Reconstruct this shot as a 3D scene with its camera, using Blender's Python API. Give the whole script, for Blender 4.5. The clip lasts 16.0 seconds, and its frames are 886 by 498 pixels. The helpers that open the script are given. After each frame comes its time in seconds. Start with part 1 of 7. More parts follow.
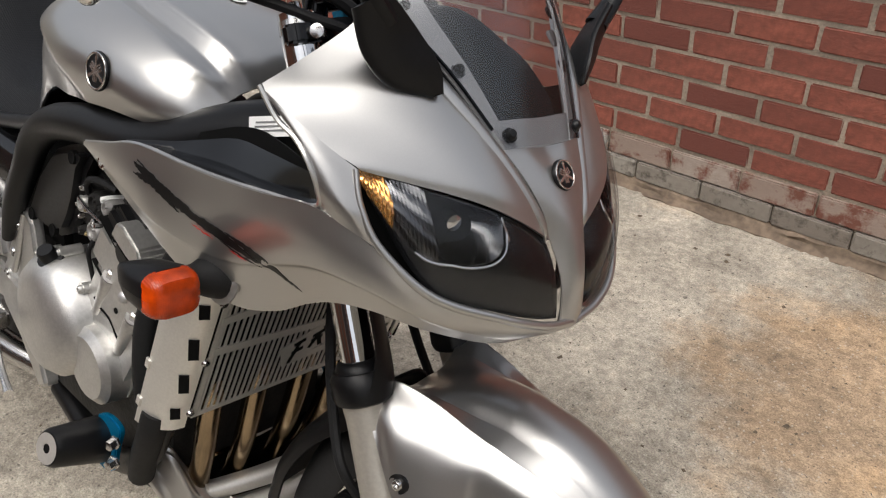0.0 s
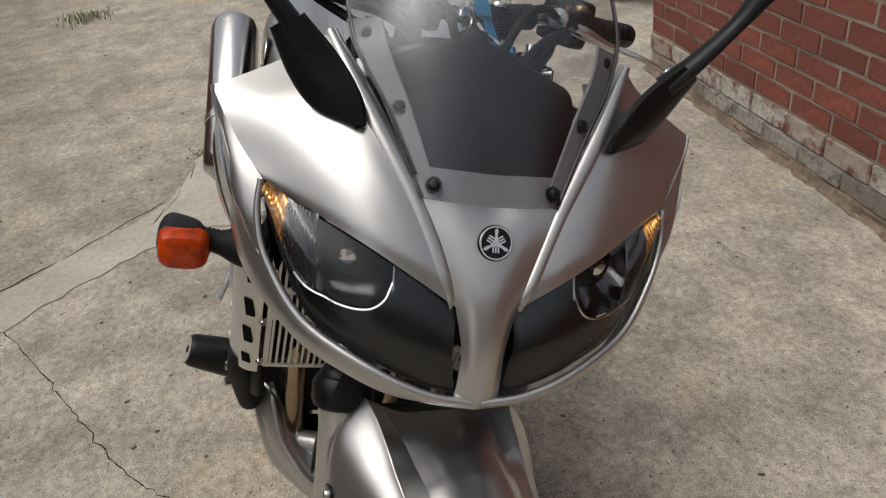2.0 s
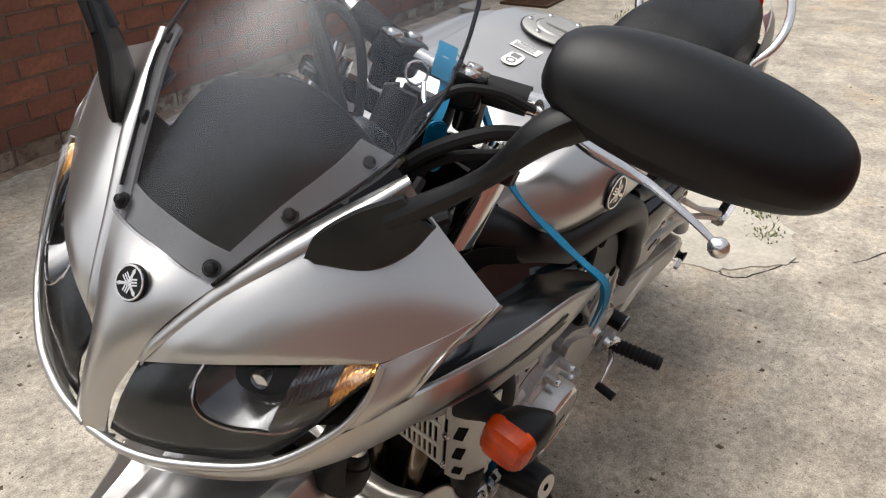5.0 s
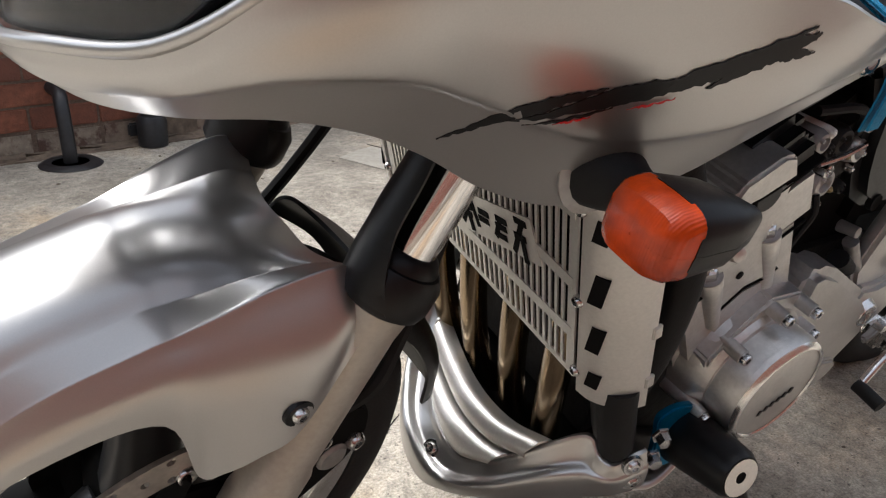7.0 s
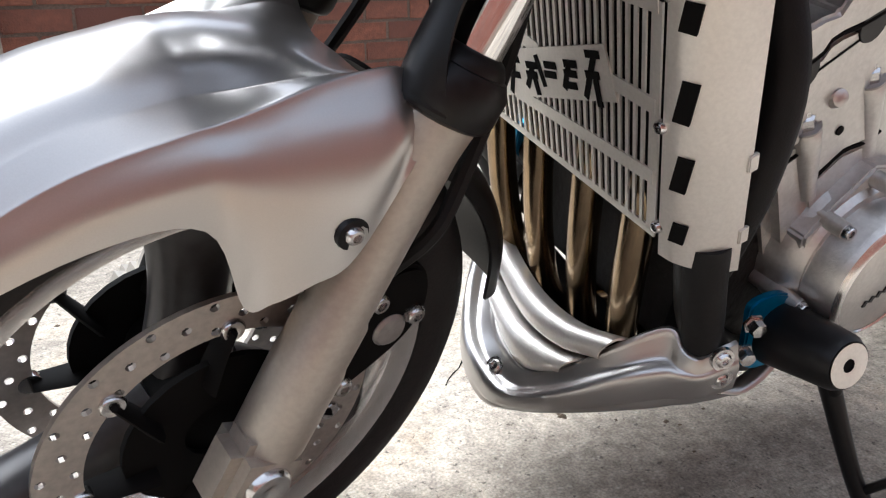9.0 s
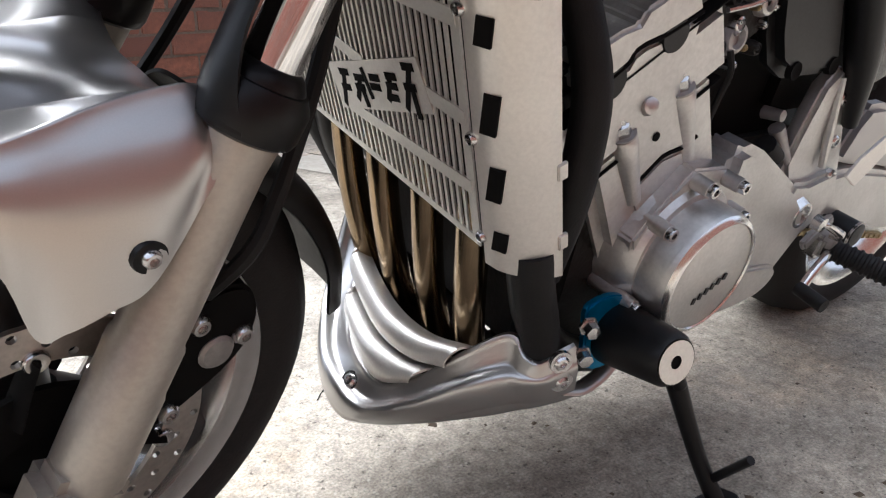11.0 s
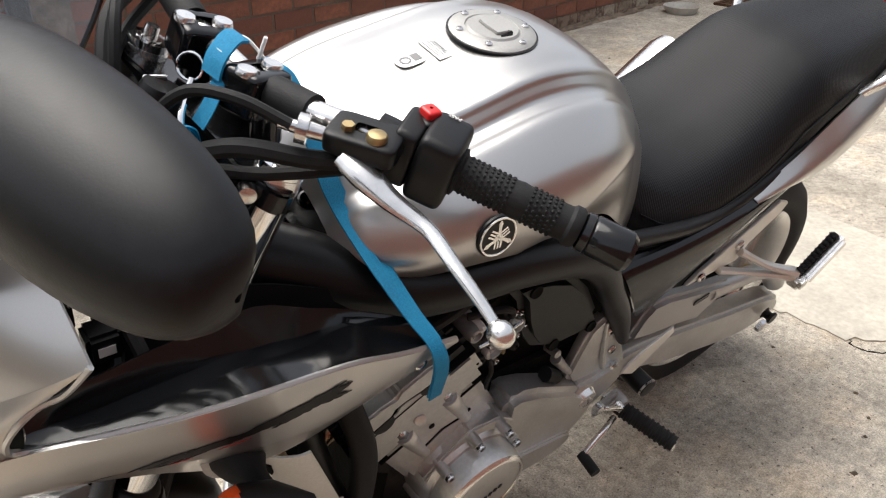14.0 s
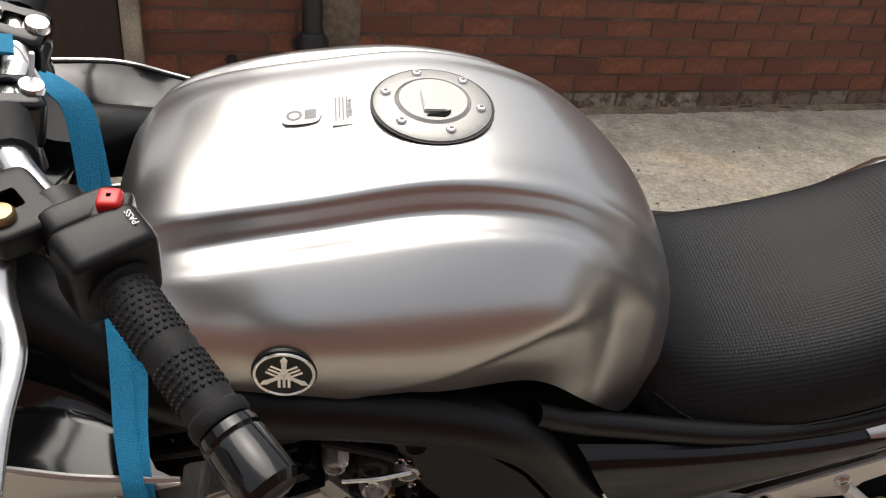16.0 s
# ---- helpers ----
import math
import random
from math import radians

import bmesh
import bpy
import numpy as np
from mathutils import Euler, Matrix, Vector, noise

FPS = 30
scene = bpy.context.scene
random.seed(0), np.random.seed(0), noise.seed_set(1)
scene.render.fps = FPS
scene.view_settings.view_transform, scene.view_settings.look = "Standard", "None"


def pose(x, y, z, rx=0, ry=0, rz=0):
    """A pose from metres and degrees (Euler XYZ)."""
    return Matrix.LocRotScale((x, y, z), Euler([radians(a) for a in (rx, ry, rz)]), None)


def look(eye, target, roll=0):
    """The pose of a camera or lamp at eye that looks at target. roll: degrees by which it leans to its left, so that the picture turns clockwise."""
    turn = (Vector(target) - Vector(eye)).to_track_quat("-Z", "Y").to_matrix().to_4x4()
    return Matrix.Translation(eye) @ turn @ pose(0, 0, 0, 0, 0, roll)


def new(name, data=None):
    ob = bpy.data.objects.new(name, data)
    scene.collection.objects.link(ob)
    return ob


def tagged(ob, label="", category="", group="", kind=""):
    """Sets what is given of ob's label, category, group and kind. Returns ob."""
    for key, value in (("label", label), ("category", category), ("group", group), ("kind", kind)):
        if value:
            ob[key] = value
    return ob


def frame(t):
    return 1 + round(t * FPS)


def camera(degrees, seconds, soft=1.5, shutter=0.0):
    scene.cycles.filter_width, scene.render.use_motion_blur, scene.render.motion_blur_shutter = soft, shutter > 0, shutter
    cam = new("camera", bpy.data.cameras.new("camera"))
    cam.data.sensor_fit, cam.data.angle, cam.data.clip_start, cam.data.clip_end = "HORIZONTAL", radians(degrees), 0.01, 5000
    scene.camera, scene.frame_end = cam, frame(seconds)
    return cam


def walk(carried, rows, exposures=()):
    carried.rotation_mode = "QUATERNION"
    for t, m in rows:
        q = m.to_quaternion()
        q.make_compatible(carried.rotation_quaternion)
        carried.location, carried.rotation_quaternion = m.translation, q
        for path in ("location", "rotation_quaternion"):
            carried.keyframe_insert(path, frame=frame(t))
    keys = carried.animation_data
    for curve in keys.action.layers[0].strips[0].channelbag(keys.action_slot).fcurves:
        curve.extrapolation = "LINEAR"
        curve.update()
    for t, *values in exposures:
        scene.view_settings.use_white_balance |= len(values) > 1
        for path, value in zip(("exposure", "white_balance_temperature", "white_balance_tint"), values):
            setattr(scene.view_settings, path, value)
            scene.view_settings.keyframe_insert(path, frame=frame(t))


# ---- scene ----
PATH = [
    (0, (1.1613, -0.3261, 1.2823), (0.0015, 0.8547, 0.1597), -3.28),
    (0.5, (1.2648, -0.2438, 1.2897), (-0.0793, 0.7692, 0.2093), -5.32),
    (1, (1.2860, -0.1065, 1.2781), (-0.1834, 0.7538, 0.2289), -5.28),
    (1.5, (1.3000, -0.0015, 1.2744), (-0.3028, 0.5877, 0.2332), -5.99),
    (2, (1.3579, 0.1255, 1.2571), (-0.3422, 0.3594, 0.2300), -6.47),
    (2.5, (1.3831, 0.2272, 1.2568), (-0.3676, 0.2322, 0.2899), -7.49),
    (3, (1.3136, 0.3277, 1.2443), (-0.4411, 0.1906, 0.2944), -6.63),
    (3.5, (1.2499, 0.4415, 1.2525), (-0.4745, 0.1516, 0.2816), -7.08),
    (3.7, (1.2375, 0.5027, 1.2491), (-0.4716, 0.1248, 0.2816), -6.51),
    (6, (0.9346, 0.8634, 1.1771), (-0.1719, -0.4814, 0.1938), 2.52),
    (6.5, (0.8818, 0.8135, 0.9961), (-0.1046, -0.6214, 0.0120), 1.43),
    (7, (0.8469, 0.7626, 0.8116), (-0.1893, -0.7661, 0.0438), 2.54),
    (7.5, (0.8350, 0.7578, 0.7047), (-0.2604, -0.8078, 0.1140), 2.12),
    (8, (0.8316, 0.7594, 0.6746), (-0.2624, -0.8166, 0.1094), 1.83),
    (8.2, (0.8377, 0.7626, 0.6653), (-0.1975, -0.8475, 0.0860), 1.51),
    (10.3, (0.8569, 0.7611, 0.6165), (-0.0508, -0.8537, -0.1376), 0.02),
    (10.5, (0.8366, 0.7668, 0.6226), (-0.1704, -0.8095, -0.0856), 0.60),
    (11, (0.7892, 0.7953, 0.6391), (-0.3442, -0.7163, -0.0172), 0.16),
    (11.5, (0.7526, 0.8210, 0.6561), (-0.4630, -0.6389, 0.0306), -0.40),
    (12, (0.7398, 0.8442, 0.7462), (-0.5306, -0.5813, 0.1513), -0.52),
    (12.5, (0.7526, 0.8741, 0.9014), (-0.4919, -0.5146, 0.1785), -1.72),
    (13, (0.7820, 0.9254, 1.0554), (-0.4234, -0.4067, 0.1765), -2.16),
    (13.5, (0.7385, 0.9646, 1.1631), (-0.4215, -0.3442, 0.1927), -0.42),
    (14, (0.6669, 0.9816, 1.1984), (-0.3926, -0.4217, 0.2454), 0.27),
    (14.5, (0.5456, 0.9435, 1.2234), (-0.4276, -0.5337, 0.2903), 1.11),
    (15, (0.4228, 0.9413, 1.2237), (-0.3554, -0.6496, 0.2944), 2.09),
    (15.5, (0.2780, 0.9771, 1.2270), (-0.1885, -0.7052, 0.2513), 4.51),
    (16, (0.1756, 0.9262, 1.2214), (-0.1663, -0.7743, 0.2256), 6.31),
]
EXPOSURES = [(0, 0.33, 6500, 10), (1.0, -0.02, 6500, 10), (2.0, -0.12, 6500, 10), (3.5, 0.27, 6500, 10), (5.0, 0.7, 6500, 10), (6, 1.12, 6500, 10), (6.5, 0.75, 6400, 10), (7, 1.01, 6150, 10), (8.2, 1.55, 5900, 10), (10.3, 1.38, 5800, 10), (11.5, 1.48, 5800, 10), (12.5, 1.48, 5700, 10), (13.5, 1.28, 6200, 10), (14.0, 1.01, 6500, 10), (14.5, 0.92, 6500, 10), (15.5, 0.64, 6600, 10), (16, 0.7, 6700, 10)]
cam = camera(59.7, 16.0, soft=1.2, shutter=0.0)
walk(cam, [(t, look(eye, target, roll)) for t, eye, target, roll in PATH], EXPOSURES)

# ---------------------------------------------------------------- sky and sun
world = bpy.data.worlds.new("sky")
scene.world = world
world.use_nodes = True
wn = world.node_tree
sky = wn.nodes.new("ShaderNodeTexSky")
sky.sky_type, sky.sun_disc = "NISHITA", False
sky.sun_elevation, sky.sun_rotation = radians(70), radians(154)
sky.air_density, sky.dust_density = 1.0, 5.0
pale = wn.nodes.new("ShaderNodeHueSaturation")
pale.inputs["Saturation"].default_value = 0.35
wn.links.new(sky.outputs[0], pale.inputs["Color"])
wn.links.new(pale.outputs[0], wn.nodes["Background"].inputs[0])
wn.nodes["Background"].inputs[1].default_value = 0.136
sun = new("sun", bpy.data.lights.new("sun", "SUN"))
sun.data.energy, sun.data.angle, sun.data.color = 1.5, radians(58), (1.0, 0.955, 0.88)
sun.matrix_world = look((0.5, -1.05, 3.2), (0, 0, 0))

# ---------------------------------------------------------------- materials


def material(name, colour, rough=0.5, metal=0.0, grain=None, stain=None, bump=None, coat=0.0, coat_rough=0.05):
    """grain, stain: (scale, amount); bump: (scale, strength)."""
    m = bpy.data.materials.new(name)
    m.use_nodes = True
    nt = m.node_tree
    b = nt.nodes["Principled BSDF"]
    b.inputs["Roughness"].default_value, b.inputs["Metallic"].default_value = rough, metal
    b.inputs["Coat Weight"].default_value, b.inputs["Coat Roughness"].default_value = coat, coat_rough
    co = nt.nodes.new("ShaderNodeTexCoord").outputs["Object"]
    last = None
    for k, some in enumerate((grain, stain)):
        if not some:
            continue
        n = nt.nodes.new("ShaderNodeTexNoise")
        n.inputs["Scale"].default_value, n.inputs["Detail"].default_value = some[0], 6
        nt.links.new(co, n.inputs["Vector"])
        r = nt.nodes.new("ShaderNodeMapRange")
        r.inputs["From Min"].default_value, r.inputs["From Max"].default_value = 0.3, 0.7
        r.inputs["To Min"].default_value, r.inputs["To Max"].default_value = 1 - some[1], 1 + some[1] * 0.6
        nt.links.new(n.outputs["Fac"], r.inputs["Value"])
        mul = nt.nodes.new("ShaderNodeMix")
        mul.data_type, mul.blend_type = "RGBA", "MULTIPLY"
        mul.inputs["Factor"].default_value = 1
        if last:
            nt.links.new(last, mul.inputs["A"])
        else:
            mul.inputs["A"].default_value = (*colour, 1)
        nt.links.new(r.outputs["Result"], mul.inputs["B"])
        last = mul.outputs["Result"]
        if k == 0:
            rr = nt.nodes.new("ShaderNodeMapRange")
            rr.inputs["To Min"].default_value, rr.inputs["To Max"].default_value = max(0.02, rough - some[1] * 0.35), min(1, rough + some[1] * 0.35)
            nt.links.new(n.outputs["Fac"], rr.inputs["Value"])
            nt.links.new(rr.outputs["Result"], b.inputs["Roughness"])
    if last:
        nt.links.new(last, b.inputs["Base Color"])
    else:
        b.inputs["Base Color"].default_value = (*colour, 1)
    if bump:
        n = nt.nodes.new("ShaderNodeTexNoise")
        n.inputs["Scale"].default_value, n.inputs["Detail"].default_value = bump[0], 5
        nt.links.new(co, n.inputs["Vector"])
        bp = nt.nodes.new("ShaderNodeBump")
        bp.inputs["Strength"].default_value, bp.inputs["Distance"].default_value = bump[1], 0.004
        nt.links.new(n.outputs["Fac"], bp.inputs["Height"])
        nt.links.new(bp.outputs["Normal"], b.inputs["Normal"])
    return m


def clear(name, tint, gloss, base):
    """Thin clear or tinted plastic: see-through, with a reflection that grows at grazing angles."""
    m = bpy.data.materials.new(name)
    m.use_nodes = True
    nt = m.node_tree
    out = nt.nodes["Material Output"]
    nt.nodes.remove(nt.nodes["Principled BSDF"])
    tr, gl = nt.nodes.new("ShaderNodeBsdfTransparent"), nt.nodes.new("ShaderNodeBsdfGlossy")
    tr.inputs["Color"].default_value = (*tint, 1)
    gl.inputs["Roughness"].default_value = gloss
    gl.inputs["Color"].default_value = (0.36, 0.37, 0.38, 1)
    edge, mx = nt.nodes.new("ShaderNodeLayerWeight"), nt.nodes.new("ShaderNodeMixShader")
    edge.inputs["Blend"].default_value = 0.5
    steep, share = nt.nodes.new("ShaderNodeMath"), nt.nodes.new("ShaderNodeMath")
    steep.operation, share.operation = "POWER", "MULTIPLY_ADD"
    steep.inputs[1].default_value = 5
    share.inputs[1].default_value, share.inputs[2].default_value = 0.55, base
    nt.links.new(edge.outputs["Facing"], steep.inputs[0])
    nt.links.new(steep.outputs[0], share.inputs[0])
    nt.links.new(share.outputs[0], mx.inputs[0])
    nt.links.new(tr.outputs[0], mx.inputs[1])
    nt.links.new(gl.outputs[0], mx.inputs[2])
    nt.links.new(mx.outputs[0], out.inputs["Surface"])
    return m


SILVER = material("silver_metallic_paint", (0.47, 0.462, 0.45), 0.31, 0.90, grain=(900, 0.03), stain=(3, 0.05), coat=0.5, coat_rough=0.06)
SILVER_MATT = material("silver_grey_paint", (0.45, 0.44, 0.43), 0.42, 0.7, grain=(700, 0.06))
CAP = material("brushed_cap_alloy", (0.34, 0.335, 0.32), 0.5, 0.6, grain=(400, 0.08))
PLATE = material("bead_blasted_aluminium", (0.72, 0.70, 0.66), 0.42, 0.75, grain=(300, 0.06), stain=(8, 0.06))
ALLOY = material("cast_aluminium", (0.58, 0.57, 0.55), 0.38, 0.85, grain=(200, 0.09), stain=(14, 0.12), bump=(420, 0.12))
DIM_CHROME = material("dim_chrome", (0.17, 0.175, 0.18), 0.12, 1.0, stain=(30, 0.3))
ALLOY_DARK = material("weathered_alloy", (0.36, 0.35, 0.34), 0.5, 0.7, grain=(120, 0.14), stain=(10, 0.2), bump=(260, 0.15))
POLISHED = material("polished_alloy", (0.78, 0.77, 0.75), 0.22, 0.95, grain=(90, 0.08), stain=(9, 0.06))
SPOKE = material("dark_wheel_paint", (0.035, 0.035, 0.037), 0.35, 0.3, grain=(90, 0.2), stain=(8, 0.3))
CHROME = material("chrome", (0.82, 0.82, 0.82), 0.07, 1.0, grain=(60, 0.05))
STEEL = material("bright_steel", (0.62, 0.61, 0.60), 0.22, 1.0, grain=(150, 0.10))
HEADER = material("bronzed_header_pipe", (0.36, 0.27, 0.17), 0.20, 1.0, grain=(30, 0.14), stain=(7, 0.35))
DISC = material("brake_disc_steel", (0.50, 0.46, 0.42), 0.34, 0.85, grain=(140, 0.14), stain=(12, 0.12))
LEG = material("fork_leg_lacquer", (0.40, 0.375, 0.33), 0.42, 0.55, grain=(200, 0.08), stain=(6, 0.10))
BLACK = material("satin_black_plastic", (0.0042, 0.0042, 0.0048), 0.40, grain=(220, 0.25), stain=(5, 0.2), bump=(700, 0.03))
GLOSS = material("gloss_black_paint", (0.004, 0.0043, 0.005), 0.12, stain=(4, 0.2))
RUBBER = material("black_rubber", (0.0065, 0.0065, 0.007), 0.68, grain=(120, 0.25), stain=(9, 0.25), bump=(500, 0.12))
TYRE = material("tyre_rubber", (0.018, 0.0175, 0.0175), 0.78, grain=(90, 0.25), stain=(6, 0.3), bump=(300, 0.2))
# near-black for black parts, and for shade put into gaps, slots and holes
DARK = material("black_parts_and_gap_shade", (0.004, 0.004, 0.004), 0.8, grain=(40, 0.3))
ENGINE_DARK = material("grimy_casting_and_gap_dark", (0.020, 0.019, 0.018), 0.6, 0.2, grain=(90, 0.3), stain=(14, 0.4), bump=(120, 0.3))
AMBER = material("amber_lens", (0.50, 0.048, 0.002), 0.22, grain=(90, 0.2), stain=(34, 0.55), coat=0.2)
_nt = AMBER.node_tree
_v = _nt.nodes.new("ShaderNodeTexWave")
_v.inputs["Scale"].default_value = 170
_v.bands_direction = "Y"
_nt.links.new(_nt.nodes.new("ShaderNodeTexCoord").outputs["Object"], _v.inputs["Vector"])
_b = _nt.nodes.new("ShaderNodeBump")
_b.inputs["Strength"].default_value, _b.inputs["Distance"].default_value = 0.16, 0.002
_nt.links.new(_v.outputs["Fac"], _b.inputs["Height"])
_nt.links.new(_b.outputs["Normal"], _nt.nodes["Principled BSDF"].inputs["Normal"])
BLUE = material("blue_anodised", (0.0, 0.16, 0.32), 0.3, 0.6, grain=(90, 0.15))
STRAP = material("blue_webbing", (0.0, 0.21, 0.40), 0.75, grain=(500, 0.2), stain=(20, 0.12), bump=(900, 0.5))
RED = material("red_plastic", (0.55, 0.012, 0.012), 0.35, grain=(60, 0.1))
WHITE = material("white_print", (0.78, 0.78, 0.76), 0.5, grain=(60, 0.06))
GREYPRINT = material("grey_print", (0.16, 0.16, 0.16), 0.5, grain=(60, 0.1))
FLANGE = material("dark_grey_flange", (0.22, 0.222, 0.228), 0.5, 0.1, grain=(300, 0.12))
for _m, _s in ((BLACK, 0.28), (GLOSS, 0.4), (AMBER, 0.3), (DARK, 0.1), (RUBBER, 0.3), (ENGINE_DARK, 0.25), (TYRE, 0.3)):
    _m.node_tree.nodes["Principled BSDF"].inputs["Specular IOR Level"].default_value = _s
BRASS = material("brass", (0.38, 0.29, 0.15), 0.42, 1.0, grain=(120, 0.15))
SCREEN = clear("smoked_screen", (0.97, 0.975, 0.985), 0.28, 0.12)
LENS = clear("lamp_lens", (0.96, 0.96, 0.96), 0.28, 0.05)
INSIDE = material("matt_black_hood", (0.004, 0.004, 0.005), 0.6, stain=(6, 0.2))
INSIDE.node_tree.nodes["Principled BSDF"].inputs["Specular IOR Level"].default_value = 0.1
SEAT_MAT = material("black_seat_vinyl", (0.006, 0.0063, 0.0072), 0.50, grain=(200, 0.15), stain=(6, 0.2))
_nt = SEAT_MAT.node_tree
_nt.nodes["Principled BSDF"].inputs["Specular IOR Level"].default_value = 0.2
_v = _nt.nodes.new("ShaderNodeTexVoronoi")
_v.voronoi_dimensions = "2D"
_v.inputs["Scale"].default_value, _v.inputs["Randomness"].default_value = 240, 0.1
_nt.links.new(_nt.nodes.new("ShaderNodeTexCoord").outputs["Object"], _v.inputs["Vector"])
_b = _nt.nodes.new("ShaderNodeBump")
_b.inputs["Strength"].default_value, _b.inputs["Distance"].default_value = 0.35, 0.002
_nt.links.new(_v.outputs["Distance"], _b.inputs["Height"])
_nt.links.new(_b.outputs["Normal"], _nt.nodes["Principled BSDF"].inputs["Normal"])

# ---------------------------------------------------------------- mesh helpers


def spline(points, per=6):
    """A Catmull-Rom curve through the points (any width of row), with `per` steps a span."""
    p = np.array(points, float)
    q = np.vstack([2 * p[0] - p[1], p, 2 * p[-1] - p[-2]])
    out = []
    for i in range(len(p) - 1):
        a, b, c, d = q[i : i + 4]
        for t in np.arange(per) / per:
            out.append(0.5 * (2 * b + (c - a) * t + (2 * a - 5 * b + 4 * c - d) * t * t + (3 * b - a - 3 * c + d) * t**3))
    out.append(p[-1])
    return np.array(out)


def surface(rows, nu=6, nv=6):
    """A smooth grid of points through the control rows."""
    g = np.array(rows, float)
    r, c, _ = g.shape
    along = spline(g.reshape(r, -1), nu).reshape(-1, c, 3)
    return spline(along.transpose(1, 0, 2).reshape(c, -1), nv).reshape(-1, len(along), 3).transpose(1, 0, 2)


def crease(sections, *at, share=0.12):
    """Sharpen rows of points at the given columns, by a close point on either side."""
    g = np.array(sections, float)
    out = []
    for j in range(g.shape[1]):
        if j in at:
            out += [g[:, j] * (1 - share) + g[:, j - 1] * share, g[:, j], g[:, j] * (1 - share) + g[:, j + 1] * share]
        else:
            out.append(g[:, j])
    return np.array(out).transpose(1, 0, 2)


def mesh(verts, faces, smooth=True, name="mesh"):
    me = bpy.data.meshes.new(name)
    me.from_pydata([tuple(map(float, v)) for v in verts], [], [tuple(map(int, f)) for f in faces])
    me.validate()
    bm = bmesh.new()
    bm.from_mesh(me)
    bmesh.ops.recalc_face_normals(bm, faces=bm.faces)
    bm.to_mesh(me)
    bm.free()
    if smooth:
        me.shade_smooth()
        me.set_sharp_from_angle(angle=radians(38))
    return me


def sheet(g, thick=0.003, closed_u=False):
    """A curved panel of the given thickness over a grid of points; the grid is its outer face."""
    g = np.array(g)
    n, m, _ = g.shape
    du, dv = np.gradient(g, axis=0), np.gradient(g, axis=1)
    nor = np.cross(du, dv)
    nor /= np.linalg.norm(nor, axis=-1, keepdims=True) + 1e-12
    verts = np.concatenate([g.reshape(-1, 3), (g - nor * thick).reshape(-1, 3)])
    k, faces = n * m, []
    for i in range(n - 1):
        for j in range(m - 1):
            a, b, c, d = i * m + j, i * m + j + 1, (i + 1) * m + j + 1, (i + 1) * m + j
            faces += [(a, b, c, d), (k + d, k + c, k + b, k + a)]
    edge = [i * m for i in range(n)] + [(n - 1) * m + j for j in range(1, m)] + [i * m + m - 1 for i in range(n - 2, -1, -1)] + [j for j in range(m - 2, 0, -1)]
    for a, b in zip(edge, edge[1:] + edge[:1]):
        faces.append((a, k + a, k + b, b))
    return verts, faces


def mirror(vf):
    v, f = vf
    return np.array(v) * [1, -1, 1], [tuple(reversed(q)) for q in f]


def join(*some):
    verts, faces, k = [], [], 0
    for v, f in some:
        verts.append(np.array(v, float))
        faces += [tuple(i + k for i in q) for q in f]
        k += len(v)
    return np.concatenate(verts), faces


def moved(vf, m):
    v, f = vf
    m = np.array(m)
    return np.array(v) @ m[:3, :3].T + m[:3, 3], f


def tube(points, radius, seg=10, per=5, flat=1.0, caps=True):
    """A round bar along a smooth line. radius: one, or one for each point. flat: squash across the frame's second axis."""
    p = np.array(points, float)
    r = np.full(len(p), radius) if np.isscalar(radius) else np.array(radius, float)
    q = spline(np.column_stack([p, r]), per) if len(p) > 2 else np.column_stack([p, r])
    c, r = q[:, :3], q[:, 3]
    tan = np.gradient(c, axis=0)
    tan /= np.linalg.norm(tan, axis=1, keepdims=True) + 1e-12
    up = np.array([0, 0, 1.0]) if abs(tan[0][2]) < 0.9 else np.array([1.0, 0, 0])
    verts, faces, n = [], [], len(c)
    for i in range(n):
        side = np.cross(tan[i], up)
        side /= np.linalg.norm(side) + 1e-12
        up = np.cross(side, tan[i])
        for k in range(seg):
            a = 2 * math.pi * k / seg
            verts.append(c[i] + r[i] * (math.cos(a) * side + flat * math.sin(a) * up))
    for i in range(n - 1):
        for k in range(seg):
            a, b = i * seg + k, i * seg + (k + 1) % seg
            faces.append((a, b, b + seg, a + seg))
    if caps:
        faces += [tuple(range(seg - 1, -1, -1)), tuple(range((n - 1) * seg, n * seg))]
    return np.array(verts), faces


def axes(at, direction, up=(0, 0, 1)):
    """A matrix whose z axis points along direction, at a place."""
    z = Vector(direction).normalized()
    x = Vector(up).cross(z)
    if x.length < 1e-4:
        x = Vector((1, 0, 0)).cross(z)
    x.normalize()
    m = Matrix((x, z.cross(x), z)).transposed().to_4x4()
    m.translation = at
    return m


def lathe(profile, at=(0, 0, 0), direction=(0, 0, 1), seg=24, closed=False):
    """Turn a profile of (radius, height) about an axis."""
    verts, faces, n = [], [], len(profile)
    for k in range(seg):
        a = 2 * math.pi * k / seg
        verts += [(r * math.cos(a), r * math.sin(a), h) for r, h in profile]
    for k in range(seg):
        for i in range(n - 1 + closed):
            j = (i + 1) % n
            a, b = k * n + i, k * n + j
            c, d = ((k + 1) % seg) * n + j, ((k + 1) % seg) * n + i
            faces.append((a, d, c, b))
    if not closed:
        faces += [tuple(k * n for k in range(seg)), tuple(k * n + n - 1 for k in range(seg - 1, -1, -1))]
    return moved((np.array(verts), faces), axes(at, direction))


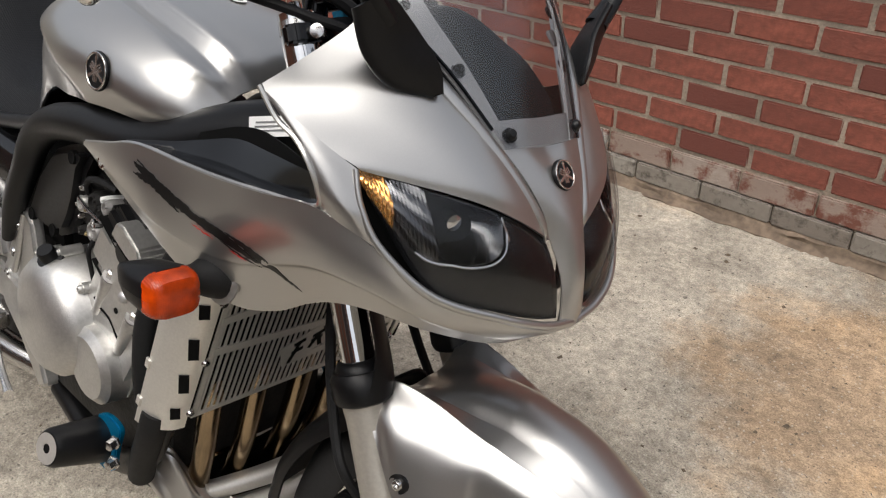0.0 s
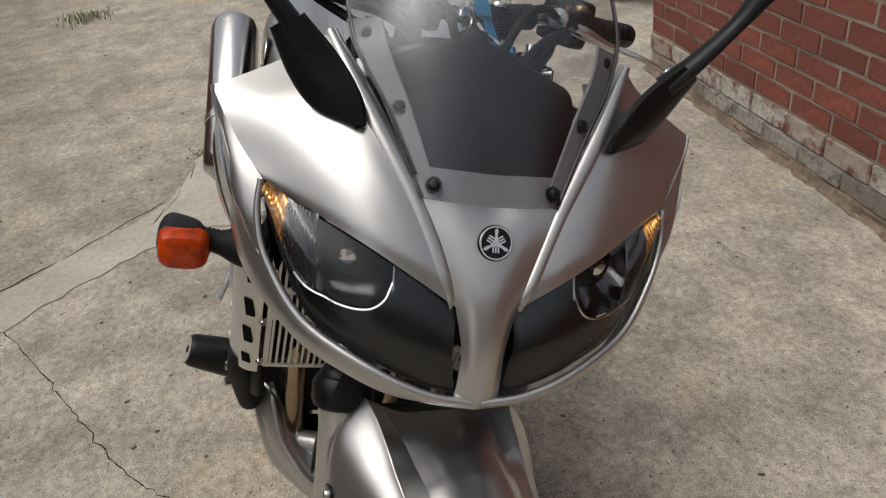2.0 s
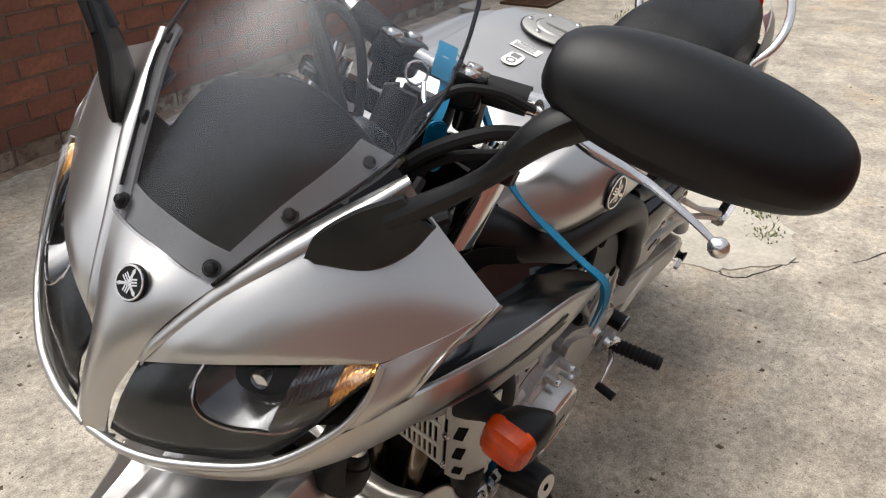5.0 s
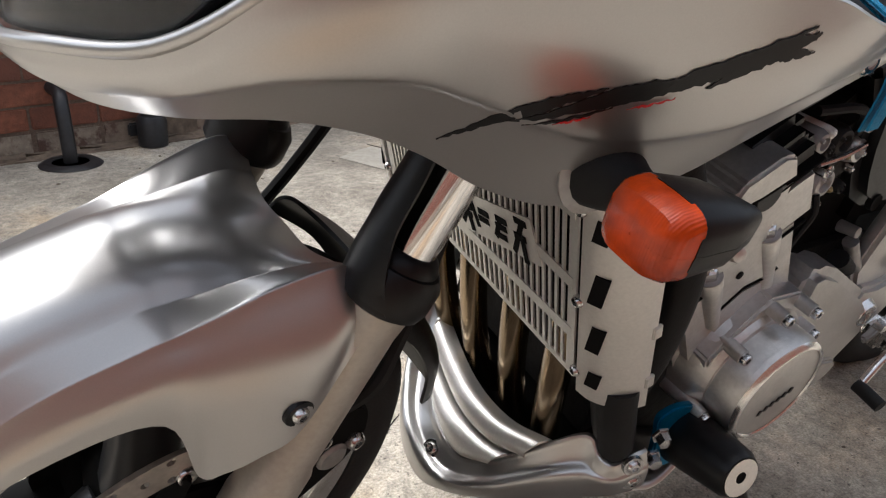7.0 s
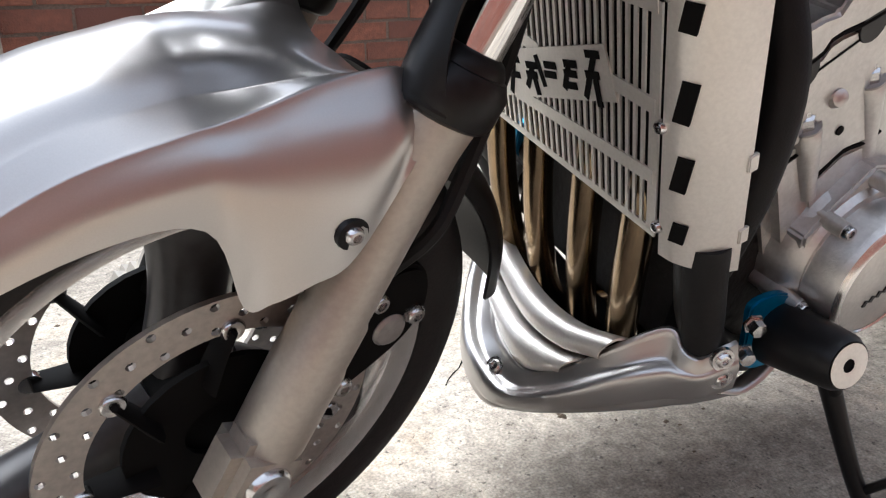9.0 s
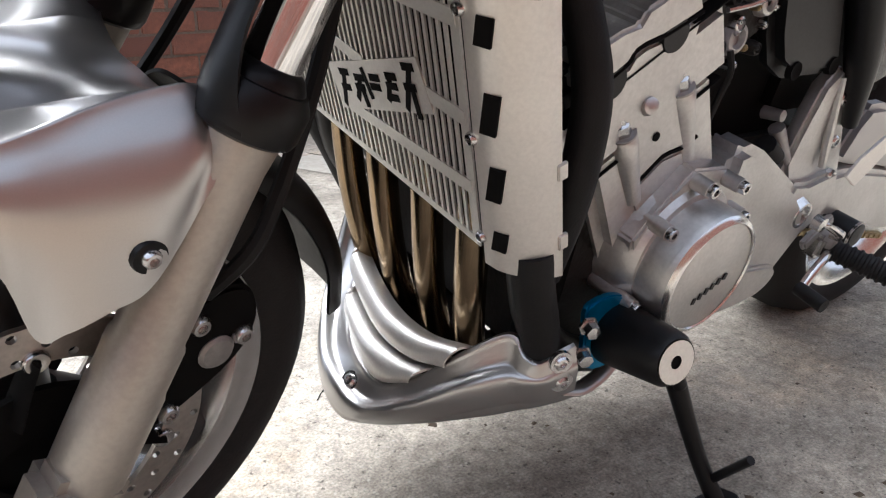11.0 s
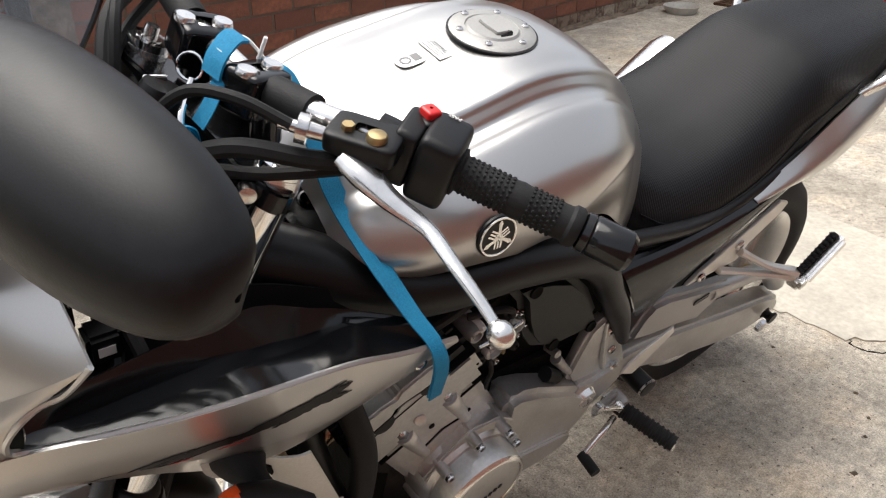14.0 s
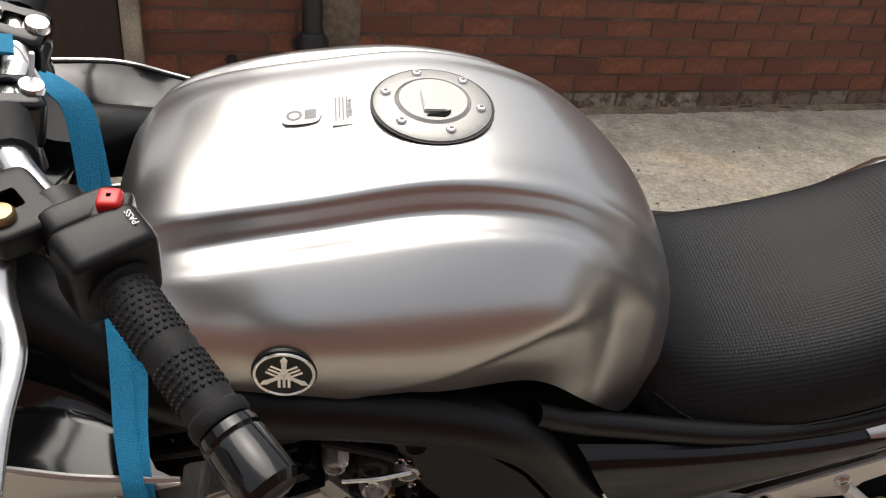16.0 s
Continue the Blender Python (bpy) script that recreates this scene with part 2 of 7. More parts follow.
def bolt(at, direction, r=0.008, h=0.006):
    """A button-head bolt with a recessed hexagon."""
    head = lathe([(r * 0.42, h * 0.35), (r * 0.46, h), (r * 0.75, h * 0.95), (r, h * 0.5), (r, -0.003)], at, direction, 12)
    return head


def slab(outline, depth, m=Matrix(), bevel=0.002):
    """A plate: an outline in its own x and y, its thickness along z, with broken edges."""
    bm = bmesh.new()
    f = bm.faces.new([bm.verts.new((x, y, 0)) for x, y in outline])
    if f.normal.z < 0:
        f.normal_flip()
    top = bmesh.ops.extrude_face_region(bm, geom=[f])
    bmesh.ops.translate(bm, verts=[v for v in top["geom"] if isinstance(v, bmesh.types.BMVert)], vec=(0, 0, depth))
    bmesh.ops.recalc_face_normals(bm, faces=bm.faces)
    if bevel:
        sharp = [e for e in bm.edges if len(e.link_faces) == 2 and e.calc_face_angle(0) > 0.5]
        bmesh.ops.bevel(bm, geom=sharp, offset=bevel, segments=2, affect="EDGES", clamp_overlap=True)
    bm.verts.index_update()
    out = np.array([v.co for v in bm.verts]), [tuple(v.index for v in q.verts) for q in bm.faces]
    bm.free()
    return moved(out, m)


def side_plate(outline, s, y, depth, bevel=0.003):
    """A plate on the bike's side: outline in x and z, its outer face at y."""
    return slab(outline, depth, Matrix(((1, 0, 0, 0), (0, 0, -1, s * y + (0 if s > 0 else depth)), (0, 1, 0, 0), (0, 0, 0, 1))), bevel)


def box(size, m=Matrix(), bevel=0.004):
    x, y, z = (s / 2 for s in size)
    return slab([(-x, -y), (x, -y), (x, y), (-x, y)], size[2], m @ Matrix.Translation((0, 0, -z)), bevel)


def pebble(size, m=Matrix(), p=0.32, n=10):
    """A block with generously rounded edges and slightly domed faces."""
    k = lambda c: np.sign(c) * abs(c) ** p
    rows = [[tuple(0.5 * np.array(size) * (k(math.cos(u)) * k(math.cos(v)), k(math.cos(u)) * k(math.sin(v)), k(math.sin(u)))) for v in np.linspace(0, 2 * math.pi, 4 * n + 1)] for u in np.linspace(-math.pi / 2 + 0.02, math.pi / 2 - 0.02, 2 * n + 1)]
    return moved(sheet(np.array(rows), 0.0005), m)


def part(name, vf, mat, parent=None, label="", smooth=True):
    """One mesh object under a thing or under a part."""
    ob = new(name, vf if isinstance(vf, bpy.types.Mesh) else mesh(*vf, smooth=smooth, name=name))
    ob.data.materials.append(mat)
    ob.parent = parent
    return tagged(ob, label)


def thing(name, label, category, m=Matrix(), group=""):
    ob = new(name)
    ob.empty_display_size = 0.1
    ob.matrix_world = m
    return tagged(ob, label, category, group)


def both(name, vf, mat, parent, label="", sub=None):
    """The same part on the bike's two sides."""
    a, b = part(name, vf, mat, parent, label), part(name, mirror(vf), mat, parent, label)
    return a, b


def lettering(name, body, size, m, mat, parent):
    """A line of type in Blender's own font, lying in m's x and y."""
    cu = bpy.data.curves.new(name, "FONT")
    cu.body, cu.size, cu.align_x, cu.extrude = body, size, "CENTER", 0.0002
    cu.materials.append(mat)
    ob = new(name, cu)
    ob.parent = parent
    ob.matrix_basis = m
    return tagged(ob, "")


def bez(*p):
    return [tuple(q) for q in spline(p, 6)]


# ---------------------------------------------------------------- the yard: ground and walls


def concrete_mat():
    m = bpy.data.materials.new("weathered_concrete")
    m.use_nodes = True
    nt = m.node_tree
    b = nt.nodes["Principled BSDF"]
    co = nt.nodes.new("ShaderNodeTexCoord").outputs["Object"]

    def noise_at(scale, detail, lo, hi, a, c):
        n = nt.nodes.new("ShaderNodeTexNoise")
        n.inputs["Scale"].default_value, n.inputs["Detail"].default_value, n.inputs["Roughness"].default_value = scale, detail, 0.65
        nt.links.new(co, n.inputs["Vector"])
        r = nt.nodes.new("ShaderNodeMapRange")
        for k, v in zip(("From Min", "From Max", "To Min", "To Max"), (lo, hi, a, c)):
            r.inputs[k].default_value = v
        nt.links.new(n.outputs["Fac"], r.inputs["Value"])
        return n, r.outputs["Result"]

    def mixed(kind, fac, a, c):
        x = nt.nodes.new("ShaderNodeMix")
        x.data_type, x.blend_type = "RGBA", kind
        for key, v in (("Factor", fac), ("A", a), ("B", c)):
            if hasattr(v, "node"):
                nt.links.new(v, x.inputs[key])
            else:
                x.inputs[key].default_value = v
        return x.outputs["Result"]

    big = noise_at(0.9, 4, 0.35, 0.7, 0, 1)[1]
    base = mixed("MIX", big, (0.36, 0.32, 0.26, 1), (0.50, 0.455, 0.38, 1))
    rust = noise_at(1.7, 6, 0.54, 0.72, 0, 0.7)[1]
    base = mixed("MIX", rust, base, (0.36, 0.25, 0.14, 1))
    away = nt.nodes.new("ShaderNodeVectorMath")
    away.operation = "DISTANCE"
    away.inputs[1].default_value = (1.0, 1.15, 0)
    nt.links.new(co, away.inputs[0])
    wob = noise_at(5, 6, 0.2, 0.8, -0.28, 0.28)[1]
    sm = nt.nodes.new("ShaderNodeMath")
    sm.operation = "ADD"
    nt.links.new(away.outputs["Value"], sm.inputs[0])
    nt.links.new(wob, sm.inputs[1])
    spot = nt.nodes.new("ShaderNodeMapRange")
    for k, v in zip(("From Min", "From Max", "To Min", "To Max"), (0.26, 0.52, 0.62, 0.0)):
        spot.inputs[k].default_value = v
    nt.links.new(sm.outputs[0], spot.inputs["Value"])
    base = mixed("MIX", spot.outputs["Result"], base, (0.34, 0.205, 0.095, 1))
    patch = noise_at(3.4, 5, 0.42, 0.62, 0.78, 1.14)[1]
    base = mixed("MULTIPLY", 1.0, base, patch)
    mid = noise_at(9, 6, 0.3, 0.7, 0.72, 1.18)[1]
    base = mixed("MULTIPLY", 1.0, base, mid)
    fine = noise_at(45, 7, 0.35, 0.65, 0.68, 1.18)[1]
    base = mixed("MULTIPLY", 1.0, base, fine)
    speck = noise_at(230, 3, 0.34, 0.66, 0.66, 1.28)[1]
    base = mixed("MULTIPLY", 1.0, base, speck)
    pits = noise_at(80, 4, 0.605, 0.67, 0, 0.85)[1]
    base = mixed("MIX", pits, base, (0.07, 0.06, 0.05, 1))
    chips = nt.nodes.new("ShaderNodeTexVoronoi")
    chips.inputs["Scale"].default_value = 70
    nt.links.new(co, chips.inputs["Vector"])
    cm = nt.nodes.new("ShaderNodeMapRange")
    for k, v in zip(("From Min", "From Max", "To Min", "To Max"), (0.10, 0.22, 0.5, 0.0)):
        cm.inputs[k].default_value = v
    nt.links.new(chips.outputs["Distance"], cm.inputs["Value"])
    base = mixed("MIX", cm.outputs["Result"], base, (0.50, 0.47, 0.41, 1))
    nt.links.new(base, b.inputs["Base Color"])
    b.inputs["Roughness"].default_value = 0.88
    n = nt.nodes.new("ShaderNodeTexNoise")
    n.inputs["Scale"].default_value, n.inputs["Detail"].default_value = 75, 8
    nt.links.new(co, n.inputs["Vector"])
    bp = nt.nodes.new("ShaderNodeBump")
    bp.inputs["Strength"].default_value, bp.inputs["Distance"].default_value = 0.8, 0.008
    nt.links.new(n.outputs["Fac"], bp.inputs["Height"])
    nt.links.new(bp.outputs["Normal"], b.inputs["Normal"])
    return m


def brick_mat(name, dark, light):
    m = material(name, light, 0.85, grain=(45, 0.34), stain=(9, 0.28), bump=(140, 0.7))
    nt = m.node_tree
    b = nt.nodes["Principled BSDF"]
    had = b.inputs["Base Color"].links[0].from_socket
    ramp, info = nt.nodes.new("ShaderNodeMix"), nt.nodes.new("ShaderNodeObjectInfo")
    geo = nt.nodes.new("ShaderNodeNewGeometry")
    add = nt.nodes.new("ShaderNodeMath")
    add.operation = "ADD"
    nt.links.new(info.outputs["Random"], add.inputs[0])
    nt.links.new(geo.outputs["Random Per Island"], add.inputs[1])
    wrap = nt.nodes.new("ShaderNodeMath")
    wrap.operation = "FRACT"
    nt.links.new(add.outputs[0], wrap.inputs[0])
    ramp.data_type, ramp.blend_type = "RGBA", "MIX"
    nt.links.new(wrap.outputs[0], ramp.inputs["Factor"])
    nt.links.new(had, ramp.inputs["A"])
    ramp.inputs["B"].default_value = (*dark, 1)
    nt.links.new(ramp.outputs["Result"], b.inputs["Base Color"])
    return m


CONCRETE = concrete_mat()
PALE = material("pale_repair_concrete", (0.42, 0.39, 0.33), 0.9, grain=(60, 0.16), stain=(5, 0.16), bump=(90, 0.4))
BRICK = brick_mat("red_brick", (0.15, 0.046, 0.034), (0.29, 0.088, 0.058))
BRICK_B = brick_mat("orange_red_brick", (0.125, 0.047, 0.031), (0.250, 0.088, 0.048))
MORTAR = material("grey_mortar", (0.34, 0.28, 0.22), 0.92, grain=(120, 0.25), stain=(8, 0.35), bump=(200, 0.5))
GRIMY = material("grimy_brown_mortar", (0.135, 0.092, 0.066), 0.95, grain=(110, 0.3), stain=(7, 0.4), bump=(200, 0.5))
LIMEWASH = brick_mat("flaking_white_brick", (0.30, 0.22, 0.18), (0.55, 0.52, 0.46))
def flaked(m, under, scale, lo, hi):
    """Let another colour show where the paint has come away."""
    nt = m.node_tree
    b = nt.nodes["Principled BSDF"]
    had = b.inputs["Base Color"].links[0].from_socket
    n, r, x = nt.nodes.new("ShaderNodeTexNoise"), nt.nodes.new("ShaderNodeMapRange"), nt.nodes.new("ShaderNodeMix")
    geo = nt.nodes.new("ShaderNodeNewGeometry")
    nt.links.new(geo.outputs["Position"], n.inputs["Vector"])
    n.inputs["Scale"].default_value, n.inputs["Detail"].default_value, n.inputs["Roughness"].default_value = scale, 8, 0.7
    r.inputs["From Min"].default_value, r.inputs["From Max"].default_value = lo, hi
    nt.links.new(n.outputs["Fac"], r.inputs["Value"])
    x.data_type = "RGBA"
    nt.links.new(r.outputs["Result"], x.inputs["Factor"])
    nt.links.new(had, x.inputs["A"])
    x.inputs["B"].default_value = (*under, 1)
    nt.links.new(x.outputs["Result"], b.inputs["Base Color"])


flaked(LIMEWASH, (0.17, 0.065, 0.045), 14, 0.50, 0.62)
BLOCK = brick_mat("grey_whitewashed_block", (0.22, 0.19, 0.16), (0.42, 0.39, 0.34))
flaked(BLOCK, (0.10, 0.085, 0.07), 30, 0.52, 0.66)
FOOTING = material("brown_dirty_footing", (0.19, 0.14, 0.10), 0.95, grain=(40, 0.35), stain=(9, 0.4), bump=(60, 0.8))
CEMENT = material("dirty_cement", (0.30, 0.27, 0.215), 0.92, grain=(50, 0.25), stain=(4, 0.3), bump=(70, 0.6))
PIPE = material("black_iron_pipe", (0.018, 0.018, 0.02), 0.45, grain=(60, 0.3), stain=(7, 0.3), bump=(90, 0.2))
GRIMED = brick_mat("grimy_flaking_base_brick", (0.16, 0.10, 0.07), (0.36, 0.31, 0.24))
flaked(GRIMED, (0.10, 0.055, 0.04), 16, 0.47, 0.60)
MOSS = material("green_moss", (0.10, 0.13, 0.025), 0.9, grain=(90, 0.4))

# the ground: one gently uneven concrete sheet out to the horizon
_xs = sorted({*np.linspace(-7, 4, 67), -2000, -300, -60, -20, 20, 60, 300, 2000})
_ys = sorted({*np.linspace(-3.4, 2.4, 39), -2000, -300, -60, -15, 15, 60, 300, 2000})
_gv = [(x, y, 0.0) for x in _xs for y in _ys]
_gf = [(i * len(_ys) + j, (i + 1) * len(_ys) + j, (i + 1) * len(_ys) + j + 1, i * len(_ys) + j + 1) for i in range(len(_xs) - 1) for j in range(len(_ys) - 1)]
ground = tagged(part("ground", (_gv, _gf), CONCRETE), "stained weathered concrete yard with pitted surface", "ground", kind="structure")

STRIP_NEAR = [(-0.40, -1.75), (-0.591, -1.134), (-0.72, -0.921), (-0.984, -0.656), (-1.131, -0.415), (-1.17, -0.1), (-1.215, 0.138), (-1.24, 0.28), (-1.42, 0.44)]
STRIP_FAR = [(-0.58, -1.85), (-0.794, -1.224), (-0.981, -0.961), (-1.423, -0.531), (-1.828, -0.416), (-1.9, -0.1), (-1.84, 0.21), (-1.72, 0.36), (-1.50, 0.46)]
_a, _b = spline(STRIP_NEAR, 8), spline(STRIP_FAR, 8)
_rng = np.random.default_rng(3)
_a, _b = _a + _rng.normal(0, 0.008, _a.shape), _b + _rng.normal(0, 0.010, _b.shape)
_rows = [np.column_stack([_a * (1 - k) + _b * k, np.full(len(_a), 0.004 + 0.003 * math.sin(k * math.pi))]) for k in (0, 0.25, 0.5, 0.75, 1)]
tagged(part("ground_repair", sheet(np.array(_rows)[::-1], 0.006), PALE), "pale cement repair strip across the concrete yard", "ground", kind="structure")


def crack(points, width=0.004, seed=1):
    r = np.random.default_rng(seed)
    p = spline(points, 10)
    p = p + r.normal(0, 0.004, p.shape)
    t = np.gradient(p, axis=0)
    nrm = np.column_stack([-t[:, 1], t[:, 0]]) / (np.linalg.norm(t, axis=1, keepdims=True) + 1e-9)
    w = (width * (0.4 + r.random(len(p))))[:, None]
    rows = [np.column_stack([p - nrm * w, np.full(len(p), 0.0012)]), np.column_stack([p + nrm * w, np.full(len(p), 0.0012)])]
    return sheet(np.array(rows)[::-1], 0.002)


for k, line in enumerate(([(-0.72, -0.92), (-0.45, -0.74), (-0.25, -0.62), (-0.044, -0.482), (0.126, -0.333), (0.3, -0.2)], [(-0.58, -1.9), (-0.80, -1.235), (-0.99, -0.97), (-1.43, -0.54)], [(-1.55, 0.62), (-2.2, 0.95), (-3.1, 1.2), (-4.4, 1.35)], [(-1.3, 0.2), (-1.22, 0.33), (-1.46, 0.47)])):
    tagged(part("ground_crack", crack(line, 0.0022 if k else 0.0011, k + 2), DARK), "dark crack in the concrete yard", "ground", kind="structure")

WALL_H = 1.45

# walls: solid backing with recessed joints, bricks laid proud of it


def brick_mesh(l, h, name, seed=0):
    r = np.random.default_rng(seed)
    v, f = box((l, 0.03, h), Matrix(), 0.004)
    v = np.array(v) + r.normal(0, 0.0006, np.shape(v))
    return mesh(v, f, False, name)


def brick_wall(backing, origin, angle, length, height, base, mat, near, pick, seed, bl=0.215, bh=0.065, joint=0.010):
    """Stretcher-bond bricks on a wall face that runs along x from origin and faces local -y. pick: which bricks to make as parts."""
    r = random.Random(seed)
    kinds = [brick_mesh(bl, bh, "brick", seed + k) for k in range(4)]
    half = brick_mesh(bl / 2 - joint / 2, bh, "brick", seed)
    for me in (*kinds, half):
        me.materials.append(mat)
    turn = Matrix.Translation(origin) @ Matrix.Rotation(angle, 4, "Z")
    rest = []
    for c in range(int((height - base) / (bh + joint) + 0.01)):
        z = base + (bh + joint) * (c + 0.5)
        x = -(bl + joint) / 2 * (c % 2)
        while x < length - 0.05:
            lo, hi = max(x, 0), min(x + bl, length)
            if hi - lo > 0.08:
                me = kinds[r.randrange(4)] if hi - lo > bl - 0.015 else half
                m = turn @ Matrix.Translation(((lo + hi) / 2 if me is half else x + bl / 2, 0.0105 + r.uniform(-0.0012, 0.0012), z)) @ Matrix.Rotation(r.uniform(-0.006, 0.006), 4, "Z")
                if pick((lo + hi) / 2, z):
                    ob = new("brick", me)
                    ob.parent = backing
                    ob.matrix_basis = backing.matrix_world.inverted() @ m
                else:
                    rest.append((me, m))
            x += bl + joint
    if rest:
        vs, fs, k = [], [], 0
        for me, m in rest:
            v = np.array([q.co for q in me.vertices])
            mm = np.array(m)
            vs.append(v @ mm[:3, :3].T + mm[:3, 3])
            fs += [tuple(i + k for i in p.vertices) for p in me.polygons]
            k += len(v)
        inv = np.array(backing.matrix_world.inverted())
        v = np.concatenate(vs) @ inv[:3, :3].T + inv[:3, 3]
        tagged(part("brickwork", (v, fs), mat, backing, smooth=False), kind="stuff")


def wall_left():
    """The house wall on the bike's left: brick over a flaking whitewashed course and a cement plinth."""
    y0, x0, x1 = 1.70, -2.04, 4.2
    w = part("wall_left", box((x1 - x0, 0.24, WALL_H), Matrix.Translation(((x0 + x1) / 2, y0 + 0.12, WALL_H / 2)), 0), MORTAR, smooth=False)
    tagged(w, "red brick house wall above a flaking whitewashed course", "wall", kind="structure")
    r = np.random.default_rng(5)
    # cement plinth with a rough rounded front
    xs = np.linspace(x0 - 0.004, x1, 160)
    rows = []
    for yy, zz in ((0.02, 0.032), (-0.010, 0.031), (-0.022, 0.027), (-0.026, 0.014), (-0.034, 0.006), (-0.050, 0.001)):
        rows.append(np.column_stack([xs, np.full(160, y0 + yy) + r.normal(0, 0.004, 160), np.full(160, zz) + r.normal(0, 0.003, 160)]))
    part("plinth", sheet(np.array(rows), 0.012), FOOTING, w, "rough dirty brown footing")
    pm = [brick_mesh(0.217, 0.070, "brick", 40 + k) for k in range(3)]
    for me in pm:
        me.materials.append(LIMEWASH)
    lm = [brick_mesh(0.218, 0.060, "brick", 50 + k) for k in range(3)]
    for me in lm:
        me.materials.append(BLOCK)
    rr, x = random.Random(6), -2.04 + 0.11
    while x < 1.6:
        ob = new("brick", lm[rr.randrange(3)])
        ob.parent = w
        ob.location = (x + 0.109, y0 - 0.003 + rr.uniform(-0.003, 0.003), 0.060)
        x += 0.2235
    rr, x = random.Random(4), -2.04
    while x < 1.6:
        ob = new("brick", pm[rr.randrange(3)])
        ob.parent = w
        ob.location = (x + 0.1085, y0 + 0.004 + rr.uniform(-0.003, 0.003), 0.129)
        x += 0.2235
    brick_wall(w, (x0 + 0.0, y0, 0), 0, x1 - x0, WALL_H - 0.02, 0.171, BRICK, None, lambda x, z: x < 3.3 and z < 1.15, 11)
    # returned end of the wall
    brick_wall(w, (x0, y0 + 0.235, 0), -math.pi / 2, 0.235, WALL_H - 0.02, 0.171, BRICK, None, lambda x, z: z < 1.0, 21)


def wall_right():
    """The long wall on the bike's right."""
    a = math.atan(0.155)
    m = Matrix.Translation((2.2, -1.99, 0)) @ Matrix.Rotation(math.pi + a, 4, "Z")
    w = part("wall_right", box((9.2, 0.24, 2.2), Matrix.Translation((4.6, 0.12, 1.1)), 0), GRIMY, smooth=False)
    w.matrix_world = m
    tagged(w, "long orange-red brick house wall with dark grimy base", "wall", kind="structure")
    brick_wall(w, (2.2, -1.99, 0), math.pi + a, 9.2, 2.19, 0.092, BRICK_B, None, lambda x, z: 1.2 < x < 6.2 and z < 0.86, 31, 0.226, 0.078, 0.009)
    brick_wall(w, (2.2, -1.99, 0), math.pi + a, 9.2, 0.093, 0.006, GRIMED, None, lambda x, z: 1.2 < x < 6.2, 37, 0.226, 0.076, 0.010)
    r = np.random.default_rng(6)
    xs = np.linspace(0, 9.2, 150)
    rows = []
    for yy, zz in ((0.02, 0.018), (-0.010, 0.017), (-0.020, 0.014), (-0.030, 0.008), (-0.060, 0.001)):
        rows.append(np.column_stack([xs, np.full(150, yy) + r.normal(0, 0.008, 150), np.full(150, zz) + r.normal(0, 0.003, 150)]))
    part("plinth", sheet(np.array(rows), 0.02), FOOTING, w, "rough dirty brown cement plinth")
    part("render_strip", box((0.16, 0.012, 2.19), Matrix.Translation((2.17, -0.008, 1.10)), 0.003), FOOTING, w, "strip of grey cement beside the pipe")
    return m


wall_left()
WALL_R = wall_right()
# unseen walls added at the yard's far end and behind the walker, closing the place for reflections
for nm, at, size, rz in (("unseen_wall_far", (-9.5, -1.0, 1.4), (0.24, 9.0, 2.8), 0), ("unseen_wall_front", (6.8, -0.2, 1.5), (0.24, 6.5, 3.0), 0)):
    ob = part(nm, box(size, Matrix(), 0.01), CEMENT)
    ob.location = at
    tagged(ob, "unseen plain weathered rendered wall added to close the yard", "wall", kind="structure")

# ---------------------------------------------------------------- the motorcycle
LEAN = math.atan(0.2838)
bike = thing("motorcycle", "silver half-faired sports touring motorcycle leaning on its side stand", "motorcycle", Matrix.Rotation(-LEAN, 4, "X"))

# front fork: its own frame, turned to the left; u ahead, v left, w up the legs
_w = Vector((-math.sin(radians(23.2)), 0, math.cos(radians(23.2))))
_u = Vector((math.cos(radians(23.2)), 0, math.sin(radians(23.2))))
_steer = Matrix.Rotation(radians(10), 4, _w)
FORK = Matrix((_steer @ _u, _steer @ Vector((0, 1, 0)), _w)).transposed().to_4x4()
FORK.translation = (0.425, 0.018, 1.012)


def F(vf):
    return moved(vf, FORK)


# --- upper cowl
RIDGE = [(0.622, 0.149, 1.072), (0.680, 0.110, 1.018), (0.735, 0.067, 0.957), (0.778, 0.037, 0.899), (0.787, 0.030, 0.873)]
LAMP_TOP = [(0.787, 0.030, 0.873), (0.777, 0.070, 0.897), (0.755, 0.118, 0.917), (0.722, 0.165, 0.931), (0.684, 0.204, 0.939)]
OUTER = [(0.604, 0.261, 1.004), (0.628, 0.246, 0.978), (0.655, 0.228, 0.958), (0.684, 0.206, 0.939)]
wing = [
    [(0.622, 0.149, 1.072), (0.614, 0.175, 1.047), (0.609, 0.219, 1.020), (0.606, 0.2585, 0.999)],
    [(0.680, 0.110, 1.018), (0.672, 0.148, 1.012), (0.656, 0.195, 0.996), (0.630, 0.246, 0.980)],
    [(0.735, 0.067, 0.957), (0.726, 0.108, 0.967), (0.706, 0.155, 0.966), (0.660, 0.225, 0.956)],
    [(0.772, 0.040, 0.906), (0.764, 0.082, 0.922), (0.742, 0.128, 0.934), (0.680, 0.209, 0.943)],
    [(0.787, 0.029, 0.873), (0.775, 0.076, 0.899), (0.750, 0.124, 0.919), (0.685, 0.203, 0.938)],
]
both("cowl_wing", sheet(surface(wing, 7, 7), 0.003), SILVER, bike)
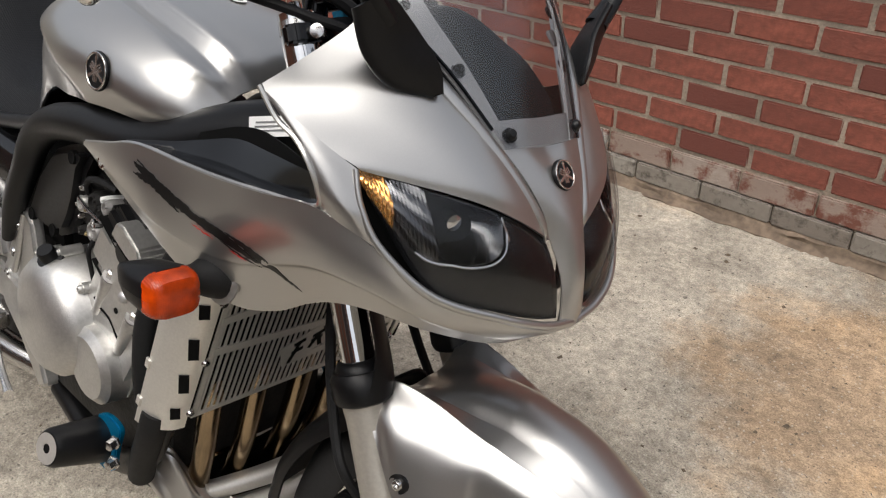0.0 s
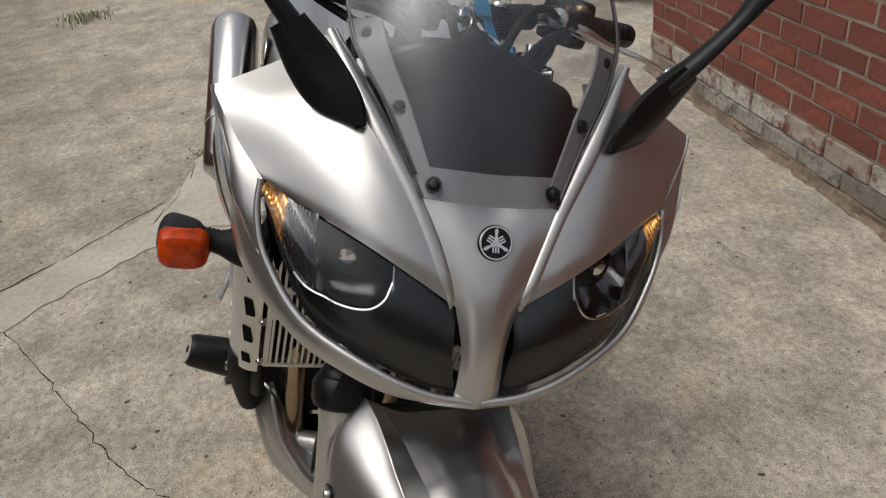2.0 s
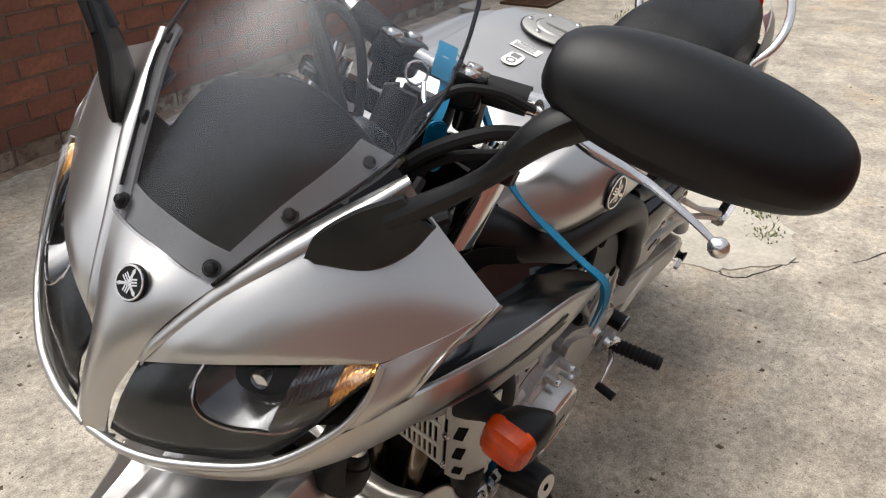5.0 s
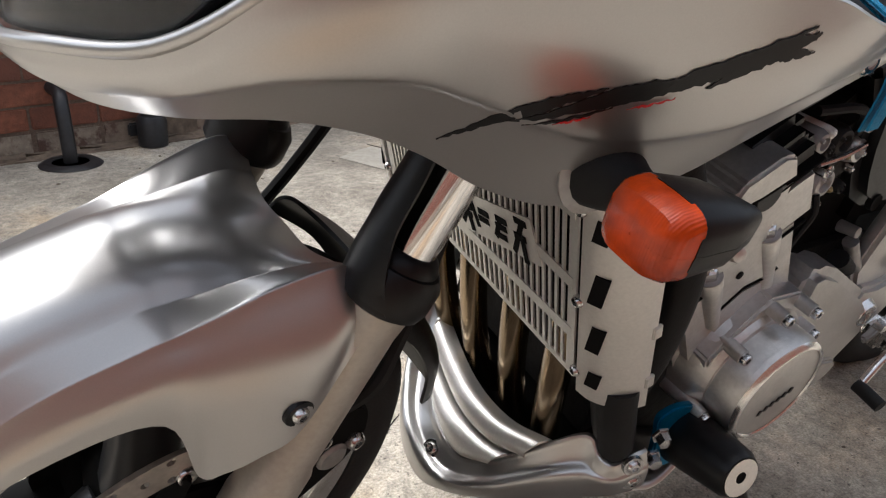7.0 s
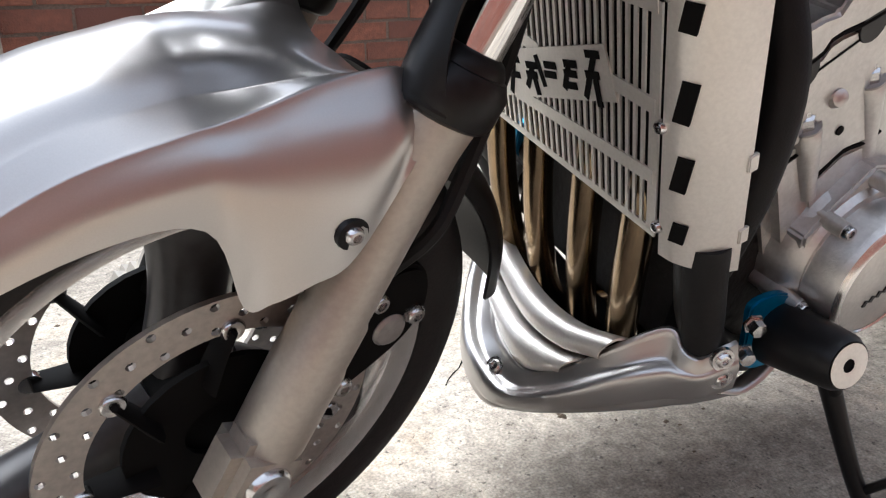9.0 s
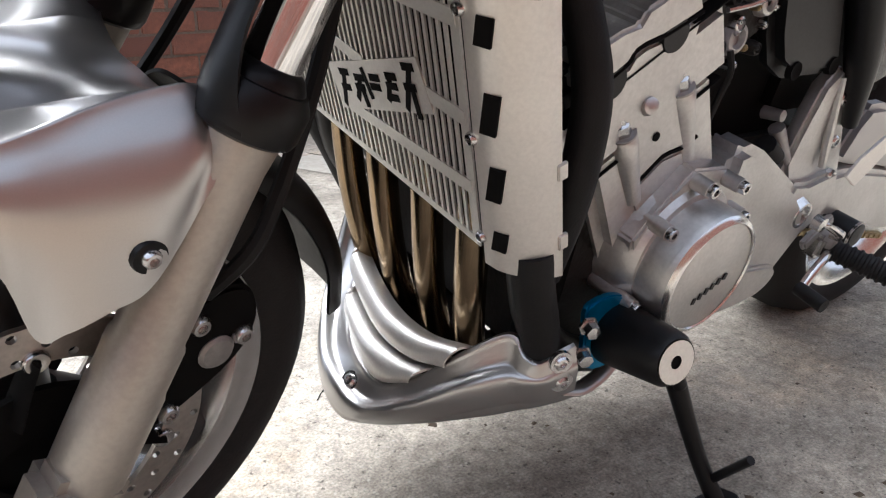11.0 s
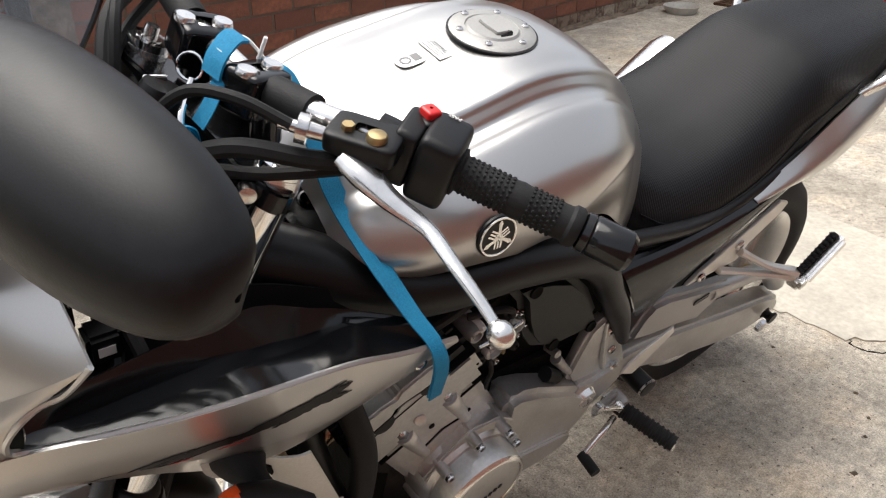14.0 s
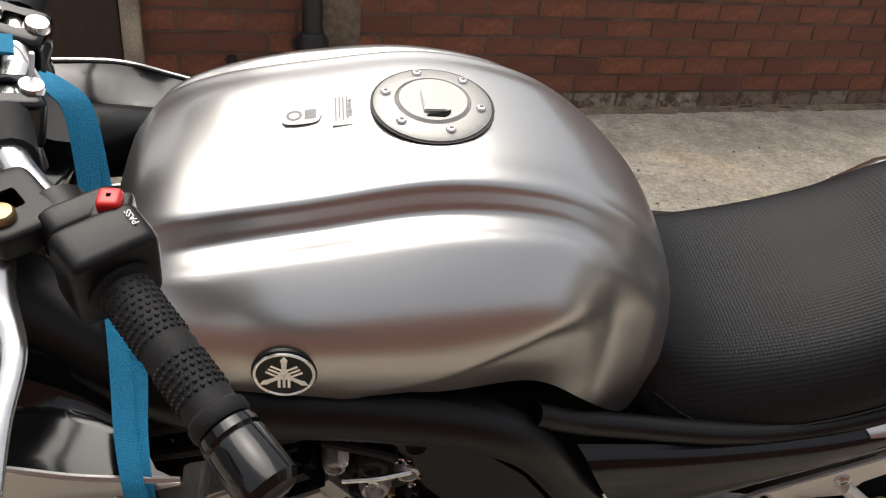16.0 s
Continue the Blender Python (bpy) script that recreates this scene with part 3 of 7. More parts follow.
cheek = [
    [(0.684, 0.206, 0.939), (0.656, 0.229, 0.961), (0.630, 0.246, 0.981), (0.606, 0.2585, 0.999)],
    [(0.693, 0.209, 0.922), (0.673, 0.228, 0.938), (0.656, 0.239, 0.949), (0.640, 0.2435, 0.960)],
    [(0.702, 0.210, 0.904), (0.689, 0.224, 0.912), (0.677, 0.232, 0.919), (0.663, 0.2375, 0.927)],
    [(0.708, 0.207, 0.889), (0.695, 0.220, 0.899), (0.680, 0.228, 0.905), (0.665, 0.233, 0.912)],
    [(0.713, 0.203, 0.874), (0.699, 0.215, 0.884), (0.680, 0.223, 0.892), (0.6566, 0.2284, 0.900)],
]
both("cowl_cheek", sheet(surface(cheek, 6, 6), 0.003), SILVER, bike)
nose_upper = [
    [(0.737, 0.066, 0.957), (0.742, 0.034, 0.957), (0.739, 0.0, 0.954), (0.742, -0.034, 0.957), (0.737, -0.066, 0.957)],
    [(0.760, 0.050, 0.929), (0.766, 0.026, 0.930), (0.768, 0.0, 0.930), (0.766, -0.026, 0.930), (0.760, -0.050, 0.929)],
    [(0.778, 0.037, 0.899), (0.787, 0.018, 0.899), (0.790, 0.0, 0.899), (0.787, -0.018, 0.899), (0.778, -0.037, 0.899)],
    [(0.787, 0.030, 0.873), (0.799, 0.015, 0.872), (0.803, 0.0, 0.872), (0.799, -0.015, 0.872), (0.787, -0.030, 0.873)],
]
nose_lower = [
    [(0.803, 0.021, 0.835), (0.812, 0.011, 0.834), (0.815, 0.0, 0.834), (0.812, -0.011, 0.834), (0.803, -0.021, 0.835)],
    [(0.812, 0.022, 0.793), (0.817, 0.012, 0.789), (0.819, 0.0, 0.787), (0.817, -0.012, 0.789), (0.812, -0.022, 0.793)],
    [(0.806, 0.026, 0.782), (0.810, 0.013, 0.777), (0.811, 0.0, 0.775), (0.810, -0.013, 0.777), (0.806, -0.026, 0.782)],
]
nose = nose_upper + nose_lower
part("cowl_nose", sheet(surface(nose, 6, 5)[::-1], 0.003), SILVER, bike)
both("cowl_ridge", tube([tuple(np.array(p) + (-0.003, 0.003, -0.003)) for p in RIDGE], [0.006, 0.0115, 0.0105, 0.008, 0.002], 12, 8, 0.6), SILVER, bike)
# lip round the lamps
LIP = [(0.817, 0.004, 0.786), (0.813, 0.050, 0.793), (0.797, 0.100, 0.808), (0.757, 0.163, 0.831), (0.718, 0.199, 0.872), (0.697, 0.210, 0.908), (0.684, 0.209, 0.940)]
both("lamp_trim", tube(LIP, [0.004, 0.0045, 0.0045, 0.0045, 0.004, 0.0035, 0.003], 10, 8), SILVER, bike, "bright silver lip round the headlamp")
# lower fairing: from the lip back to the pointed rear end
TOP_LINE = [(0.815, 0.0, 0.783), (0.812, 0.050, 0.790), (0.795, 0.100, 0.805), (0.755, 0.163, 0.829), (0.713, 0.202, 0.873), (0.6566, 0.2284, 0.899), (0.600, 0.2375, 0.894), (0.545, 0.246, 0.8905), (0.488, 0.2526, 0.889), (0.400, 0.2597, 0.8875), (0.340, 0.2616, 0.872), (0.272, 0.2576, 0.8545)]
LOW_LINE = [(0.806, 0.0, 0.776), (0.801, 0.050, 0.779), (0.773, 0.086, 0.769), (0.742, 0.150, 0.789), (0.700, 0.184, 0.801), (0.655, 0.192, 0.792), (0.610, 0.187, 0.769), (0.555, 0.184, 0.735), (0.500, 0.200, 0.723), (0.445, 0.228, 0.748), (0.365, 0.246, 0.800), (0.270, 0.256, 0.850)]
_t, _l = np.array(TOP_LINE), np.array(LOW_LINE)
_bul = np.array([[0.003, 0.0, 0]] * 2 + [[0.006, 0.004, 0]] * 2 + [[0.003, 0.010, 0]] + [[0, 0.013, 0.0]] * 5 + [[0, 0.006, 0], [0, 0.001, 0]])
side_rows = [_t, _t * 0.72 + _l * 0.28 + _bul * 0.75, _t * 0.45 + _l * 0.55 + _bul, _t * 0.36 + _l * 0.64 + _bul * 0.72, _l]
both("side_fairing", sheet(surface(side_rows, 6, 6)[::-1], 0.003), SILVER, bike)
both("fairing_edge", tube([(0.606, 0.2585, 0.999), (0.623, 0.251, 0.973), (0.640, 0.2435, 0.960), (0.656, 0.241, 0.944), (0.665, 0.235, 0.920), *TOP_LINE[5:]], 0.0026, 6, 6), SILVER, bike)
for s in (1, -1):
    part("fairing_bolt", bolt((0.3158, s * 0.2575, 0.8424), (0.1, s, 0.1), 0.0095, 0.005), STEEL, bike)

# dark flash printed along the side fairing


def on_side(x, z, lift):
    """The place on the left side fairing straight out from (x, z)."""
    p = _fine.reshape(-1, 3)
    d = (p[:, 0] - x) ** 2 + (p[:, 2] - z) ** 2
    near = np.argsort(d)[:6]
    w = 1 / (d[near] + 1e-7)
    return (x, float((p[near, 1] * w).sum() / w.sum()) + lift, z)


def stroke(line, lift=0.0040):
    """A painted stroke: rows of (x, z, width) along the side fairing."""
    q = spline(line, 8)
    t = np.gradient(q[:, :2], axis=0)
    n = np.column_stack([-t[:, 1], t[:, 0]]) / (np.linalg.norm(t, axis=1, keepdims=True) + 1e-9)
    rag = np.random.default_rng(7).normal(0, 0.0007, (2, len(q)))
    return sheet(np.array([[on_side(x + n[i, 0] * (k * w + rag[j, i]), z + n[i, 1] * (k * w + rag[j, i]), lift) for i, (x, z, w) in enumerate(q)] for j, k in enumerate((-0.5, 0.5))]), 0.0004)


_fine = surface(side_rows, 20, 20)
FLASH = [
    [(0.614, 0.786, 0.001), (0.600, 0.797, 0.005), (0.586, 0.809, 0.010), (0.570, 0.817, 0.010), (0.553, 0.824, 0.006), (0.535, 0.831, 0.001)],
    [(0.586, 0.803, 0.001), (0.560, 0.812, 0.006), (0.535, 0.822, 0.012), (0.512, 0.829, 0.013), (0.490, 0.834, 0.008), (0.470, 0.838, 0.001)],
    [(0.500, 0.828, 0.001), (0.484, 0.838, 0.012), (0.462, 0.846, 0.011), (0.440, 0.858, 0.004), (0.404, 0.872, 0.001)],
    [(0.470, 0.832, 0.001), (0.448, 0.846, 0.008), (0.426, 0.858, 0.011), (0.404, 0.866, 0.004), (0.398, 0.868, 0.001)],
    [(0.432, 0.850, 0.001), (0.418, 0.855, 0.008), (0.398, 0.856, 0.001)],
    [(0.572, 0.801, 0.001), (0.548, 0.808, 0.003), (0.525, 0.817, 0.001)],
]
REDS = [[(0.556, 0.8035, 0.001), (0.546, 0.8065, 0.002), (0.536, 0.810, 0.001)], [(0.516, 0.8165, 0.001), (0.502, 0.8205, 0.002), (0.488, 0.825, 0.001)]]
for s in (1, -1):
    sd = (lambda q: q) if s > 0 else mirror
    part("fairing_flash", sd(join(*[stroke(q) for q in FLASH])), BLACK, bike, "black brushed flash graphic")
    for q in REDS:
        part("flash_print", sd(stroke(q, 0.0045)), RED, bike, "small red stroke of the graphic")

# --- headlamps
CORNER = material("amber_tinted_chrome", (0.90, 0.46, 0.14), 0.22, 0.85, stain=(60, 0.2))
REFLECTOR = material("headlamp_reflector", (0.13, 0.133, 0.14), 0.14, 1.0, stain=(30, 0.15))
LAMP_LOW = [(0.812, 0.020, 0.791), (0.808, 0.052, 0.797), (0.791, 0.102, 0.812), (0.751, 0.161, 0.836), (0.688, 0.203, 0.934)]
_lt, _ll = np.array(LAMP_TOP) + (0, -0.001, -0.004), np.array(LAMP_LOW)
_ll[0], _ll[-1] = (0.812, 0.021, 0.791), (0.690, 0.204, 0.932)
lamp_rows = [_lt + (-0.002, 0, 0), _lt * 0.67 + _ll * 0.33 + (0.009, 0.004, 0), _lt * 0.33 + _ll * 0.67 + (0.008, 0.004, 0), _ll]
lens_grid = surface(lamp_rows, 6, 6)
for s in (1, -1):
    sd = (lambda q: q) if s > 0 else mirror
    lamp = part("headlamp", sd(sheet((lens_grid - (0.045, 0, 0.0))[::-1], 0.004)), DARK, bike, "clear-lensed headlamp with black lower half")
    lens = part("lens", sd(sheet(lens_grid[::-1], 0.0025)), LENS, lamp, "clear curved lens")
    lens.visible_shadow = False
    fine = surface(lamp_rows, 10, 34)

    def pick(u, v, back):
        """A place a little behind the lens; u runs down, v from the nose outwards."""
        a, b = u * (fine.shape[0] - 1), v * (fine.shape[1] - 1)
        i, j = min(int(a), fine.shape[0] - 2), min(int(b), fine.shape[1] - 2)
        fu, fv = a - i, b - j
        return (fine[i, j] * (1 - fu) + fine[i + 1, j] * fu) * (1 - fv) + (fine[i, j + 1] * (1 - fu) + fine[i + 1, j + 1] * fu) * fv - np.array((back, back * 0.12, 0))

    def reach(v):
        """How far down the reflector comes."""
        return 0.60 * math.sqrt(max(0.0, 1 - ((0.66 - v) / 0.31) ** 2)) if v < 0.66 else 0.60 + 0.30 * (v - 0.66) / 0.34

    def patch(v0, v1, n, m, lo, hi, back):
        return np.array([[pick(lo(v) + (hi(v) - lo(v)) * a, v, back(a, v)) for v in np.linspace(v0, v1, m)] for a in np.linspace(0, 1, n)])

    part("bezel", sd(sheet(patch(0, 0.352, 6, 12, lambda v: 0.0, lambda v: 1.0, lambda a, v: 0.007)[::-1], 0.002)), GLOSS, lamp, "gloss black inner bezel")
    part("bezel", sd(sheet(patch(0.352, 1.0, 6, 30, reach, lambda v: 1.0, lambda a, v: 0.007)[::-1], 0.002)), GLOSS, lamp, "gloss black lower bezel")
    part("reflector", sd(sheet(patch(0.352, 0.74, 14, 22, lambda v: 0.0, reach, lambda a, v: 0.009 + 0.050 * math.sin(math.pi * a) ** 0.8 * math.sin(math.pi * min(1, (v - 0.352) / 0.40)) ** 0.7)[::-1], 0.002)), REFLECTOR, lamp, "bright reflector bowl")
    part("fluted_reflector", sd(sheet(patch(0.70, 0.87, 12, 72, lambda v: 0.0, reach, lambda a, v: 0.0085 + 0.0022 * abs(math.sin(v * 190 + a * 1.5)))[::-1], 0.002)), REFLECTOR, lamp, "clear fluted corner reflector")
    part("position_lamp", sd(sheet(patch(0.87, 0.995, 12, 60, lambda v: 0.0, reach, lambda a, v: 0.0085 + 0.0022 * abs(math.sin(v * 190 + a * 1.5)))[::-1], 0.002)), CORNER, lamp, "amber-tinted fluted corner reflector")
    part("bulb_shield", sd(lathe([(0.002, 0.012), (0.008, 0.010), (0.010, 0.0), (0.008, -0.02)], tuple(pick(0.24, 0.56, 0.034)), (1, 0.3, 0), 16)), CHROME, lamp)
    part("reflector_edge", sd(tube([tuple(pick(reach(v), v, 0.005)) for v in np.linspace(0.36, 0.80, 16)], 0.0013, 6, 2)), CHROME, lamp)
    part("reflector_edge", sd(tube([tuple(pick(u, 0.355 + 0.02 * u, 0.005)) for u in (0.02, 0.12, 0.22)], 0.0012, 6, 2)), CHROME, lamp)

# --- screen
scr = [
    [(0.7385, 0.064, 0.9575), (0.745, 0.034, 0.960), (0.744, 0.0, 0.958), (0.745, -0.034, 0.960), (0.7385, -0.064, 0.9575)],
    [(0.684, 0.101, 1.023), (0.706, 0.055, 1.030), (0.713, 0.0, 1.032), (0.706, -0.055, 1.030), (0.684, -0.101, 1.023)],
    [(0.630, 0.136, 1.076), (0.662, 0.075, 1.094), (0.674, 0.0, 1.101), (0.662, -0.075, 1.094), (0.630, -0.136, 1.076)],
    [(0.567, 0.137, 1.136), (0.607, 0.076, 1.158), (0.621, 0.0, 1.168), (0.607, -0.076, 1.158), (0.567, -0.137, 1.136)],
    [(0.524, 0.120, 1.200), (0.562, 0.064, 1.222), (0.574, 0.0, 1.231), (0.562, -0.064, 1.222), (0.524, -0.120, 1.200)],
]
scr_grid = surface(scr, 8, 8)
screen = part("windscreen", sheet(scr_grid[::-1], 0.0035), SCREEN, bike, "smoked clear windscreen held by black bolts")
screen.visible_shadow = False
part("screen_edge", tube([tuple(p) for p in (*scr_grid[::6, 0], *scr_grid[-1, 1::6], *scr_grid[::-6, -1])], 0.0020, 6, 3), GLOSS, screen)
# dark flange under the screen's border
_inner = scr_grid - (0.006, 0, 0.004)
n_, m_, _ = _inner.shape
fl_l = _inner[: n_ // 2 + 2, : m_ // 7 + 1]
fl_b = _inner[:4]
part("screen_flange", join(sheet(fl_l[::-1], 0.003), mirror(sheet(fl_l[::-1], 0.003)), sheet((fl_b + (-0.0015, 0, -0.001))[::-1], 0.003)), FLANGE, bike, "dark grey screen mounting flange")
for y, x, z in ((0.058, 0.733, 0.968), (0.090, 0.683, 1.021), (0.121, 0.632, 1.071)):
    for s in (1, -1):
        b = part("screen_bolt", join(lathe([(0.001, 0.006), (0.004, 0.0055), (0.0056, 0.003), (0.0062, 0.0)], (x + 0.003, s * y, z + 0.003), (0.7, s * 0.25, 0.6), 14), lathe([(0.0078, 0.001), (0.0078, -0.002), (0.0, -0.002)], (x + 0.0025, s * y, z + 0.0025), (0.7, s * 0.25, 0.6), 16)), BLACK, bike)
for s in (1, -1):
    part("flange_pad", box((0.004, 0.020, 0.024), axes((0.6535, s * 0.1085, 1.0475), (0.7, s * 0.25, 0.6)) @ Matrix.Rotation(radians(90), 4, "Y"), 0.0015), FLANGE, bike)
# inner dash, instrument hood
dash = [
    [(0.725, 0.050, 0.950), (0.728, 0.0, 0.948), (0.725, -0.050, 0.950)],
    [(0.672, 0.088, 0.985), (0.690, 0.0, 0.990), (0.672, -0.088, 0.985)],
    [(0.600, 0.110, 1.020), (0.622, 0.0, 1.050), (0.600, -0.110, 1.020)],
    [(0.555, 0.105, 1.018), (0.565, 0.0, 1.060), (0.555, -0.105, 1.018)],
    [(0.540, 0.100, 0.960), (0.540, 0.0, 0.985), (0.540, -0.100, 0.960)],
]
dashboard = part("instrument_hood", sheet(surface(dash, 6, 6)[::-1], 0.004), INSIDE, bike, "black instrument hood behind the screen")
for y, r in ((0.045, 0.042), (-0.045, 0.042)):
    part("gauge", lathe([(0.001, 0.012), (r - 0.006, 0.012), (r, 0.006), (r, -0.03), (0.02, -0.045)], (0.530, y, 1.015), (-0.75, 0, 0.65), 28), GLOSS, dashboard)
inner = [
    [(0.625, 0.20, 0.985), (0.640, 0.10, 0.985), (0.645, 0.0, 0.985), (0.640, -0.10, 0.985), (0.625, -0.20, 0.985)],
    [(0.640, 0.185, 0.90), (0.680, 0.10, 0.90), (0.700, 0.0, 0.90), (0.680, -0.10, 0.90), (0.640, -0.185, 0.90)],
    [(0.650, 0.165, 0.80), (0.700, 0.10, 0.79), (0.720, 0.0, 0.785), (0.700, -0.10, 0.79), (0.650, -0.165, 0.80)],
]
part("fairing_bulkhead", sheet(surface(inner, 5, 5), 0.004), DARK, bike, "black inner fairing")
# front badge: a ringed disc with a plain three-armed device


def badge(at, direction, r, parent, up=(0, 0, 1)):
    m = axes(at, direction, up)
    base = part("badge", moved(lathe([(0.0005, 0.0025), (r * 0.93, 0.0025), (r, 0.001), (r, -0.002)], seg=32), m), BLACK, parent, "round black badge with a silver ring")
    part("ring", moved(lathe([(r * 0.84, 0.0028), (r * 0.86, 0.0034), (r * 0.93, 0.0034), (r * 0.95, 0.0024)], seg=32, closed=True), m), POLISHED, base)
    arms = []
    for k in range(3):
        turn = m @ Matrix.Rotation(2 * math.pi * k / 3, 4, "Z")
        w_, l_ = r * 0.045, r * 0.80
        for off in (-1, 0, 1):
            a = off * r * 0.15
            arms.append(moved(slab([(a - w_, -r * 0.55), (a + w_, -r * 0.55), (a + w_, r * 0.10), (a - w_, r * 0.10)], 0.0008, Matrix.Translation((0, 0, 0.0025)), 0), turn))
        arms.append(moved(slab([(-w_ * 1.3, r * 0.05), (w_ * 1.3, r * 0.05), (w_ * 1.9, r * 0.55), (w_ * 2.6, r * 0.66), (0, l_ * 1.06), (-w_ * 2.6, r * 0.66), (-w_ * 1.9, r * 0.55)], 0.0008, Matrix.Translation((0, 0, 0.0026)), 0), turn))
    tagged(part("device", join(*arms), POLISHED, base, smooth=False), kind="stuff")


badge((0.7685, 0.0, 0.9325), (0.86, 0, 0.5), 0.0165, bike)

# --- mirrors


def mirror_unit(s):
    sd = (lambda q: q) if s > 0 else mirror
    foot = [
        [(0.696, 0.121, 1.005), (0.695, 0.127, 1.006), (0.693, 0.129, 1.005), (0.691, 0.125, 1.002)],
        [(0.694, 0.128, 1.030), (0.686, 0.152, 1.026), (0.672, 0.166, 1.012), (0.670, 0.140, 1.004)],
        [(0.682, 0.150, 1.060), (0.674, 0.178, 1.052), (0.660, 0.190, 1.038), (0.650, 0.160, 1.030)],
        [(0.674, 0.184, 1.092), (0.670, 0.202, 1.082), (0.660, 0.206, 1.074), (0.654, 0.186, 1.074)],
    ]
    g = surface([r + [r[0]] for r in foot], 6, 5)
    body = part("mirror", sd(sheet(g, 0.003)), BLACK, bike, "black faired mirror on a long stalk")
    part("stalk", sd(tube([(0.666, 0.176, 1.066), (0.666, 0.200, 1.092), (0.660, 0.236, 1.135), (0.656, 0.262, 1.180), (0.636, 0.284, 1.202)], [0.015, 0.0125, 0.0105, 0.017, 0.021], 12, 6, 0.75)), BLACK, body)
    rows, n = [], 22
    back = np.array((0.94, 0.22, 0.26))
    back /= np.linalg.norm(back)
    c0, lng, mid_, thn = (np.array(q) for q in ((0.612, 0.338, 1.218), (-0.290, 0.955, -0.040), (0.859, 0.240, -0.450), (0.415, 0.165, 0.893)))
    for k in range(n + 1):
        a = math.pi * k / n
        w_ = max(math.sin(a), 0.01) ** 0.65
        ring = []
        for b in np.linspace(0, 2 * math.pi, 29):
            o = mid_ * 0.045 * w_ * math.cos(b) + thn * 0.037 * w_ * math.sin(b)
            d = float(o @ back)
            ring.append(tuple(c0 - lng * 0.100 * math.cos(a) + o + back * max(0.0, -0.016 * w_ - d) * 0.92))
        rows.append(ring)
    part("mirror_head", sd(sheet(np.array(rows), 0.002)), BLACK, body, "rounded black mirror housing")


for s in (1, -1):
    mirror_unit(s)

# --- direction indicators


def indicator(s):
    sd = (lambda q: q) if s > 0 else mirror
    stalk = part("indicator", sd(tube([(0.487, 0.200, 0.756), (0.487, 0.226, 0.758), (0.487, 0.250, 0.761), (0.487, 0.275, 0.766)], [0.031, 0.025, 0.0150, 0.0145], 18, 5)), RUBBER, bike, "black indicator with an amber lens")
    def ring(x, ry, rz, cy, cz, p=0.65):
        return [(x, cy + ry * np.sign(math.cos(a)) * abs(math.cos(a)) ** p, cz + rz * np.sign(math.sin(a)) * abs(math.sin(a)) ** p) for a in np.linspace(0, 2 * math.pi, 25)]
    body = [ring(0.453, 0.004, 0.005, 0.3060, 0.7725), ring(0.464, 0.013, 0.012, 0.3020, 0.7700), ring(0.480, 0.024, 0.020, 0.2940, 0.7665), ring(0.508, 0.0285, 0.0235, 0.2890, 0.7665), ring(0.512, 0.0275, 0.023, 0.2890, 0.7665)]
    part("housing", sd(sheet(np.array(body), 0.003)), BLACK, stalk)
    lens = [ring(0.510, 0.0280, 0.0235, 0.2890, 0.7665, 0.5), ring(0.522, 0.0270, 0.0225, 0.2890, 0.7665, 0.5), ring(0.529, 0.0235, 0.0195, 0.2890, 0.7665, 0.5), ring(0.532, 0.018, 0.013, 0.2890, 0.7665, 0.5), ring(0.533, 0.008, 0.006, 0.2890, 0.7665, 0.6), ring(0.5333, 0.0005, 0.0005, 0.2890, 0.7665)]
    part("lens", sd(sheet(np.array(lens), 0.002)), AMBER, stalk, "amber lens")
    part("collar", sd(lathe([(0.030, 0.0), (0.0345, 0.000), (0.0350, 0.003), (0.030, 0.005)], (0.487, 0.2105, 0.757), (0, 1, 0.1), 24)), ALLOY_DARK, stalk)


for s in (1, -1):
    indicator(s)

# --- fuel tank
TANK_FRONT = [
    (0.345, [(0, 0.930), (0.04, 0.929), (0.075, 0.925), (0.098, 0.918), (0.118, 0.908), (0.132, 0.893), (0.138, 0.878), (0.134, 0.864)]),
    (0.315, [(0, 0.966), (0.045, 0.965), (0.086, 0.959), (0.110, 0.949), (0.138, 0.938), (0.160, 0.915), (0.168, 0.890), (0.160, 0.866)]),
    (0.265, [(0, 0.989), (0.05, 0.988), (0.094, 0.980), (0.116, 0.968), (0.150, 0.958), (0.182, 0.932), (0.193, 0.900), (0.182, 0.870)]),
    (0.180, [(0, 1.008), (0.05, 1.007), (0.096, 0.999), (0.115, 0.986), (0.150, 0.980), (0.192, 0.952), (0.206, 0.915), (0.194, 0.870)]),
    (0.070, [(0, 1.027), (0.05, 1.026), (0.092, 1.018), (0.110, 1.004), (0.146, 0.994), (0.192, 0.962), (0.208, 0.918), (0.196, 0.858)]),
]
TANK_REAR = [
    (-0.030, [(0, 1.015), (0.05, 1.013), (0.085, 1.005), (0.105, 0.993), (0.138, 0.980), (0.178, 0.948), (0.189, 0.900), (0.178, 0.846)]),
    (-0.105, [(0, 0.978), (0.045, 0.975), (0.075, 0.967), (0.100, 0.952), (0.126, 0.930), (0.148, 0.890), (0.160, 0.845), (0.168, 0.790)]),
    (-0.160, [(0, 0.932), (0.04, 0.929), (0.068, 0.918), (0.090, 0.900), (0.110, 0.870), (0.124, 0.825), (0.132, 0.780), (0.134, 0.735)]),
    (-0.192, [(0, 0.882), (0.03, 0.880), (0.055, 0.872), (0.076, 0.858), (0.094, 0.832), (0.108, 0.790), (0.112, 0.760), (0.112, 0.735)]),
]
TANK = TANK_FRONT + TANK_REAR
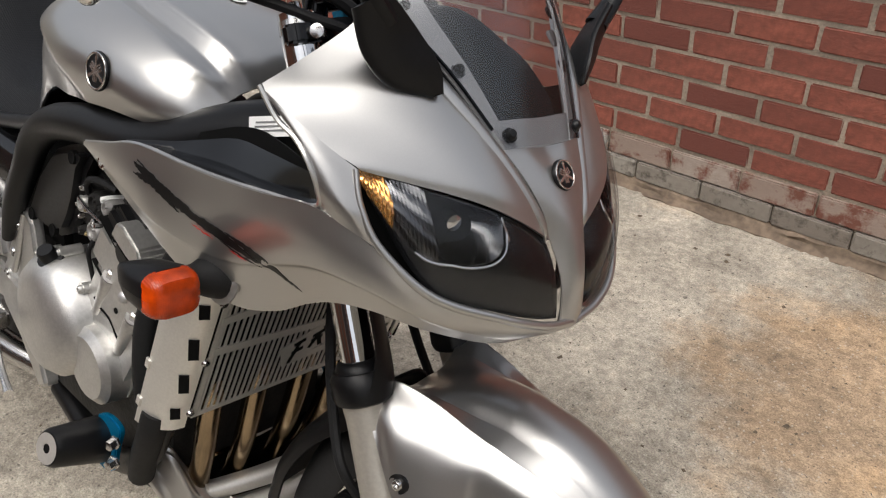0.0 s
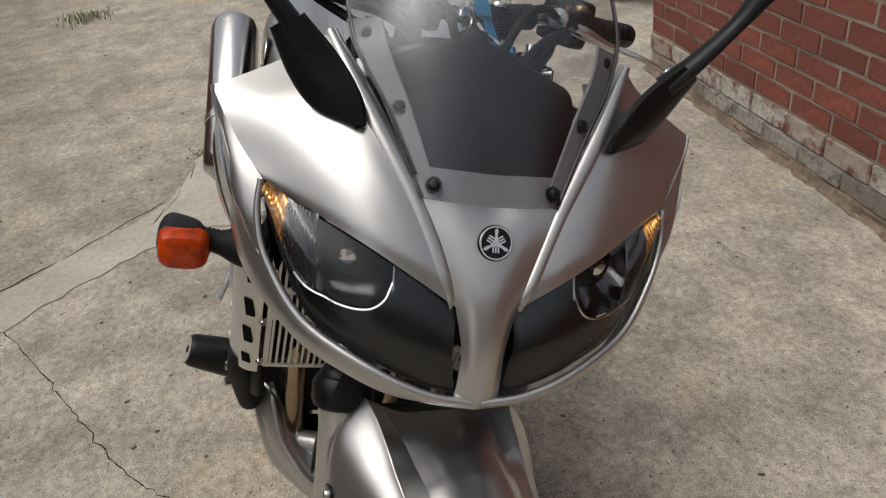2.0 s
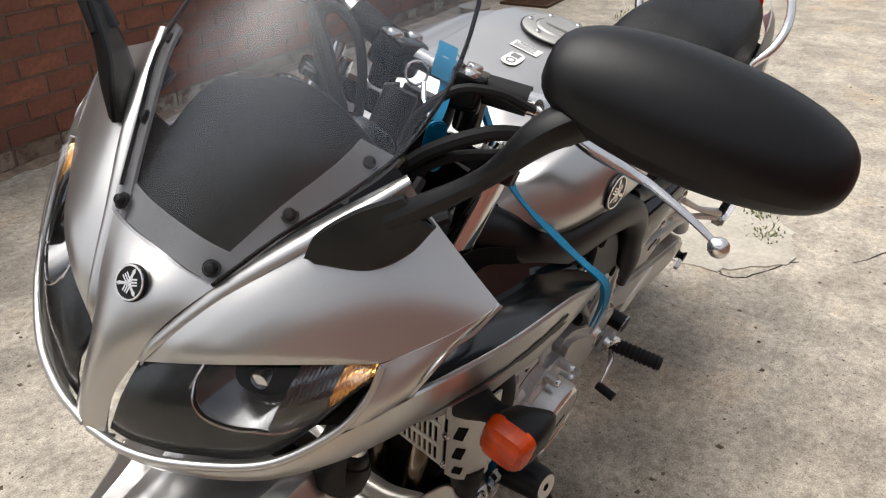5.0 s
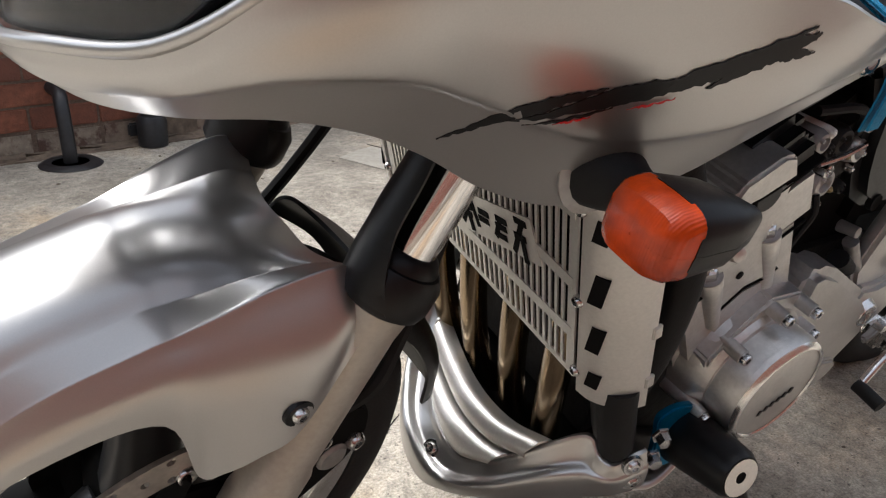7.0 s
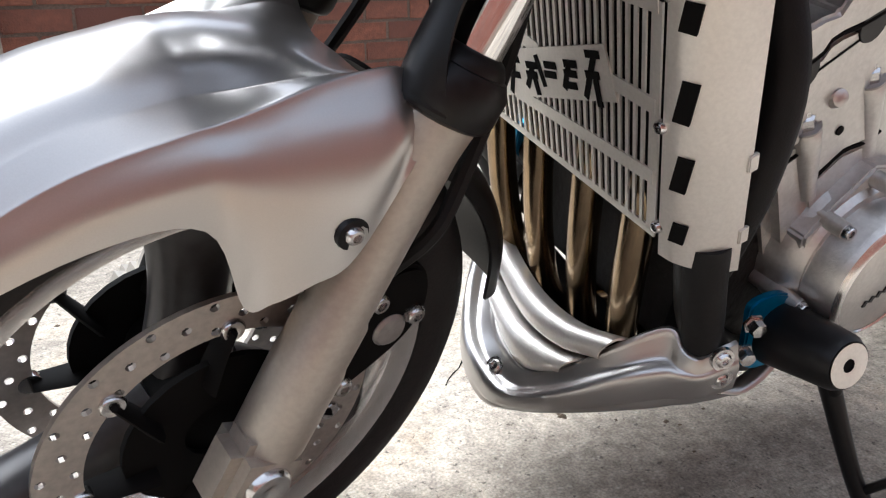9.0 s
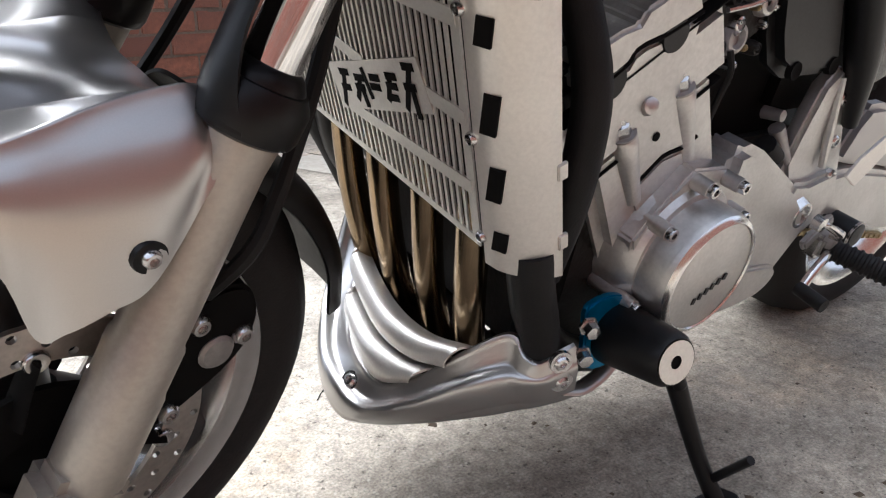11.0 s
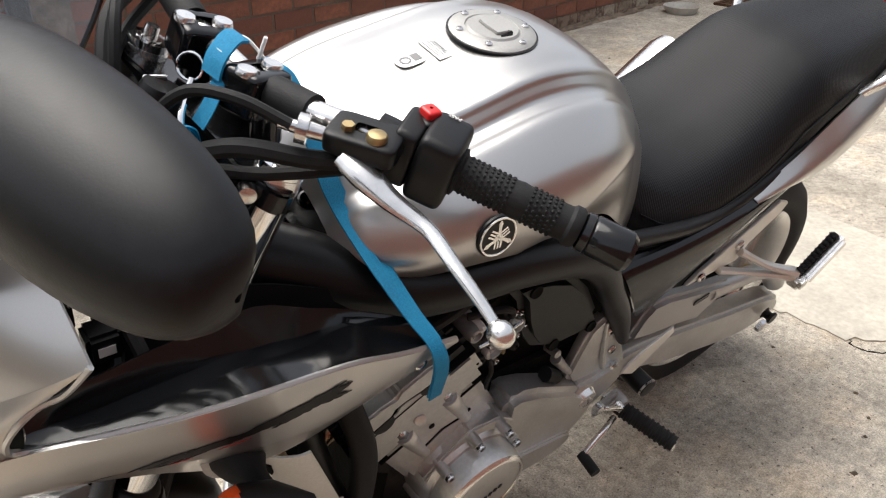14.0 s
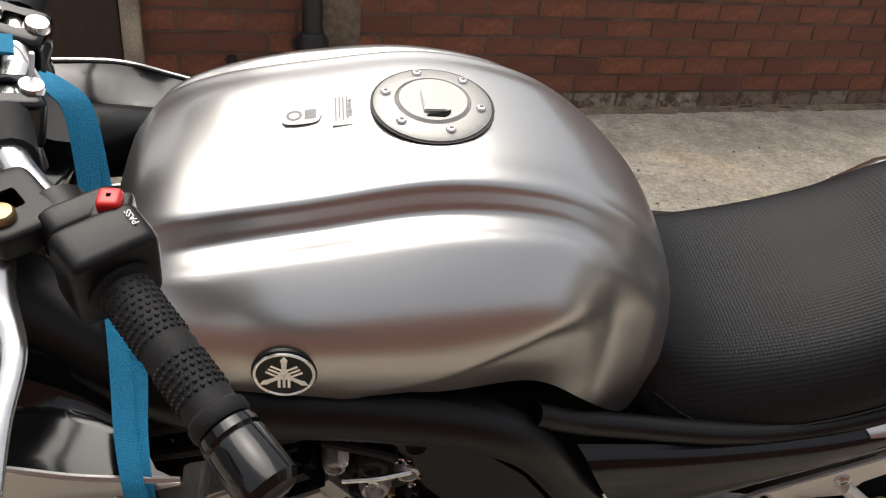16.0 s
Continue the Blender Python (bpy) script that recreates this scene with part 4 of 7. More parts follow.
_tank = np.array([[(x, y, z) for y, z in sec] for x, sec in TANK])
_tank[1:7, 2] += (0, 0.003, 0.001)
_tank[1:7, 3] += (0, 0.001, -0.006)
_tank = crease(_tank, 2, 3, share=0.36)
_tank[..., 2] += 0.006 * np.clip((_tank[..., 2] - 0.90) / 0.12, 0, 1)
_whole = np.concatenate([_tank[:, ::-1], _tank[:, 1:] * [1, -1, 1]], axis=1)
tank_grid = surface(_whole, 12, 8)
# knee recess behind a curved crease on either flank
_kx, _kz = (-0.094, -0.070, -0.040, -0.023, 0.018, 0.052, 0.079, 0.107, 0.150), (0.954, 0.953, 0.951, 0.948, 0.934, 0.918, 0.903, 0.890, 0.866)
_below = np.clip((np.interp(tank_grid[..., 0], _kx, _kz) - tank_grid[..., 2]) / np.interp(tank_grid[..., 0], (-0.10, -0.02, 0.08), (0.055, 0.024, 0.014)), 0, 1)
_below = _below * _below * (3 - 2 * _below) * np.clip((tank_grid[..., 0] + 0.160) / 0.06, 0, 1) * np.clip((0.150 - tank_grid[..., 0]) / 0.06, 0, 1)
tank_grid[..., 1] -= np.sign(tank_grid[..., 1]) * 0.011 * _below * np.clip((1.0 - tank_grid[..., 2]) / 0.035, 0, 1) * np.clip((abs(tank_grid[..., 1]) - 0.06) / 0.04, 0, 1)
tank = part("fuel_tank", sheet(tank_grid, 0.004), SILVER, bike, "silver fuel tank with sculpted shoulders")
cap_m = axes((0.070, 0.003, 1.0322), (0.03, 0, 1), (1, 0, 0))
cap = part("filler_cap", moved(join(lathe([(0.001, 0.0065), (0.030, 0.0065), (0.033, 0.0035), (0.034, 0.005), (0.048, 0.004), (0.0525, 0.0015), (0.0535, -0.004)], seg=40)), cap_m), CAP, tank, "round brushed alloy filler cap")
for k in range(6):
    a = 2 * math.pi * (k + 0.25) / 6
    p = cap_m @ Vector((0.0425 * math.cos(a), 0.0425 * math.sin(a), 0.0042))
    part("cap_bolt", bolt(tuple(p), (0.03, 0, 1), 0.0045, 0.003), STEEL, cap)
part("cap_rim", moved(lathe([(0.053, 0.0005), (0.055, 0.0005), (0.055, -0.003), (0.053, -0.003)], seg=40, closed=True), cap_m), BLACK, cap)
part("key_flap", moved(slab(bez((-0.020, -0.010), (0.014, -0.010), (0.020, 0), (0.014, 0.010), (-0.020, 0.010)), 0.004, Matrix.Translation((0, 0, 0.0055)), 0.001), cap_m), CAP, cap)
part("key_slot", moved(slab([(-0.026, -0.008), (-0.021, -0.013), (-0.016, -0.014), (-0.021, -0.004), (-0.022, 0.006), (-0.025, 0.008)], 0.0012, Matrix.Translation((0, 0, 0.006)), 0), cap_m), DARK, cap)
st_m = axes((0.1835, 0.002, 1.0142), (0.17, 0, 1), (0, 1, 0))
st = part("fuel_label", moved(slab(bez((-0.018, 0), (-0.012, 0.011), (0.012, 0.011), (0.018, 0), (0.012, -0.011), (-0.012, -0.011)), 0.0006, bevel=0), st_m), WHITE, tank, "oval white fuel label")
part("pump_sign", moved(join(slab([(-0.013, -0.007), (-0.003, -0.007), (-0.003, 0.006), (-0.013, 0.006)], 0.0004, Matrix.Translation((0, 0, 0.0006)), 0), lathe([(0.0045, 0.0), (0.007, 0.0), (0.007, 0.0004), (0.0045, 0.0004)], (0.006, 0, 0.0006), seg=18, closed=True)), st_m), GREYPRINT, st, smooth=False)
wl_m = axes((0.1485, 0.000, 1.0208), (0.16, 0, 1), (-1, 0, 0))
wl = part("warning_label", moved(slab([(-0.022, -0.009), (0.022, -0.009), (0.022, 0.009), (-0.022, 0.009)], 0.0006, bevel=0), wl_m), WHITE, tank, "small printed warning label")
for k in range(4):
    part("print_line", moved(slab([(-0.018, -0.006 + 0.0032 * k), (0.016 - 0.003 * (k % 2), -0.006 + 0.0032 * k), (0.016 - 0.003 * (k % 2), -0.0047 + 0.0032 * k), (-0.018, -0.0047 + 0.0032 * k)], 0.0004, Matrix.Translation((0, 0, 0.0006)), 0), wl_m), GREYPRINT, wl, smooth=False)
lettering("warning_text", "WARNING", 0.0058, wl_m @ Matrix.Translation((0, 0.0048, 0.0008)), GREYPRINT, wl)
for s in (1, -1):
    badge((0.1935, s * 0.2045, 0.9195), (0.05, s, 0.12), 0.0255, tank)

# --- seat
SEAT_RIDER = [
    (-0.165, [(0, 0.85), (0.04, 0.848), (0.072, 0.834), (0.094, 0.802), (0.106, 0.771), (0.11, 0.745)]),
    (-0.205, [(0, 0.816), (0.05, 0.816), (0.095, 0.805), (0.124, 0.775), (0.142, 0.75), (0.146, 0.726)]),
    (-0.270, [(0, 0.799), (0.06, 0.799), (0.115, 0.79), (0.148, 0.761), (0.164, 0.733), (0.166, 0.712)]),
    (-0.370, [(0, 0.818), (0.06, 0.818), (0.12, 0.808), (0.154, 0.775), (0.166, 0.745), (0.166, 0.722)]),
    (-0.460, [(0, 0.864), (0.06, 0.863), (0.115, 0.848), (0.148, 0.811), (0.16, 0.77), (0.16, 0.745)]),
]
SEAT_PILLION = [
    (-0.530, [(0, 0.916), (0.055, 0.914), (0.108, 0.898), (0.140, 0.858), (0.152, 0.812), (0.154, 0.782)]),
    (-0.600, [(0, 0.944), (0.055, 0.943), (0.104, 0.930), (0.132, 0.894), (0.146, 0.855), (0.148, 0.828)]),
    (-0.760, [(0, 0.958), (0.050, 0.957), (0.090, 0.946), (0.114, 0.920), (0.124, 0.895), (0.126, 0.880)]),
    (-0.900, [(0, 0.962), (0.040, 0.961), (0.065, 0.953), (0.080, 0.935), (0.086, 0.920), (0.088, 0.912)]),
]
SEAT = SEAT_RIDER + SEAT_PILLION
_seat = np.array([[(x, y, z) for y, z in sec] for x, sec in SEAT])
seat_grid = surface(np.concatenate([_seat[:, ::-1], _seat[:, 1:] * [1, -1, 1]], axis=1), 6, 5)
seat = part("seat", sheet(seat_grid, 0.01), SEAT_MAT, bike, "dimpled black vinyl dual seat")
for s in (1, -1):
    seam = seat_grid[:, 6] + (0, 0.0012, 0.0008)
    part("seat_piping", tube([tuple(p * [1, s, 1]) for p in seam[4::5]], 0.0014, 6, 3), SEAT_MAT, seat)
part("seat_base", sheet(surface([[(-0.17, 0.10, 0.745), (-0.17, 0, 0.745), (-0.17, -0.10, 0.745)], [(-0.37, 0.16, 0.725), (-0.37, 0, 0.725), (-0.37, -0.16, 0.725)], [(-0.62, 0.14, 0.835), (-0.62, 0, 0.835), (-0.62, -0.14, 0.835)], [(-0.9, 0.08, 0.915), (-0.9, 0, 0.915), (-0.9, -0.08, 0.915)]], 4, 4), 0.004), BLACK, bike)
# tail unit
TAIL_T = [(-0.430, 0.163, 0.745), (-0.520, 0.160, 0.786), (-0.620, 0.152, 0.846), (-0.760, 0.132, 0.893), (-0.940, 0.092, 0.925), (-1.040, 0.050, 0.940)]
TAIL_L = [(-0.440, 0.165, 0.738), (-0.530, 0.178, 0.752), (-0.640, 0.180, 0.775), (-0.780, 0.158, 0.820), (-0.950, 0.104, 0.868), (-1.030, 0.060, 0.895)]
_tt, _tl = np.array(TAIL_T), np.array(TAIL_L)
both("tail_panel", sheet(surface([_tt, _tt * 0.5 + _tl * 0.5 + (0, 0.014, 0), _tl], 6, 6)[::-1], 0.004), SILVER, bike, "silver tail panel")
part("tail_lamp", lathe([(0.001, 0.01), (0.04, 0.006), (0.05, -0.01)], (-1.035, 0, 0.915), (-1, 0, 0.1), 24), RED, bike)
both("grab_rail", tube([(-0.70, 0.140, 0.870), (-0.725, 0.164, 0.915), (-0.79, 0.160, 0.958), (-0.91, 0.120, 0.985), (-0.97, 0.060, 0.988), (-0.985, 0.0, 0.988)], 0.010, 10, 6), POLISHED, bike, "polished alloy grab rail")
# black side covers under the seat
COV = [[(-0.105, 0.165, 0.722), (-0.25, 0.172, 0.726), (-0.40, 0.172, 0.739), (-0.535, 0.160, 0.756)],
       [(-0.120, 0.186, 0.708), (-0.25, 0.188, 0.716), (-0.40, 0.184, 0.731), (-0.540, 0.168, 0.750)],
       [(-0.150, 0.194, 0.660), (-0.24, 0.195, 0.672), (-0.38, 0.189, 0.702), (-0.545, 0.170, 0.742)],
       [(-0.195, 0.188, 0.598), (-0.23, 0.188, 0.612), (-0.36, 0.182, 0.668), (-0.550, 0.166, 0.735)]]
both("side_cover", sheet(surface(COV, 6, 6)[::-1], 0.004), GLOSS, bike, "gloss black side cover")
part("rear_mudguard", sheet(surface([[(-0.35, 0.11, 0.66), (-0.35, 0, 0.67), (-0.35, -0.11, 0.66)], [(-0.65, 0.10, 0.74), (-0.65, 0, 0.75), (-0.65, -0.10, 0.74)], [(-0.95, 0.09, 0.84), (-0.95, 0, 0.85), (-0.95, -0.09, 0.84)], [(-1.12, 0.08, 0.74), (-1.12, 0, 0.75), (-1.12, -0.08, 0.74)]], 5, 5), 0.005), BLACK, bike)
# added near-black sheet: the shade under seat and tail, put in as colour
part("tail_gap_shade", sheet(surface([[(-0.17, 0.165, 0.72), (-0.40, 0.165, 0.70), (-0.62, 0.14, 0.80), (-0.95, 0.08, 0.89)], [(-0.17, -0.165, 0.72), (-0.40, -0.165, 0.70), (-0.62, -0.14, 0.80), (-0.95, -0.08, 0.89)]], 4, 4), 0.006), DARK, bike)

# --- frame
FRAME = [(0.47, 0.075, 0.905), (0.38, 0.120, 0.882), (0.27, 0.168, 0.842), (0.12, 0.180, 0.828), (0.02, 0.186, 0.806), (-0.042, 0.190, 0.766), (-0.086, 0.192, 0.704), (-0.138, 0.192, 0.632), (-0.190, 0.190, 0.545)]
both("frame_spar", tube(FRAME, [0.042, 0.040, 0.034, 0.031, 0.028, 0.025, 0.022, 0.020, 0.010], 16, 6, 0.95), BLACK, bike, "satin black tubular frame spar")
both("seat_rail", tube([(-0.04, 0.175, 0.800), (-0.13, 0.168, 0.765), (-0.35, 0.165, 0.735), (-0.60, 0.145, 0.800), (-0.85, 0.11, 0.87)], 0.013, 10, 6), BLACK, bike)
both("down_tube", tube([(0.43, 0.10, 0.86), (0.395, 0.165, 0.70), (0.346, 0.186, 0.52), (0.276, 0.190, 0.36), (0.10, 0.17, 0.265), (-0.10, 0.15, 0.27)], 0.020, 12, 6), BLACK, bike)
part("head_stock", F(lathe([(0.034, 0.02), (0.034, -0.16), (0.028, -0.17)], (-0.04, 0, 0.0), (0, 0, 1), 20)), BLACK, bike)
# pivot plates
PIV_TOP = [(-0.131, 0.622), (-0.160, 0.585), (-0.197, 0.538), (-0.228, 0.490), (-0.248, 0.456), (-0.178, 0.442), (-0.108, 0.470), (-0.089, 0.496), (-0.095, 0.550), (-0.104, 0.598)]
PIV_LOW = [(-0.112, 0.475), (-0.150, 0.470), (-0.212, 0.480), (-0.238, 0.440), (-0.215, 0.405), (-0.155, 0.365), (-0.085, 0.292), (-0.055, 0.310), (-0.090, 0.380)]
for s in (1, -1):
    pl = part("pivot_plate", side_plate(PIV_TOP, s, 0.184, 0.022, 0.006), ALLOY, bike, "cast alloy frame pivot plate")
    part("pivot_casting", side_plate(PIV_LOW, s, 0.196, 0.030, 0.006), ALLOY, pl)
    part("plate_rib", tube([(-0.132, s * 0.184, 0.608), (-0.150, s * 0.187, 0.545), (-0.165, s * 0.192, 0.490)], [0.004, 0.006, 0.005], 8, 4), ALLOY, pl)
    for x, z, y in ((-0.150, 0.580, 0.184), (-0.180, 0.520, 0.184), (-0.200, 0.472, 0.190)):
        part("plate_bolt", bolt((x, s * y, z), (0, s, 0), 0.009, 0.006), STEEL, pl)
    # small master fittings in the dark gap ahead of the plate
    part("link_body", join(lathe([(0.003, 0.006), (0.007, 0.005), (0.008, -0.02)], (-0.0545, s * 0.168, 0.561), (0, s, 0.2), 16), tube([(-0.060, s * 0.168, 0.545), (-0.085, s * 0.176, 0.515), (-0.102, s * 0.178, 0.498)], [0.010, 0.007, 0.006], 10, 4)), ALLOY_DARK, pl)
    part("link_boot", tube([(-0.035, s * 0.176, 0.530), (-0.062, s * 0.180, 0.512)], [0.013, 0.011], 12, 1), RUBBER, pl)

# --- black infill behind the cowl
INF = [
    [(0.650, 0.208, 0.918), (0.600, 0.196, 0.912), (0.520, 0.180, 0.905), (0.4486, 0.1683, 0.8982), (0.400, 0.180, 0.885), (0.3545, 0.1913, 0.8719), (0.300, 0.222, 0.862)],
    [(0.650, 0.211, 0.913), (0.600, 0.199, 0.905), (0.520, 0.185, 0.897), (0.452, 0.175, 0.891), (0.404, 0.184, 0.880), (0.3560, 0.1935, 0.8690), (0.300, 0.224, 0.860)],
    [(0.650, 0.215, 0.902), (0.600, 0.204, 0.886), (0.520, 0.195, 0.877), (0.460, 0.193, 0.873), (0.410, 0.196, 0.868), (0.3580, 0.200, 0.8655), (0.300, 0.228, 0.859)],
    [(0.651, 0.217, 0.899), (0.600, 0.209, 0.890), (0.520, 0.204, 0.884), (0.460, 0.204, 0.880), (0.410, 0.206, 0.874), (0.3580, 0.210, 0.8670), (0.300, 0.232, 0.859)],
    [(0.654, 0.224, 0.898), (0.600, 0.228, 0.892), (0.535, 0.236, 0.888), (0.470, 0.240, 0.884), (0.410, 0.242, 0.880), (0.3500, 0.246, 0.869), (0.290, 0.250, 0.858)],
    [(0.655, 0.227, 0.897), (0.600, 0.236, 0.892), (0.545, 0.2445, 0.8885), (0.488, 0.251, 0.887), (0.400, 0.258, 0.8855), (0.340, 0.260, 0.870), (0.276, 0.256, 0.855)],
]
both("infill_panel", sheet(surface(INF, 1, 3), 0.003), GLOSS, bike, "gloss black fairing infill panel")
_lz, _lx = Vector((0.34, -0.87, 0.35)).normalized(), Vector((0.87, 0.43, 0.22))
_lx = (_lx - _lz * _lx.dot(_lz)).normalized()
stk = axes((0.456, -0.1275, 0.911), _lz, _lz.cross(_lx))
lb = part("frame_label", box((0.062, 0.024, 0.0008), stk, 0), WHITE, bike, "small white printed label", smooth=False)
for k in range(3):
    part("print_line", box((0.048 - 0.008 * k, 0.0022, 0.0005), stk @ Matrix.Translation((-0.003 * k, -0.005 + 0.005 * k, 0.0008)), 0), GREYPRINT, lb, smooth=False)
INF2 = [
    [(0.60, 0.150, 0.885), (0.50, 0.145, 0.905), (0.44, 0.150, 0.908), (0.36, 0.165, 0.880)],
    [(0.60, 0.165, 0.840), (0.50, 0.160, 0.840), (0.44, 0.165, 0.840), (0.34, 0.180, 0.840)],
    [(0.58, 0.180, 0.780), (0.50, 0.185, 0.770), (0.44, 0.190, 0.775), (0.34, 0.200, 0.800)],
]
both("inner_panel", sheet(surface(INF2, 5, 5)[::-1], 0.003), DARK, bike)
for s in (1, -1):
    part("panel_bolt", join(lathe([(0.009, 0.001), (0.016, 0.002), (0.018, -0.003)], (0.3578, s * 0.146, 0.8652), (0, s * 0.6, 0.8), 20), bolt((0.3578, s * 0.146, 0.8662), (0, s * 0.6, 0.8), 0.009, 0.005)), GLOSS, bike)

# --- radiator: core, pierced guard, side shields


def rad(y, z, off=0.0):
    """A place on the raked radiator face."""
    return (0.376 + 0.35 * (z - 0.489) + off, y, z)


# near-black core, so the gaps between the slats look shaded
core = part("radiator", sheet(np.array([[rad(-0.185, 0.742, -0.022), rad(0.185, 0.742, -0.022)], [rad(-0.185, 0.485, -0.022), rad(0.185, 0.485, -0.022)]][::-1])[:, ::-1], 0.035), DARK, bike, "dark radiator behind a pierced silver guard", )
GZ0, GZ1 = 0.493, 0.735


def strip(y0, z0, y1, z1, w, thick=0.002, off=0.004):
    d = np.array((y1 - y0, z1 - z0))
    n = np.array((-d[1], d[0])) / np.linalg.norm(d) * w / 2
    p = [rad(y0 - n[0], z0 - n[1], off), rad(y1 - n[0], z1 - n[1], off), rad(y0 + n[0], z0 + n[1], off), rad(y1 + n[0], z1 + n[1], off)]
    return sheet(np.array([[p[0], p[1]], [p[2], p[3]]]), thick)


guard = part("radiator_guard", join(strip(-0.18, GZ0, 0.18, GZ0, 0.008), strip(-0.18, GZ1, 0.18, GZ1, 0.008), strip(-0.177, GZ0, -0.177, GZ1, 0.008), strip(0.177, GZ0, 0.177, GZ1, 0.008)), PLATE, core, "pierced silver radiator guard")
for k in range(37):
    y = -0.170 + k * 0.0095
    ob = part("slat", strip(y, GZ0, y, GZ1, 0.0037), PLATE, guard)
for y0, z0, y1, z1 in ((-0.030, 0.536, 0.177, 0.549), (-0.177, 0.612, 0.020, 0.598), (0.100, 0.612, 0.177, 0.612), (-0.177, 0.665, 0.177, 0.690)):
    part("band", strip(y0, z0, y1, z1, 0.013, 0.002, 0.0048), PLATE, guard)
part("name_plate", strip(-0.050, 0.548, 0.125, 0.618, 0.046, 0.002, 0.0052), PLATE, guard, "plain silver panel in the guard")
for k, (h, lean) in enumerate(((0.040, 0.010), (0.027, 0.012), (0.026, -0.014), (0.028, 0.008), (0.044, 0.012))):
    y, z = -0.034 + k * 0.0315, 0.553 + k * 0.0128
    cut = [strip(y, z - h / 2, y + lean, z + h / 2, 0.007, 0.0015, 0.0062)]
    cut += [strip(y, z + dz, y + 0.019, z + dz + 0.006, 0.0065, 0.0015, 0.0064) for dz in ((h / 2 - 0.004, 0.0) if k != 3 else (h / 2 - 0.004, 0.001, -h / 2 + 0.004))]
    cut += [strip(y + 0.013, z + 0.004, y + 0.020, z - h / 2, 0.007, 0.0015, 0.0066)] if k in (1, 4) else []
    part("cut_out", join(*cut), DARK, guard)
for s in (1, -1):
    for z in (0.505, 0.60, 0.70):
        part("guard_bolt", bolt(rad(s * 0.186, z, 0.006), (1, 0, -0.3), 0.006, 0.006), STEEL, core)
    SH = []
    for z in (0.476, 0.5, 0.56, 0.63, 0.69, 0.722):
        x = rad(0, z)[0]
        SH.append([(x + 0.008, 0.188, z), (x + 0.004, 0.204, z), (x - 0.010, 0.219, z), (x - 0.030, 0.229, z), (x - 0.046, 0.231, z)])
    sh = part("radiator_shield", (sheet(surface(SH, 4, 4)[::-1], 0.003) if s > 0 else mirror(sheet(surface(SH, 4, 4)[::-1], 0.003))), PLATE, bike, "plain bead-blasted alloy radiator side shield")
    for z, h in ((0.690, 0.024), (0.628, 0.038), (0.567, 0.036), (0.510, 0.022)):
        x = rad(0, z)[0]
        m = Matrix.Translation((x + 0.0020, s * 0.2055, z)) @ Matrix.Rotation(s * radians(30), 4, "Z") @ Matrix.Rotation(radians(14), 4, "Y")
        # solid near-black block standing for the shaded slot opening
        part("slot", box((0.0060, 0.0130, h * 0.9), m, 0), DARK, sh, smooth=False)
    for z in (0.585, 0.515):
        x = rad(0, z)[0] - 0.046
        part("tab", box((0.010, 0.004, 0.016), Matrix.Translation((x, s * 0.231, z)) @ Matrix.Rotation(radians(19), 4, "Y"), 0.001), PLATE, sh)
both("coolant_hose", tube([(0.352, 0.212, 0.50), (0.338, 0.213, 0.455), (0.302, 0.204, 0.39), (0.270, 0.192, 0.33)], 0.020, 14, 5), RUBBER, bike)
both("front_hose", tube([(0.345, 0.175, 0.72), (0.325, 0.205, 0.64), (0.320, 0.212, 0.55), (0.322, 0.205, 0.46)], 0.017, 12, 5), RUBBER, bike)

# --- engine: crankcase, inclined cylinders, covers
engine = part("engine", join(box((0.46, 0.34, 0.24), Matrix.Translation((0.04, 0, 0.40)), 0.03), box((0.30, 0.30, 0.10), Matrix.Translation((0.0, 0, 0.27)), 0.03)), ENGINE_DARK, bike, "four-cylinder engine in cast alloy and grimy black")
CYL = Matrix.Translation((0.184, 0, 0.556)) @ Matrix.Rotation(radians(32), 4, "Y")
part("cylinder_block", box((0.17, 0.375, 0.17), CYL @ Matrix.Translation((0, 0, -0.035)), 0.012), ALLOY, engine, "cast alloy cylinder block")
part("cylinder_head", box((0.20, 0.382, 0.075), CYL @ Matrix.Translation((0, 0, 0.075)), 0.010), ALLOY, engine, "cast alloy cylinder head")
part("gasket", box((0.176, 0.3795, 0.004), CYL @ Matrix.Translation((0, 0, 0.030)), 0.001), DARK, engine)
part("gasket", box((0.204, 0.3855, 0.004), CYL @ Matrix.Translation((0, 0, 0.114)), 0.001), DARK, engine)
cam_c = part("cam_cover", box((0.20, 0.372, 0.030), CYL @ Matrix.Translation((0, 0, 0.131)), 0.008), BLACK, engine, "black cam cover")
for u in (-0.058, 0.058):
    part("cam_ridge", box((0.075, 0.362, 0.03), CYL @ Matrix.Translation((u, 0, 0.155)), 0.012), BLACK, engine)


